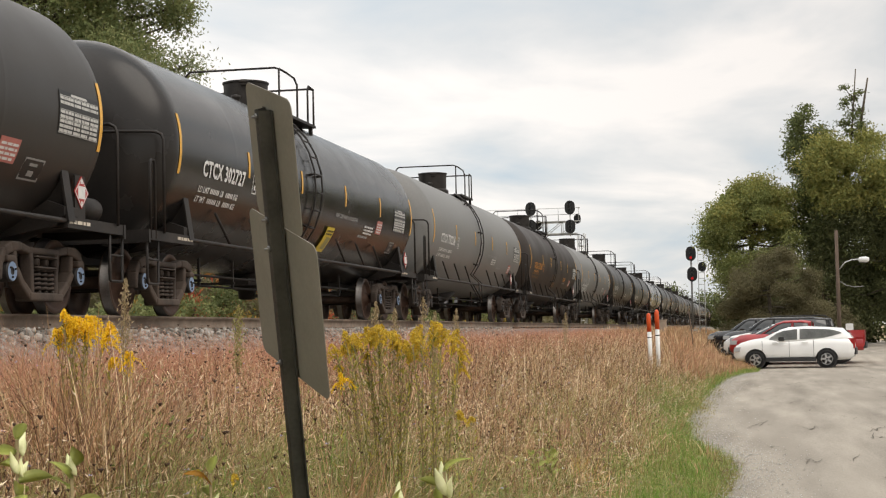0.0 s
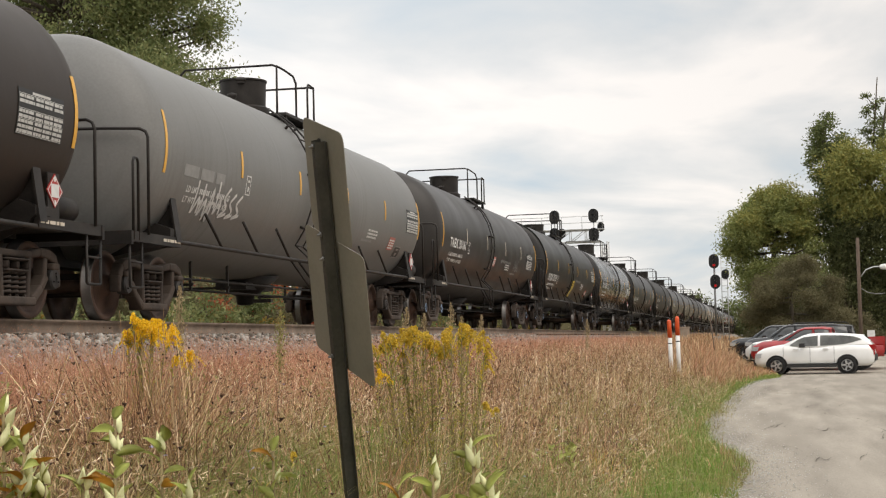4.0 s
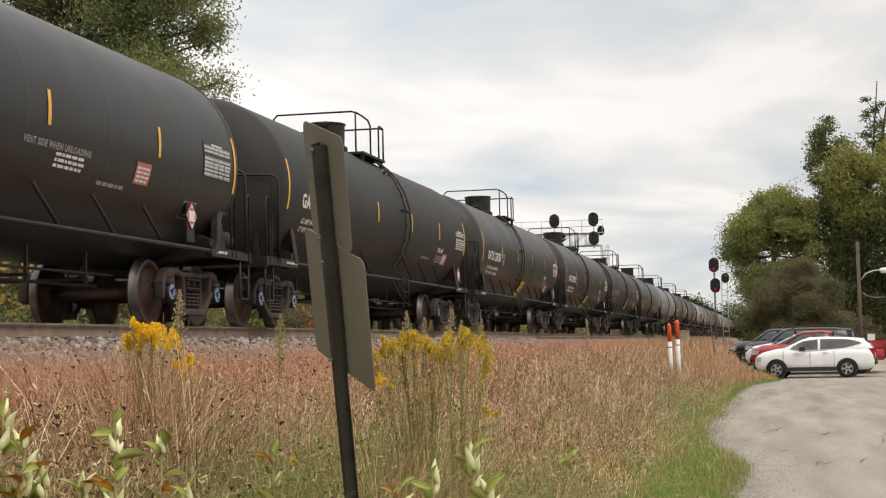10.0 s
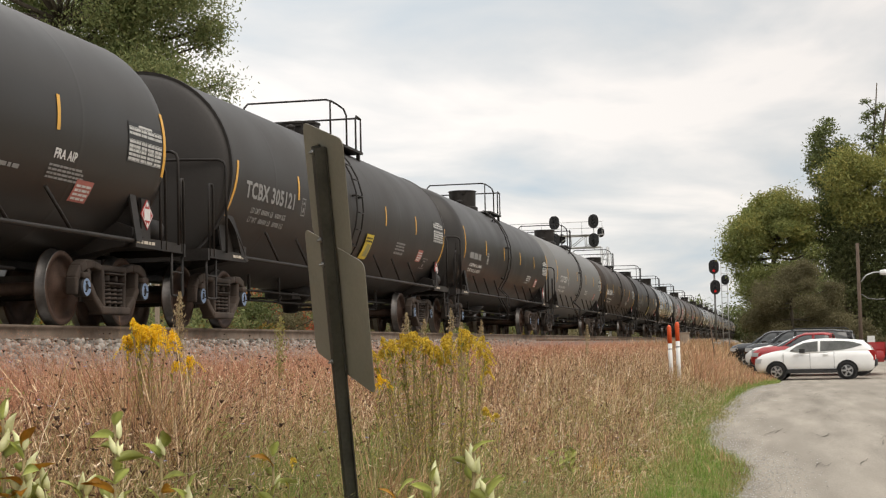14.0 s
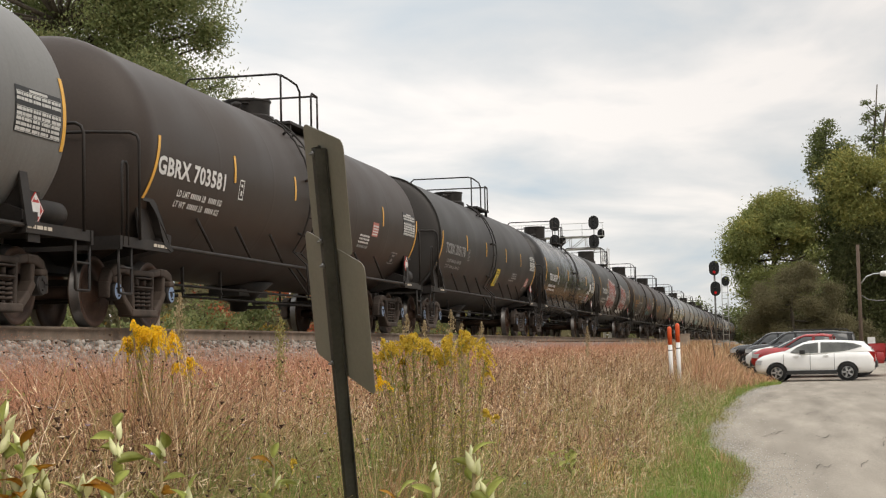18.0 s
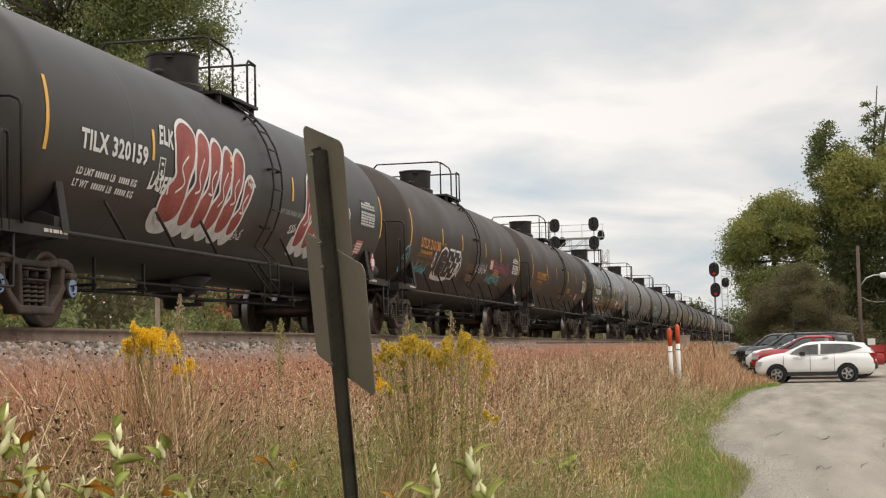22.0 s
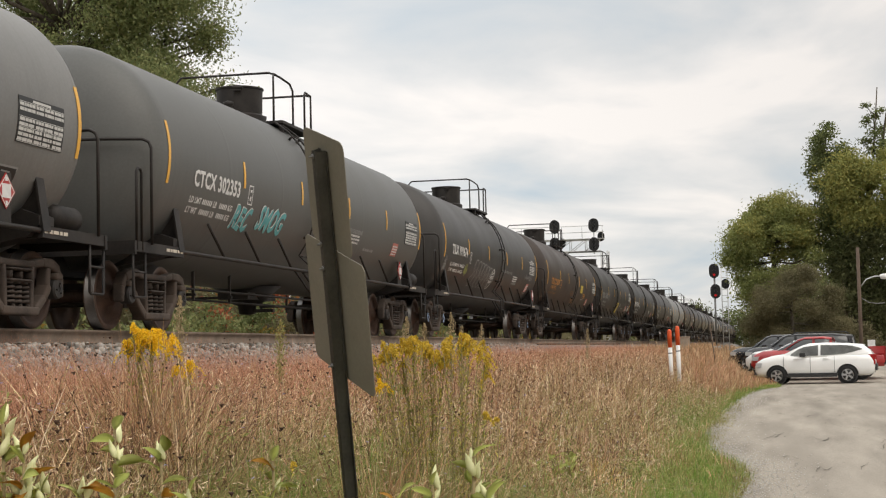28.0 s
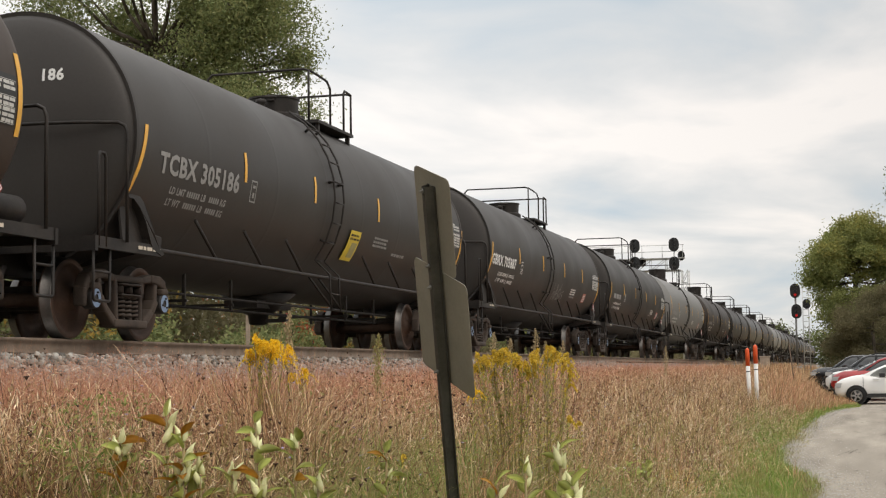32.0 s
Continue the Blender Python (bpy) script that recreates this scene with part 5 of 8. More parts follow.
def motions():
    # every car rolls towards the camera at the same slowly rising speed, its wheels turning while it is near
    ts = [0, 4, 8, 12, 16, 20, 24, 28, 32]
    for car, y0, *_ in CARS:
        walk(car, [(t, pose(TRACK_X, y0 - travelled(t), RAIL_Z)) for t in ts])
        near = [k / 30 for k in range(961) if -2 < y0 - travelled(k / 30) < 46]
        if not near:
            continue
        times = sorted(set([0.0] + near + [32.0]))
        first = travelled(near[0])
        for ws in [o for o in car.children if o.name.startswith("wheelset")]:
            at = ws.matrix_basis.translation.copy()
            rows = []
            for t in times:
                d = min(max(travelled(t), first), travelled(near[-1])) - first
                rows.append((t, Matrix.Translation(at) @ Matrix.Rotation(d / 0.457, 4, "X")))
            walk(ws, rows)

# ---- the bank: ballast, ties, grasses and flowers ----


def field_rng(seed):
    return np.random.RandomState(seed)


def make_ballast():
    """Loose stones over the shoulder of the track bed."""
    rnd = field_rng(11)
    phi = (1 + 5 ** 0.5) / 2
    ico = np.array([(-1, phi, 0), (1, phi, 0), (-1, -phi, 0), (1, -phi, 0), (0, -1, phi), (0, 1, phi), (0, -1, -phi), (0, 1, -phi), (phi, 0, -1), (phi, 0, 1), (-phi, 0, -1), (-phi, 0, 1)]) / 1.9
    tri = np.array([(0, 11, 5), (0, 5, 1), (0, 1, 7), (0, 7, 10), (0, 10, 11), (1, 5, 9), (5, 11, 4), (11, 10, 2), (10, 7, 6), (7, 1, 8), (3, 9, 4), (3, 4, 2), (3, 2, 6), (3, 6, 8), (3, 8, 9), (4, 9, 5), (2, 4, 11), (6, 2, 10), (8, 6, 7), (9, 8, 1)])
    n = 22000
    y = 9 + 42 * rnd.rand(n) ** 1.6
    x = -8.35 + 1.85 * rnd.rand(n)
    s = rnd.uniform(0.020, 0.046, n)
    z = bank_z(x, y) + s * rnd.uniform(-0.1, 0.7, n)
    P = np.stack([x, y, z], 1)
    V = ico[None] * (1 + 0.45 * (rnd.rand(n, 12, 1) - 0.5)) * s[:, None, None] * rnd.uniform(0.65, 1.35, (n, 1, 3))
    V = V + P[:, None]
    F = tri[None] + 12 * np.arange(n)[:, None, None]
    M = islands("ballast_stones", [(0.09, 0.082, 0.072), (0.20, 0.183, 0.162), (0.30, 0.28, 0.25), (0.46, 0.435, 0.395), (0.27, 0.225, 0.18), (0.17, 0.157, 0.14)], 0.9, 0.0)
    o = new("ballast", raw_mesh("ballast", V.reshape(-1, 3), F.reshape(-1, 3), M))
    tagged(o, "loose grey crushed-stone ballast beside the rail", "ballast", kind="stuff")
    # plain bed of the same stone below and beyond
    xs, ys, V, F = [-11.9, -10.8, -8.0, -7.75, -6.8], [-60, 0, 30, 100, 850], [], []
    for yy in ys:
        V += [(xx, yy, float(bank_z(xx, 0)) + (0.012 if xx > -11.8 else 0)) for xx in xs]
    for j in range(len(ys) - 1):
        for i in range(len(xs) - 1):
            a = j * len(xs) + i
            F.append((a, a + 1, a + 1 + len(xs), a + len(xs)))
    tagged(new("track_bed", raw_mesh("track_bed", V, F, M_ballast)), "grey stone track bed", "track bed", kind="structure")


make_ballast()


def make_ties():
    bed = thing("track_ties", "row of weathered creosoted timber ties under the rails", "ties", pose(TRACK_X, 0, RAIL_Z), kind="structure")
    bm = bmesh.new()
    add_box(bm, -1.3, 1.3, -0.11, 0.11, -0.36, -0.178)
    soften(bm, 0.012)
    me = finish(bm, "tie", M_tie)
    rnd = random.Random(3)
    for k in range(150):
        part("tie", me, M_tie, bed, at=pose(rnd.uniform(-0.04, 0.04), 2 + k * 0.53, 0, 0, 0, rnd.uniform(-0.6, 0.6)))


make_ties()

GRASS = [(0.597, 0.385, 0.197), (0.227, 0.132, 0.069), (0.886, 0.69, 0.414), (0.134, 0.0761, 0.0444), (0.556, 0.295, 0.168), (0.30, 0.20, 0.0887), (0.762, 0.460, 0.266), (0.165, 0.0964, 0.0542)]
M_dry = islands("dry_stems", GRASS, 0.65, 0.12)
M_pale = islands("pale_straw", [(0.742, 0.538, 0.306), (0.927, 0.771, 0.532), (0.536, 0.335, 0.187), (0.371, 0.224, 0.119), (0.824, 0.578, 0.365), (0.948, 0.832, 0.631)], 0.5, 0.15)
M_red_grass = islands("reddish_grass", [(0.60, 0.285, 0.18), (0.42, 0.19, 0.118), (0.70, 0.385, 0.26), (0.54, 0.29, 0.18), (0.34, 0.16, 0.098)], 0.85, 0.25)
M_green_grass = islands("green_grass", [(0.09, 0.19, 0.028), (0.15, 0.29, 0.042), (0.23, 0.37, 0.066), (0.31, 0.34, 0.10), (0.10, 0.19, 0.036), (0.36, 0.32, 0.13), (0.19, 0.34, 0.05)], 0.6, 0.4)
M_olive = islands("olive_undergrowth", [(0.20, 0.22, 0.06), (0.29, 0.285, 0.09), (0.38, 0.315, 0.13), (0.22, 0.165, 0.08), (0.37, 0.36, 0.12), (0.54, 0.46, 0.23)], 0.7, 0.35)
M_brown_weed = islands("dead_weeds", [(0.0824, 0.0456, 0.0296), (0.154, 0.0812, 0.0513), (0.227, 0.122, 0.0768), (0.124, 0.073, 0.0473)], 0.9, 0.05)
M_seed = islands("seed_heads", [(0.05, 0.03, 0.022), (0.08, 0.048, 0.034), (0.12, 0.075, 0.05)], 0.95, 0.0)
M_chicory = plain("chicory_blue", (0.40, 0.37, 0.60), 0.7)
M_white_petal = plain("small_white_flower", (0.62, 0.62, 0.58), 0.7)


def blades(n, ys, xs, height, width, rnd, bend=0.35, segs=3, lift=0.0, turn=None):
    """Bent tapering blades rooted on the bank. ys, xs: root arrays; height, width: arrays."""
    z = bank_z(xs, ys) + lift
    a = rnd.uniform(0, 2 * np.pi, n) if turn is None else turn
    lean = rnd.normal(0, bend, n)
    side = np.stack([np.cos(a + np.pi / 2), np.sin(a + np.pi / 2), np.zeros(n)], 1)
    out = np.stack([np.cos(a), np.sin(a), np.zeros(n)], 1)
    root = np.stack([xs, ys, z], 1)
    over = np.stack([np.cos(a * 1.7), np.sin(a * 2.3), np.zeros(n)], 1)
    slant = rnd.normal(0, 0.13 + 0.12 * bend, n)
    V = []
    for k in range(segs + 1):
        t = k / segs
        c = root + out * (lean * height * t ** 2)[:, None] + over * (slant * height * t)[:, None] + np.array([0, 0, 1.0]) * (height * t * (1 - 0.25 * np.abs(lean) * t))[:, None]
        w = width * (1 - 0.85 * t)
        V += [c - side * (w / 2)[:, None], c + side * (w / 2)[:, None]]
    V = np.stack(V, 1)
    m = 2 * (segs + 1)
    q = np.array([(2 * k, 2 * k + 1, 2 * k + 3, 2 * k + 2) for k in range(segs)])
    F = (q[None] + m * np.arange(n)[:, None, None]).reshape(-1, 4)
    tips = V[:, -1]
    return V.reshape(-1, 3), F, tips


def canopy(x):
    return np.interp(x, [-7.0, -6.3, -5.2, -3.6, -2.4, -1.8, -1.3, -0.8], [0.40, 0.56, 0.70, 0.78, 0.70, 0.50, 0.30, 0.16])


def roots(n, rnd, x0, x1, y0, y1, power=1.7):
    y = y0 + (y1 - y0) * rnd.rand(n) ** power
    x = x0 + (x1 - x0) * rnd.rand(n)
    return x, y


def patch(x, y, s, seed):
    """Slow waves between 0 and 1 that sort the growth into patches."""
    return 0.5 + 0.25 * (np.sin(x * s + seed) * np.cos(y * s * 0.6 + seed * 1.7) + np.sin(x * s * 1.9 + y * s * 0.8 + seed * 2.3))


def grow(name, label, n, mat, seed, x0, x1, y0, y1, wide, tall, bend=0.3, keep=None, power=1.7, segs=3, clump=12, loose=0.05):
    """Blades in clumps, each clump with a height and a lean of its own."""
    rnd = field_rng(seed)
    m = n // clump
    cx, cy = roots(m, rnd, x0, x1, y0, y1, power)
    if keep is not None:
        k = rnd.rand(m) < keep(cx, cy)
        cx, cy = cx[k], cy[k]
    m = len(cx)
    who = np.repeat(np.arange(m), clump)
    n = len(who)
    x = cx[who] + rnd.normal(0, loose, n)
    y = cy[who] + rnd.normal(0, loose * 1.3, n)
    h = canopy(x) * (rnd.uniform(0.5, 1.18, m))[who] * rnd.uniform(0.6, 1.1, n) * tall
    w = wide * rnd.uniform(0.6, 1.5, n) * (1 + 0.02 * np.maximum(0, y - 10))
    turn = rnd.uniform(0, 2 * np.pi, m)[who] + rnd.normal(0, 0.9, n)
    V, F, tips = blades(n, y, x, h, w, rnd, bend, segs, 0.0, turn)
    tagged(new(name, raw_mesh(name, V, F, mat)), label, "grass", kind="stuff")
    return tips, rnd


FAR_Y = 66
EDGE_Y = np.arange(0, 130, 0.25)
EDGE_X = np.array([lot_edge(v) for v in EDGE_Y])


def EDGE(y):
    return np.interp(y, EDGE_Y, EDGE_X)


def verge(x, y):
    """1 in the green strip beside the asphalt and in the near olive corner of the bank, 0 out in the dry growth."""
    strip = np.clip(1.45 - (EDGE(y) - x) / np.interp(y, [14, 22, 34, 60], [0.95, 0.85, 0.62, 0.36]), 0, 1)
    near = np.clip((12.0 - y) / 3.2, 0, 1) * np.clip((x + 3.25) / 0.6, 0, 1)
    return np.maximum(strip, near * 0.85)


grow("dry_grass", "tall dry tan and brown grass stems on the bank", 76000, M_dry, 21, -6.6, -1.0, 5.2, FAR_Y, 0.0088, 1.0, 0.5, lambda x, y: np.clip(0.30 + 0.9 * patch(x, y, 0.9, 1), 0.2, 1) * np.clip((x + 5.2) / 1.3, 0.10, 1) * (1 - 0.85 * verge(x, y)))
grow("straw_blades", "curled pale straw-coloured grass blades", 34000, M_pale, 26, -6.4, -1.2, 5.2, FAR_Y, 0.0120, 1.02, 1.35, lambda x, y: np.clip(1.5 * patch(x, y, 1.4, 2), 0.15, 1) * np.clip((x + 4.9) / 1.3, 0.07, 1) * (1 - 0.8 * verge(x, y)), clump=4)
grow("brown_weeds", "dark brown dead weed stalks", 46000, M_brown_weed, 29, -6.4, -1.5, 5.2, FAR_Y, 0.0105, 1.0, 0.8, lambda x, y: np.clip((x + 5.4) / 1.4, 0.06, 1) * np.clip(1.5 * patch(x, y, 1.7, 6) - 0.15 + 0.7 * np.clip((-2.3 - x) / 0.8, 0, 1) * np.clip((10 - y) / 2, 0, 1), 0.08, 1) * (1 - 0.8 * verge(x, y)), clump=9, loose=0.07)
grow("olive_undergrowth", "low olive green weeds between the dry stems", 64000, M_olive, 22, -6.0, -0.9, 5.2, FAR_Y, 0.010, 0.85, 1.0, lambda x, y: np.clip(1.9 * patch(x, y, 1.0, 4) - 0.45, 0.05, 1) * np.where(x < -4.2, 0.5, 1.0), clump=12, loose=0.07)
grow("near_green_grass", "mixed green grass low on the near bank", 22000, M_green_grass, 34, -3.3, -0.6, 5.0, 10.5, 0.006, 0.95, 1.0, lambda x, y: verge(x, y) * np.clip(1.6 * patch(x, y, 2.4, 8), 0, 1), power=1.1, clump=10)
grow("far_bank_grass", "tan and brown weeds on the far bank", 26000, M_dry, 35, -6.9, -0.6, 62, 150, 0.02, 1.15, 0.5, None, power=1.2, segs=2)
grow("near_olive_grass", "fine olive green grass low on the near bank", 84000, M_olive, 33, -3.4, -0.6, 5.0, 11.5, 0.0055, 0.95, 1.0, lambda x, y: verge(x, y) * 0.9 + 0.08, power=1.1, clump=10)
grow("reddish_grass", "fine reddish brown grass along the ballast", 170000, M_red_grass, 23, -6.85, -3.4, 7.0, FAR_Y, 0.0030, 1.05, 0.7, lambda x, y: np.clip((-3.1 - x) / 2.0, 0.1, 1))
grow("green_grass", "short green grass at the edge of the car park", 150000, M_green_grass, 24, -2.6, 0.5, 7.0, FAR_Y, 0.0062, 1.0, 1.0, lambda x, y: np.clip(0.55 + 0.9 * patch(x, y, 1.3, 7), 0.4, 1) * (x < EDGE(y) + 0.04) * (0.04 + verge(x, y)), power=1.5)
grow("verge_weeds", "rough weeds and tan grass along the asphalt edge", 20000, M_olive, 27, -2.4, 0.5, 7.0, FAR_Y, 0.010, 1.0, 1.0, lambda x, y: np.clip(1.6 * patch(x, y, 2.1, 3) - 0.1, 0.1, 1) * (x < EDGE(y) + 0.08))
grow("verge_stems", "scattered dry stems in the green verge", 8000, M_dry, 28, -2.2, 0.4, 8.0, FAR_Y, 0.006, 1.4, 0.6, lambda x, y: np.clip(1.5 * patch(x, y, 0.8, 9) - 0.3, 0.02, 1) * (x < EDGE(y) - 0.1))
grow("straw_patch", "flattened straw at the broken asphalt edge", 16000, M_pale, 30, -1.9, 0.0, 12, 28, 0.007, 0.30, 2.0, lambda x, y: np.clip(1 - np.abs(x - EDGE(y) - 0.22) / 0.45, 0, 1) * np.clip(1.6 * patch(x, y, 2.0, 5), 0.1, 1) * np.clip(1.2 - np.abs(y - 23.5) / 3.0, 0.04, 0.9), power=1.0)
grow("edge_tufts", "brownish green weed tufts overhanging the broken asphalt", 4500, M_olive, 36, -0.9, -0.2, 15.5, 20.0, 0.007, 0.9, 1.2, lambda x, y: np.clip(1 - np.abs(x - EDGE(y) + 0.04) / 0.22, 0, 1), power=1.0, clump=10)
grow("edge_dead_tufts", "withered brown weeds at the asphalt edge", 1500, M_brown_weed, 37, -0.8, -0.2, 16.8, 19.4, 0.006, 0.8, 1.2, lambda x, y: np.clip(1 - np.abs(x - EDGE(y) + 0.03) / 0.2, 0, 1), power=1.0, clump=10)
grow("row_end_weeds", "tall brown weeds before the parked cars", 4200, M_red_grass, 38, -2.4, 0.3, 40, 60, 0.012, 1.7, 0.7, lambda x, y: np.clip((EDGE(y) - x - 0.12) / 0.3, 0, 1) * np.clip(1.4 * patch(x, y, 1.6, 5), 0.2, 1), power=0.9)
grow("row_end_stems", "dry and dark stems before the parked cars", 11000, M_dry, 39, -2.4, 0.3, 40, 60, 0.012, 1.9, 0.5, lambda x, y: np.clip((EDGE(y) - x - 0.15) / 0.3, 0, 1) * np.clip(1.4 * patch(x, y, 1.9, 2), 0.2, 1), power=0.9)


def flecks(name, label, n, mat, seed, x0, x1, y0, y1, size, low, high, slim=0.35, up=0.0, keep=None):
    """Loose florets, husks and leaf scraps caught in the upper part of the growth."""
    rnd = field_rng(seed)
    x, y = roots(n, rnd, x0, x1, y0, y1, 1.9)
    if keep is not None:
        k = rnd.rand(n) < keep(x, y)
        x, y = x[k], y[k]
        n = len(x)
    z = bank_z(x, y) + canopy(x) * (0.72 + 0.28 * patch(x, y, 2.3, seed)) * rnd.uniform(low, high, n)
    P = np.stack([x, y, z], 1)
    d = rnd.normal(size=(n, 3)); d[:, 2] += up; d /= np.linalg.norm(d, axis=1)[:, None]
    e = np.cross(d, rnd.normal(size=(n, 3))); e /= np.linalg.norm(e, axis=1)[:, None]
    s = (size * rnd.uniform(0.5, 1.6, n) * (1 + 0.015 * np.maximum(0, y - 10)))[:, None]
    V = np.stack([P - d * s, P + e * s * slim + d * s * 0.2, P + d * s, P - e * s * slim + d * s * 0.2], 1).reshape(-1, 3)
    tagged(new(name, raw_mesh(name, V, np.arange(4 * n).reshape(-1, 4), mat)), label, "grass", kind="stuff")


flecks("husks", "pale husks and curled leaf scraps in the dry grass", 34000, M_pale, 91, -5.2, -1.2, 5.2, 50, 0.015, 0.45, 1.05, 0.13)
flecks("dark_scraps", "dark brown withered leaves in the dry grass", 18000, M_brown_weed, 92, -5.0, -1.4, 5.2, 50, 0.012, 0.3, 1.0)
flecks("red_florets", "reddish grass florets near the ballast", 120000, M_red_grass, 93, -6.8, -3.6, 7, 50, 0.0048, 0.6, 1.25)
flecks("green_scraps", "small olive leaves low in the growth", 44000, M_olive, 94, -4.6, -0.8, 5.2, 40, 0.012, 0.2, 0.95, 0.25)


flecks("grass_heads", "tan and brown grass heads at the top of the growth", 24000, M_dry, 95, -4.6, -1.2, 5.2, 55, 0.022, 0.6, 1.12, 0.09, 1.6)
flecks("straw_heads", "bleached grass heads catching the light", 16000, M_pale, 96, -5.0, -1.2, 5.2, 55, 0.022, 0.6, 1.12, 0.11, 1.2)
flecks("brown_heads", "dark reddish brown weed heads", 20000, M_brown_weed, 97, -4.8, -1.3, 5.2, 45, 0.020, 0.4, 1.05, 0.16, 1.2)


M_weed_leaf = islands("green_weed_leaves", [(0.13, 0.19, 0.05), (0.21, 0.27, 0.07), (0.30, 0.34, 0.10), (0.38, 0.36, 0.12)], 0.65, 0.35)
flecks("leafy_weeds", "patches of green leafy weeds low in the growth", 80000, M_weed_leaf, 98, -4.2, -0.6, 5.2, 16, 0.017, 0.3, 1.0, 0.3, 0.4, lambda x, y: np.clip(3.2 * (patch(x, y, 2.6, 3) - 0.52), 0, 1) * np.clip(0.5 + verge(x, y), 0, 1))


def seed_heads():
    """Dark dried flower heads on wiry branching stems."""
    rnd = field_rng(31)
    n = 560
    x, y = roots(n, rnd, -4.9, -1.9, 5.4, 30, 1.5)
    x[:60], y[:60] = rnd.normal(-4.55, 0.4, 60), rnd.normal(12.4, 1.4, 60)
    h = canopy(x) * rnd.uniform(0.85, 1.25, n)
    V, F, tips = blades(n, y, x, h, np.full(n, 0.005), rnd, 0.25)
    o = tagged(new("wildflower_stems", raw_mesh("wildflower_stems", V, F, M_dry)), "thin brown stems of dried wildflowers", "weeds", kind="stuff")
    octa = np.array([(1, 0, 0.35), (-1, 0, 0.35), (0, 1, 0.35), (0, -1, 0.35), (0, 0, 0.2), (0, 0, -0.9)], float)
    tri = np.array([(0, 2, 4), (2, 1, 4), (1, 3, 4), (3, 0, 4), (2, 0, 5), (1, 2, 5), (3, 1, 5), (0, 3, 5)])
    P = []
    for k in range(2):
        P.append(tips + rnd.normal(0, 0.035 * k, tips.shape) * np.array([1, 1, 0.8]))
    P = np.concatenate(P)
    s = rnd.uniform(0.006, 0.0165, len(P)) * np.repeat([1.0, 0.6], len(tips))
    V = octa[None] * s[:, None, None] * rnd.uniform(0.7, 1.3, (len(P), 6, 1)) + P[:, None]
    F = (tri[None] + 6 * np.arange(len(P))[:, None, None]).reshape(-1, 3)
    tagged(new("seed_heads", raw_mesh("seed_heads", V.reshape(-1, 3), F, M_seed)), "dark brown dried seed heads", "seed heads", kind="stuff")


seed_heads()


def small_flowers(name, label, n, mat, seed, x0, x1, y0, y1, size, rel):
    """Loose many-petalled flowers floating at the tips of their stems."""
    rnd = field_rng(seed)
    x, y = roots(n, rnd, x0, x1, y0, y1, 1.5)
    h = canopy(x) * rnd.uniform(0.7, 1.1, n) * rel
    V, F, tips = blades(n, y, x, h, np.full(n, 0.005), rnd, 0.2)
    k0 = len(V)
    pv, pf = [], []
    for t in tips:
        for p in range(7):
            a = 2 * np.pi * p / 7 + rnd.uniform(0, 0.4)
            d = np.array([np.cos(a), np.sin(a), rnd.uniform(0.0, 0.7)])
            q = np.array([-np.sin(a), np.cos(a), 0]) * 0.28
            i = len(pv)
            pv += [t, t + (d * 0.6 + q) * size, t + d * size, t + (d * 0.6 - q) * size]
            pf.append((i, i + 1, i + 2, i + 3))
    me = raw_mesh(name, np.concatenate([V, np.array(pv)]), np.concatenate([F, np.array(pf) + k0]), [M_olive, mat])
    idx = np.zeros(len(me.polygons), dtype=np.int32)
    idx[len(F):] = 1
    me.polygons.foreach_set("material_index", idx)
    tagged(new(name, me), label, "wildflowers", kind="stuff")


small_flowers("chicory_flowers", "scattered pale blue chicory flowers", 110, M_chicory, 41, -4.6, -1.5, 5.8, 24, 0.015, 1.0)
small_flowers("white_flowers", "tiny white asters in the grass", 220, M_white_petal, 42, -4.0, -1.2, 12, 40, 0.016, 0.9)

M_golden = islands("goldenrod_bloom", [(0.84, 0.53, 0.015), (0.92, 0.64, 0.025), (0.74, 0.47, 0.03), (0.94, 0.70, 0.06)], 0.8, 0.3)
M_golden_dull = islands("goldenrod_fading", [(0.60, 0.40, 0.035), (0.74, 0.52, 0.05), (0.50, 0.36, 0.06), (0.80, 0.58, 0.09), (0.42, 0.36, 0.07)], 0.8, 0.3)
M_stalk = surface("green_stalk", (0.20, 0.155, 0.070), (0.34, 0.26, 0.12), 12, 0.7, 0, 0.1, 60)
M_golden_leaf = islands("goldenrod_leaf", [(0.18, 0.21, 0.05), (0.30, 0.31, 0.07), (0.56, 0.48, 0.09), (0.24, 0.23, 0.07)], 0.7, 0.4)


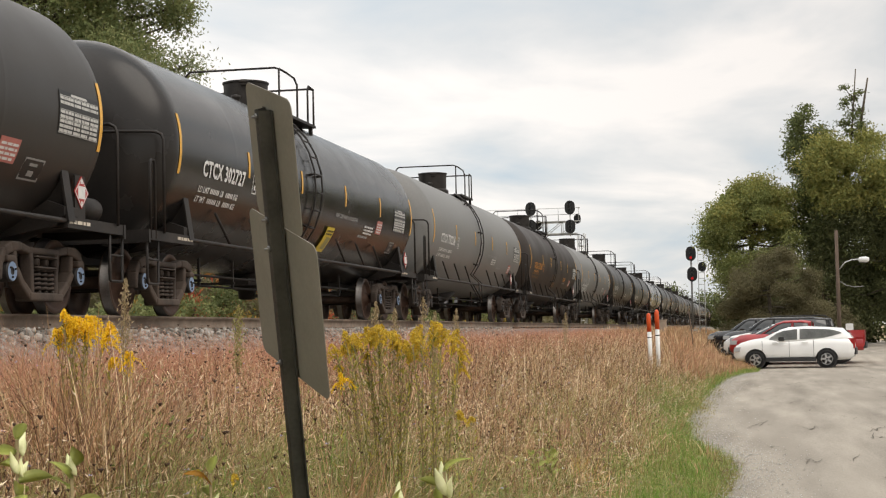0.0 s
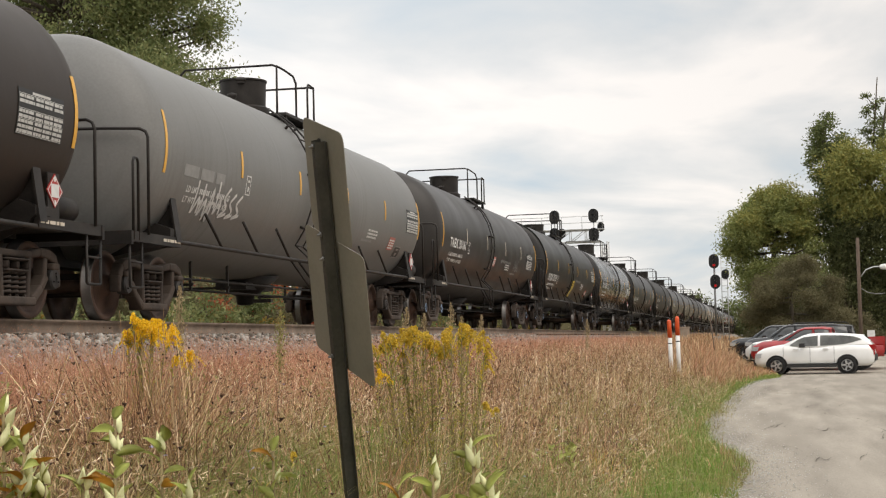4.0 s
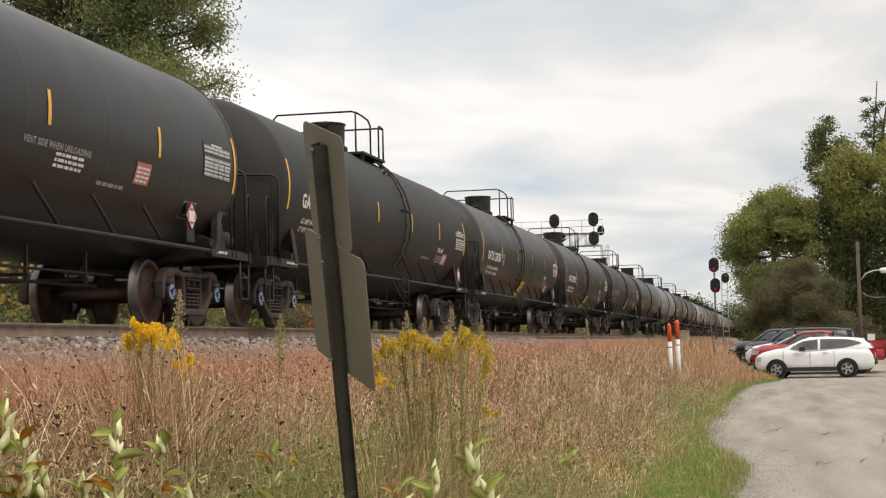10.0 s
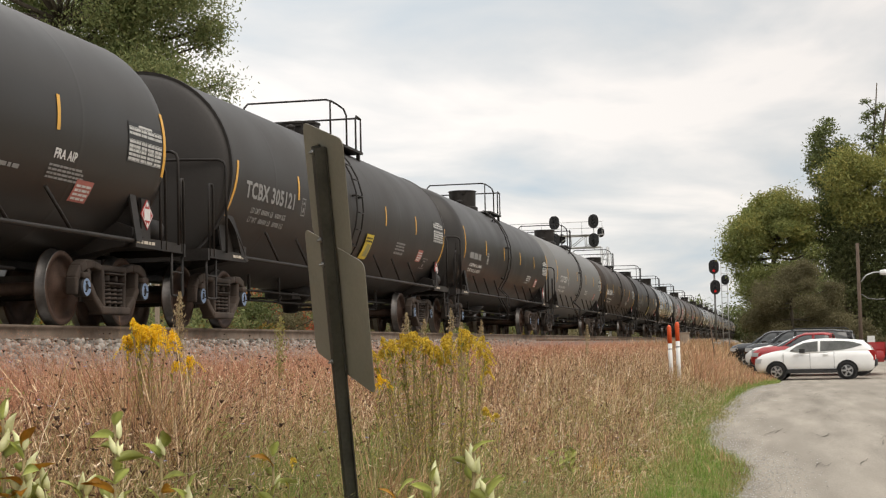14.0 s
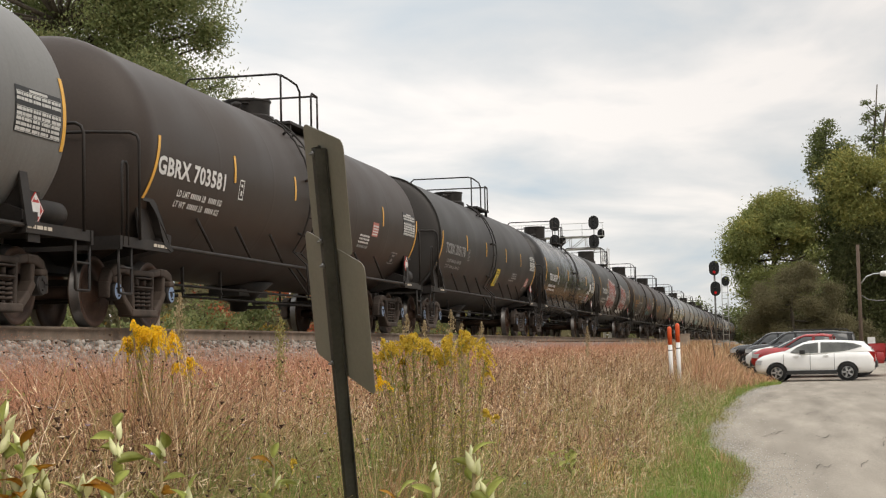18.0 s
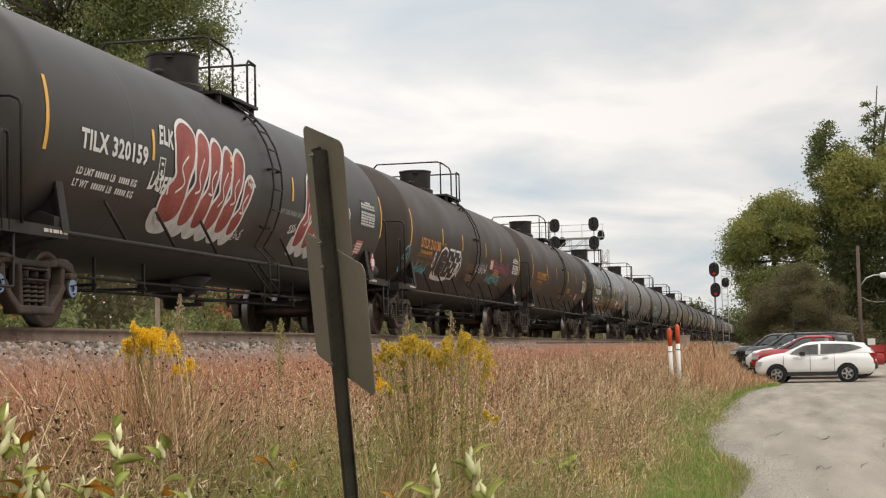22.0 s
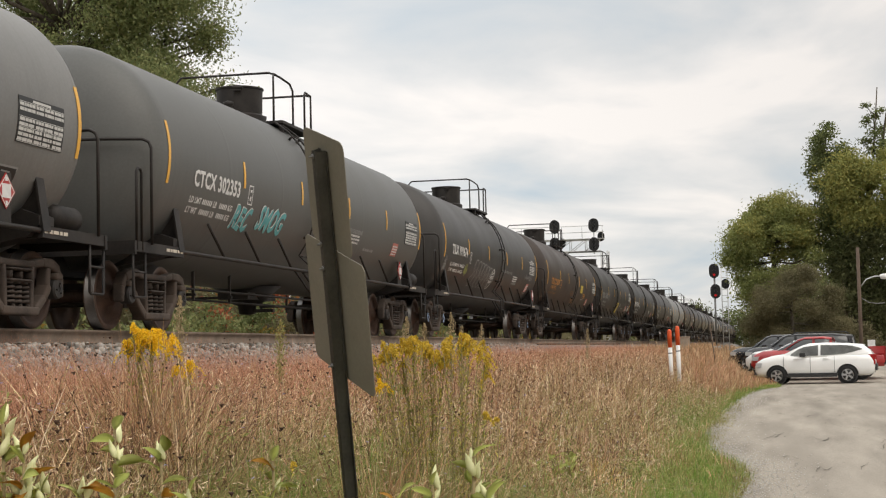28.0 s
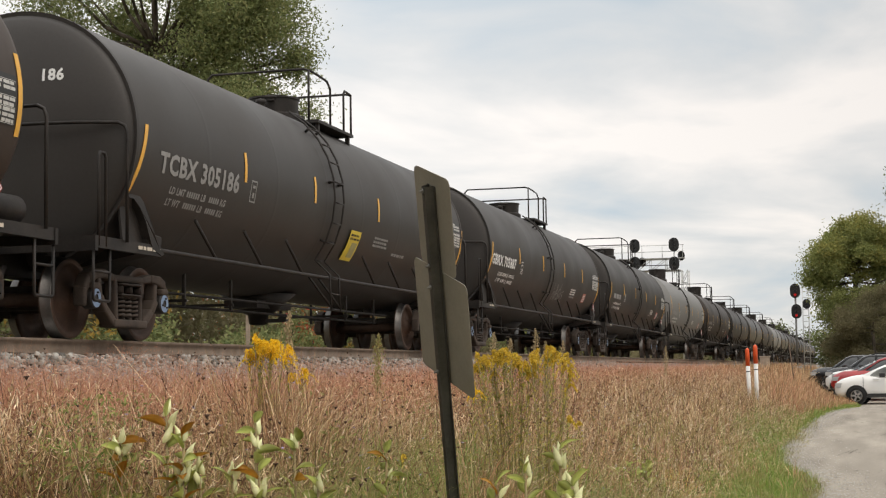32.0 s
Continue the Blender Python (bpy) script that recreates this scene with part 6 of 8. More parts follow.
def goldenrod(x, y, seed, heads, sway=0.35, foot=0.06, bloom=None):
    """A clump of goldenrod. heads: tips of the stems (offset along x, height, size of the plume); the stems fan out from a narrow foot
    and end in one-sided arching sprays of tiny flowers."""
    rnd = field_rng(seed)
    z0 = float(bank_z(x, y))
    g = thing("goldenrod", "bright yellow goldenrod in bloom among dry grass", "goldenrod", pose(x, y, z0), "goldenrod clumps")
    fv, ff, lv, lf = [], [], [], []
    for dx, top, full in heads:
        h = top - z0
        ty = rnd.normal(0, 0.09)
        bx, by = dx * 0.22 + rnd.normal(0, foot), rnd.normal(0, foot)
        a0, mid, end = np.array([bx, by, -0.05]), np.array([bx * 0.55 + dx * 0.42, by * 0.6 + ty * 0.4, h * 0.55]), np.array([dx, ty, h])
        bm = bmesh.new()
        add_pipe(bm, [tuple(a0), tuple(mid), tuple(end)], 0.0024, 5)
        part("stem", bm, M_stalk, g)
        for k in range(64):
            t = 0.95 - 0.62 * rnd.rand() ** 1.4
            p = (a0 + (mid - a0) * t / 0.55) if t < 0.55 else (mid + (end - mid) * (t - 0.55) / 0.45)
            a = rnd.uniform(0, 2 * np.pi)
            d = np.array([np.cos(a), np.sin(a), rnd.uniform(0.2, 1.3)])
            q = np.array([-np.sin(a), np.cos(a), 0]) * 0.0042
            l = rnd.uniform(0.03, 0.07)
            i = len(lv)
            lv += [p, p + d * l * 0.5 + q, p + d * l + np.array([0, 0, -0.02]), p + d * l * 0.5 - q]
            lf.append((i, i + 1, i + 2, i + 3))
        lean = 1.0 if rnd.rand() < 0.5 + sway else -1.0
        for b in range(int(12 * full)):
            f = b / (12 * full)
            p = end + (mid - end) * (0.22 * full * f)
            a = rnd.normal(0 if lean > 0 else np.pi, 1.1)
            L = rnd.uniform(0.06, 0.125) * (0.6 + 0.7 * f) * full ** 0.5
            up = rnd.uniform(0.3, 0.7)
            for c in range(80):
                u = (c + rnd.rand()) / 80
                drop = L * (up * np.sin(u * 2.2) - 0.75 * u * u)
                o = p + np.array([np.cos(a) * L * u, np.sin(a) * L * u, drop + 0.006 * (rnd.rand() < 0.5)]) + rnd.normal(0, 0.0030, 3)
                d = rnd.normal(size=3); d /= np.linalg.norm(d)
                e = np.cross(d, rnd.normal(size=3)); e /= np.linalg.norm(e)
                r = rnd.uniform(0.003, 0.0062)
                i = len(fv)
                fv += [o - d * r, o + e * r * 0.8, o + d * r, o - e * r * 0.8]
                ff.append((i, i + 1, i + 2, i + 3))
    part("leaves", raw_mesh("leaves", lv, lf, M_golden_leaf), None, g)
    tagged(part("bloom", raw_mesh("bloom", fv, ff, bloom or M_golden), None, g, "arching plumes of tiny yellow flowers"), kind="stuff")


def fan(seed, n, left, right, low, high, full):
    """Tips spread from left to right, highest in the middle of the fan."""
    r = random.Random(seed)
    out = []
    for k in range(n):
        f = (k + r.random()) / n
        out.append((left + (right - left) * f, low + (high - low) * (math.sin(math.pi * (0.12 + 0.76 * f)) ** 0.7) * r.uniform(0.72, 1.0), full * r.uniform(0.7, 1.15)))
    return out


grow("front_stems", "dry stems standing before the goldenrod", 9000, M_dry, 43, -4.0, -1.4, 7.2, 8.5, 0.0080, 1.35, 0.6, lambda x, y: (np.abs(x * 8.44 / y + 3.6) < 0.25) | (np.abs(x * 8.8 / y + 1.95) < 0.45), power=1.0)
grow("front_weeds", "brown weeds standing before the goldenrod", 2600, M_brown_weed, 44, -4.0, -1.4, 7.2, 8.3, 0.0085, 1.2, 0.7, lambda x, y: (np.abs(x * 8.44 / y + 3.6) < 0.25) | (np.abs(x * 8.8 / y + 1.95) < 0.45), power=1.0, clump=8, loose=0.07)
goldenrod(-3.63, 8.44, 51, fan(1, 15, -0.10, 0.12, 1.56, 1.755, 1.0), 0.4, 0.03)
goldenrod(-3.46, 8.50, 52, [(-0.03, 1.50, 0.6), (0.08, 1.53, 0.8)], 0.4, 0.03)
goldenrod(-2.04, 8.80, 53, fan(2, 24, -0.27, 0.13, 1.40, 1.655, 0.55) + [(-0.24, 1.44, 0.3), (-0.12, 1.50, 0.35), (-0.18, 1.54, 0.35)], 0.0, 0.035, M_golden_dull)
goldenrod(-1.84, 8.85, 54, fan(3, 13, -0.10, 0.20, 1.44, 1.67, 0.65) + [(0.15, 1.42, 0.5), (0.17, 1.48, 0.4)], 0.0, 0.03, M_golden_dull)
goldenrod(-2.20, 8.50, 57, [(-0.02, 1.40, 0.7)], 0.2, 0.02)
goldenrod(-1.55, 8.30, 55, [(0.0, 1.22, 0.35), (0.05, 1.18, 0.3)], 0.1, 0.03, M_golden_dull)
goldenrod(-2.11, 6.40, 58, [(-0.08, 1.11, 0.18), (0.05, 1.09, 0.2)], 0.2, 0.03, M_golden_dull)

M_milk_leaf = surface("milkweed_leaf", (0.40, 0.46, 0.14), (0.64, 0.66, 0.30), 5, 0.75, 0, 0.15, 40, 0.2, third=(0.60, 0.54, 0.18), per_object=0.2)
M_milk_turn = surface("milkweed_leaf_turning", (0.42, 0.20, 0.03), (0.55, 0.33, 0.05), 8, 0.6, 0, 0.15, 40, 0.4, third=(0.25, 0.10, 0.02))
for _m, _c in ((M_milk_leaf, (0.60, 0.62, 0.20)), (M_milk_turn, (0.60, 0.32, 0.05))):
    _nt = _m.node_tree
    _tr, _mx = _nt.nodes.new("ShaderNodeBsdfTranslucent"), _nt.nodes.new("ShaderNodeMixShader")
    _tr.inputs[0].default_value, _mx.inputs[0].default_value = (*_c, 1), 0.45
    _nt.links.new(_nt.nodes["Principled BSDF"].outputs[0], _mx.inputs[1])
    _nt.links.new(_tr.outputs[0], _mx.inputs[2])
    _nt.links.new(_mx.outputs[0], _nt.nodes["Material Output"].inputs[0])
M_pod = surface("milkweed_pod", (0.56, 0.58, 0.27), (0.80, 0.79, 0.50), 14, 0.6, 0, 0.25, 70, 0.4, per_object=0.15)


def pod_mesh():
    bm = bmesh.new()
    prof = [(0, 0.004), (0.012, 0.012), (0.03, 0.0175), (0.05, 0.0165), (0.072, 0.010), (0.09, 0.005), (0.10, 0.0015)]
    add_lathe(bm, prof, 10, "Z")
    for v in bm.verts:
        v.co.x += 0.9 * (v.co.z - 0.05) ** 2 * 4
    return finish(bm, "pod", M_pod)


def leaf_mesh(l, w, mat, droop):
    """A broad pointed leaf, folded along its rib and drooping."""
    bm = bmesh.new()
    rows = []
    for k in range(7):
        t = k / 6
        half = w * math.sin(math.pi * min(1, 0.06 + 0.94 * t)) ** 0.8 * 0.5
        x = l * t
        z = 0.10 * l * math.sin(t * 2) - droop * l * t * t
        rows.append([bm.verts.new((x, -half, z + half * 0.35)), bm.verts.new((x, 0, z)), bm.verts.new((x, half, z + half * 0.35))])
    for a, b in zip(rows, rows[1:]):
        bm.faces.new((a[0], b[0], b[1], a[1])).smooth = True
        bm.faces.new((a[1], b[1], b[2], a[2])).smooth = True
    bmesh.ops.solidify(bm, geom=bm.faces[:], thickness=0.0012)
    return finish(bm, "leaf", mat)


POD = pod_mesh()
LEAVES = [leaf_mesh(0.12, 0.055, M_milk_leaf, 0.25), leaf_mesh(0.10, 0.045, M_milk_leaf, 0.05), leaf_mesh(0.13, 0.05, M_milk_turn, 0.4)]


def milkweed(x, y, top, seed, pods, turning=0.1):
    rnd = random.Random(seed)
    z0 = float(bank_z(x, y))
    h = top + 0.05 - z0
    g = thing("milkweed", "milkweed plant with pale green pointed seed pods", "milkweed", pose(x, y, z0), "milkweed plants")
    bm = bmesh.new()
    lean = rnd.uniform(-0.05, 0.05)
    add_pipe(bm, [(0, 0, -0.05), (lean * 0.5, 0.01, h * 0.5), (lean, 0, h * 0.96)], 0.006, 7)
    part("stem", bm, M_stalk, g)
    for k in range(12):
        t = 0.42 + 0.54 * k / 11
        a = k * 95 + rnd.uniform(-25, 25)
        me = LEAVES[2] if rnd.random() < turning else LEAVES[rnd.randrange(2)]
        part("leaf", me, None, g, at=pose(lean * t, 0, h * t, 0, rnd.uniform(-55, -5), a) @ pose(0, 0, 0, rnd.uniform(-55, 55)))
    for k in range(pods):
        a = k * 137 + rnd.uniform(-30, 30)
        t = 0.80 + 0.16 * rnd.random()
        s = rnd.uniform(0.65, 1.0)
        m = pose(lean * t, 0, h * t, rnd.uniform(-30, 30), rnd.uniform(-10, 35), a) @ pose(0.012, 0, 0)
        o = part("pod", POD, None, g, at=m)
        o.scale = (s, s, s)


for q in ((-2.74, 5.10, 1.33, 61, 3, 0.15), (-2.71, 5.12, 1.22, 62, 4, 0.5), (-2.66, 5.10, 1.12, 63, 5, 0.3), (-2.53, 5.60, 1.28, 64, 4, 0.0), (-2.333, 5.60, 1.19, 65, 2, 0.05),
          (-2.65, 5.20, 1.11, 66, 4, 0.2), (-2.59, 5.20, 1.06, 67, 3, 0.2), (-2.44, 5.20, 1.07, 72, 4, 0.1), (-2.34, 5.22, 1.08, 73, 4, 0.3), (-2.12, 6.3, 1.10, 81, 1, 0.1), (-2.20, 5.45, 1.02, 77, 2, 0.4), (-2.98, 5.2, 1.2, 79, 4, 0.4), (-3.15, 5.5, 1.2, 80, 3, 0.2),
          (-1.187, 5.90, 1.15, 68, 4, 0.05), (-1.11, 5.80, 1.01, 69, 3, 0.0), (-1.30, 5.85, 1.04, 71, 2, 0.1), (-1.02, 5.6, 1.0, 82, 3, 0.1), (-1.42, 5.7, 0.99, 83, 1, 0.5),
          (-1.89, 13.0, 0.62, 70, 0, 0.0), (-1.78, 13.1, 0.60, 74, 0, 0.0), (-1.70, 12.8, 0.56, 75, 0, 0.0), (-1.96, 12.7, 0.56, 76, 0, 0.05), (-1.83, 12.6, 0.52, 78, 0, 0.0)):
    milkweed(*q)


M_withered = islands("withered_orange_blades", [(0.62, 0.33, 0.08), (0.75, 0.47, 0.16), (0.50, 0.24, 0.07), (0.80, 0.58, 0.25)], 0.7, 0.3)


def withered_clump(x, y, h, seed):
    rnd = field_rng(seed)
    n = 70
    V, F, tips = blades(n, y + rnd.normal(0, 0.07, n), x + rnd.normal(0, 0.07, n), h * rnd.uniform(0.6, 1.15, n), np.full(n, 0.011), rnd, 0.9, 4)
    g = thing("withered_plant", "withered orange clump of curled blades in the grass", "weed", pose(0, 0, 0))
    part("tuft", raw_mesh("tuft", V, F, M_withered), None, g)


withered_clump(-1.58, 13.8, 0.40, 131)
M_plume = islands("weed_plume", [(0.26, 0.20, 0.11), (0.38, 0.29, 0.17), (0.50, 0.40, 0.25), (0.22, 0.18, 0.09)], 0.85, 0.3)


def tall_weed(x, y, top, seed):
    """A single pale plume of dried grass or weed standing above the rest."""
    rnd = field_rng(seed)
    z0 = float(bank_z(x, y))
    g = thing("plume_weed", "tan feathery weed plume standing above the grass", "weed", pose(x, y, z0), "weed plumes")
    h = top - z0
    bm = bmesh.new()
    add_pipe(bm, [(0, 0, -0.03), (0.01, 0, h * 0.6), (0.03, 0, h)], 0.004, 5)
    part("stem", bm, M_stalk, g)
    n = 460
    t = 0.55 + 0.45 * rnd.rand(n)
    w = 0.05 * np.sin(np.pi * np.clip((t - 0.5) * 2, 0.05, 1)) + 0.008
    P = np.stack([0.03 * t + rnd.normal(0, 1, n) * w * 0.5, rnd.normal(0, 1, n) * w * 0.5, h * t], 1)
    d = rnd.normal(size=(n, 3)); d[:, 2] = np.abs(d[:, 2]) + 0.8; d /= np.linalg.norm(d, axis=1)[:, None]
    e = np.cross(d, rnd.normal(size=(n, 3))); e /= np.linalg.norm(e, axis=1)[:, None]
    r = 0.016
    V = np.stack([P - d * r, P + e * r * 0.3, P + d * r, P - e * r * 0.3], 1).reshape(-1, 3)
    tagged(part("plume", raw_mesh("plume", V, np.arange(4 * n).reshape(-1, 4), M_olive if seed % 2 else M_plume), None, g), kind="stuff")


for q in ((-3.40, 14, 1.90, 90), (-3.25, 14.1, 1.84, 92), (-2.97, 14, 1.93, 94), (-2.93, 14.3, 1.80, 96)):
    tall_weed(*q)
tall_weed(-4.3, 10.6, 2.02, 82)
tall_weed(-4.05, 12.2, 1.86, 83)
tall_weed(-4.2, 22, 1.95, 84)
tall_weed(-3.6, 30, 1.95, 88)

# ---- trees and brush ----


def leaf_cloud(P, size, rnd, flat=0.0):
    """A folded leaf at every point, turned at random; returns verts and faces."""
    n = len(P)
    a = rnd.normal(size=(n, 3)); a[:, 2] *= 1 - flat; a /= np.linalg.norm(a, axis=1)[:, None]
    b = rnd.normal(size=(n, 3)); b -= a * (a * b).sum(1)[:, None]; b /= np.linalg.norm(b, axis=1)[:, None]
    s = size * rnd.uniform(0.6, 1.35, n)[:, None]
    V = np.stack([P - a * s, P + b * s * 0.42, P + a * s, P - b * s * 0.42], 1).reshape(-1, 3)
    return V, np.arange(4 * n).reshape(-1, 4)


M_leaf_green = islands("leaves_green", [(0.14, 0.17, 0.057), (0.20, 0.23, 0.075), (0.26, 0.285, 0.095), (0.32, 0.32, 0.11)], 0.7, 0.3)
M_leaf_airy = islands("leaves_brownish_green", [(0.145, 0.185, 0.075), (0.195, 0.230, 0.092), (0.245, 0.272, 0.11), (0.30, 0.29, 0.13)], 0.7, 0.4)
# turning leaves of the tall tree, and the painted lit top of the rounded one
M_leaf_yellow = islands("leaves_turning_and_lit", [(0.175, 0.205, 0.065), (0.26, 0.265, 0.08), (0.345, 0.305, 0.088), (0.19, 0.235, 0.072)], 0.7, 0.3)
M_leaf_dark = islands("leaves_dark", [(0.095, 0.115, 0.045), (0.135, 0.16, 0.06), (0.18, 0.20, 0.075)], 0.7, 0.3)
M_leaf_dull = islands("leaves_dull_olive", [(0.135, 0.122, 0.066), (0.16, 0.142, 0.076), (0.185, 0.160, 0.087), (0.145, 0.140, 0.068)], 0.8, 0.4)
# darker tones paint the shade low in the crown and in the back brush
M_leaf_shade = islands("leaves_shaded", [(0.06, 0.07, 0.030), (0.09, 0.10, 0.040), (0.125, 0.13, 0.052)], 0.8, 0.25)
M_leaf_red = islands("leaves_red", [(0.281, 0.049, 0.033), (0.396, 0.083, 0.041), (0.330, 0.148, 0.049), (0.165, 0.099, 0.033)], 0.7, 0.3)
M_leaf_orange = islands("leaves_orange", [(0.30, 0.18, 0.045), (0.40, 0.27, 0.055), (0.24, 0.19, 0.05)], 0.7, 0.3)
M_bark = surface("bark", (0.05, 0.04, 0.03), (0.13, 0.11, 0.085), 5, 0.95, 0, 0.6, 30, 0.2, stretch=(3, 3, 0.6))


def tree(label, base, lobes, leaves, size, mats, seed, trunk_r=0.25, name="tree", twigs=3, sub=9, group="", spread=0.30, leaders=()):
    """lobes: (x, y, z, radius, which leaf material) of the crown's main masses, relative to the base. Limbs reach each lobe,
    branchlets fill it, and leaves sit in small tufts round the branchlets."""
    rnd = field_rng(seed)
    t = thing(name, label, "tree" if name == "tree" else "bush", pose(*base), group)
    top = max(l[2] for l in lobes)
    high = top * (0.45 if leaders else 0.6)
    stems = [[(0, 0, -0.3), (0.06, 0.03, high * 0.5), (-0.05, 0.05, high)], [(-0.05, 0.05, high)] + ([] if leaders else [(0.1, 0.0, top * 0.8)])] + [list(l) for l in leaders]
    bm = bmesh.new()
    add_pipe(bm, stems[0], trunk_r, 9)
    for line in stems[1:]:
        for i, (p, q) in enumerate(zip(line, line[1:])):
            w = trunk_r * 0.75 / (i + 1)
            add_rod(bm, p, q, w, 7, w * 0.5)
    joints = [np.array(p) * (1 - f) + np.array(q) * f for line in stems for p, q in zip(line, line[1:]) for f in (0.2, 0.4, 0.6, 0.8, 1.0)]
    joints = [j for j in joints if j[2] > 0.1 * top]
    pts = {}
    for x, y, z, r, k in lobes:
        # each limb leaves the nearest stem below it and bends upwards
        c = np.array([x, y, z])
        j = min(joints, key=lambda q: np.linalg.norm(c - q) + (4 if q[2] > z - 0.2 else 0))
        m = (j + c) / 2 + np.array([0, 0, -0.12 * np.linalg.norm(c - j)])
        w = min(trunk_r * 0.35, 0.02 + 0.02 * float(np.linalg.norm(c - j)))
        add_rod(bm, tuple(j), tuple(m), w, 6, w * 0.7)
        add_rod(bm, tuple(m), (x, y, z), w * 0.7, 5, 0.02)
        for s in range(sub):
            d = rnd.normal(size=3); d /= np.linalg.norm(d); d[2] *= 0.8
            c = np.array([x, y, z]) + d * r * rnd.uniform(0.35, 0.95)
            if s < twigs:
                add_rod(bm, (x, y, z), tuple(c), 0.03, 4, 0.008)
            n = int(leaves * r * r / sum(l[3] ** 2 for l in lobes) / sub)
            q = rnd.normal(size=(n, 3)) * r * spread * np.array([1.1, 1.1, 0.7])
            pts.setdefault(k, []).append(c + q)
    part("trunk", bm, M_bark, t)
    for k, arr in pts.items():
        V, F = leaf_cloud(np.concatenate(arr), size, rnd)
        part("crown", raw_mesh("crown", V, F, mats[k]), None, t)
    return t


def mass(rnd, n, cx, cz, rx, rz, depth, r, k):
    """n lobes spread over an upright oval, so that its outline is uneven."""
    out = []
    for i in range(n):
        a = rnd.uniform(0, 2 * math.pi)
        q = math.sqrt(rnd.uniform(0.05, 1))
        out.append((cx + rx * q * math.cos(a), rnd.uniform(-depth, depth), cz + rz * q * math.sin(a), r * rnd.uniform(0.7, 1.25), k))
    return out


def all_trees():
    R = random.Random(17)
    # across the track, behind the train
    L = []
    for i in range(120):
        q, z = R.random(), 5.0 + 9.0 * R.random()
        wide = 4.6 * math.sqrt(max(0.05, 1 - ((z - 9.4) / 5.6) ** 2))
        L.append((-0.3 + wide * (2 * q - 1), R.uniform(-2.2, 2.2), z, R.uniform(0.55, 0.95), 0))
    L += [(R.uniform(1.8, 4.5), R.uniform(-1.5, 1.5), R.uniform(9.3, 13.8), R.uniform(0.5, 0.75), 0) for i in range(34)]
    tree("leafy green tree with airy crown behind the train", (-20.7, 42, 0.4), L, 225000, 0.060, [M_leaf_airy], 3, 0.24, sub=7, twigs=5, spread=0.44)
    L = mass(R, 26, 0, 8.8, 4.0, 3.4, 2.5, 1.3, 0)
    tree("leafy green tree with airy crown behind the train", (-28, 44, 0.3), L, 30000, 0.09, [M_leaf_airy], 4, 0.25, spread=0.25)
    # beyond the parked cars
    # upper lobes (1) get lighter leaves, so the lit crown is in the colour
    L = mass(R, 60, 0, 6.8, 2.5, 3.0, 1.7, 0.75, 0) + mass(R, 26, 0.2, 8.6, 2.1, 1.8, 1.5, 0.7, 1) + [(-2.7, 0, 6.9, 0.6, 0), (-2.2, 0, 8.2, 0.5, 1), (-0.6, 0, 10.3, 0.5, 1), (0.6, 0, 10.4, 0.5, 1), (1.5, 0, 9.9, 0.5, 1)]
    tree("rounded green tree, its lit crown coloured yellow-green", (0.25, 97, 0), L, 100000, 0.085, [M_leaf_green, M_leaf_yellow], 5, 0.22, spread=0.40)
    # lowest lobes (2) take the darker leaves: shade put into the leaf colour
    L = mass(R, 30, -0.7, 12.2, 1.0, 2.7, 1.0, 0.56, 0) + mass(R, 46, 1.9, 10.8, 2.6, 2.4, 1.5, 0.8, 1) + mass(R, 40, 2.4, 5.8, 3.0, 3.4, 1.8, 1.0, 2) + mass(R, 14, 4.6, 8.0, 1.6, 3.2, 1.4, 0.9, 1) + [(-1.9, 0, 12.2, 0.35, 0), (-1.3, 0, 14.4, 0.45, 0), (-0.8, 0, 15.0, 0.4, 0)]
    L += mass(random.Random(99), 16, -0.2, 8.2, 1.3, 2.4, 1.2, 0.75, 0)
    L = [(x, y - (1.6 if k == 1 else 0.0), z, r, k) for x, y, z, r, k in L]
    L += [(2.0 + 0.45 * math.sin(i * 2.1), 0.3 * math.cos(i * 3.3), 13.4 + 0.36 * i, 0.42 - 0.02 * i, 0) for i in range(9)]
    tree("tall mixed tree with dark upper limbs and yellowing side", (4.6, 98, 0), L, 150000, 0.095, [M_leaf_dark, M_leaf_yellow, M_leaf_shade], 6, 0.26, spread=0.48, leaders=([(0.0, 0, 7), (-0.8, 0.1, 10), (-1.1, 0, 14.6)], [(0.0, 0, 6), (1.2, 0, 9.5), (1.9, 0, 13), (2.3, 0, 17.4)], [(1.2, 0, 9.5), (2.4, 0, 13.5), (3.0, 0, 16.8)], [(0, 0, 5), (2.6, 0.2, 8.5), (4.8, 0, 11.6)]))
    L = mass(R, 30, 4, 6.5, 7, 5.5, 2.0, 1.5, 0)
    tree("dark green trees at the back of the car park", (12, 106, 0), L, 34000, 0.15, [M_leaf_shade], 7, 0.3)
    L = mass(R, 40, 0.2, 3.0, 2.5, 2.6, 1.3, 0.65, 0) + [(0.8, 0, 5.6, 0.5, 0), (-1.6, 0, 4.4, 0.5, 0), (2.2, 0, 4.4, 0.5, 0)]
    tree("dull olive bushy tree with bare grey twigs", (1.1, 88, 0), L, 120000, 0.05, [M_leaf_dull], 8, 0.10, sub=14, twigs=14, spread=0.36)
    L = mass(R, 18, 0, 1.4, 2.6, 1.3, 0.8, 0.7, 0)
    tree("low olive brush behind the parked cars", (3.5, 92, 0), L, 16000, 0.09, [M_leaf_dull], 9, 0.06, "bush")
    tree("low olive brush behind the parked cars", (0.9, 99, 0.2), L, 14000, 0.09, [M_leaf_dull], 10, 0.06, "bush")
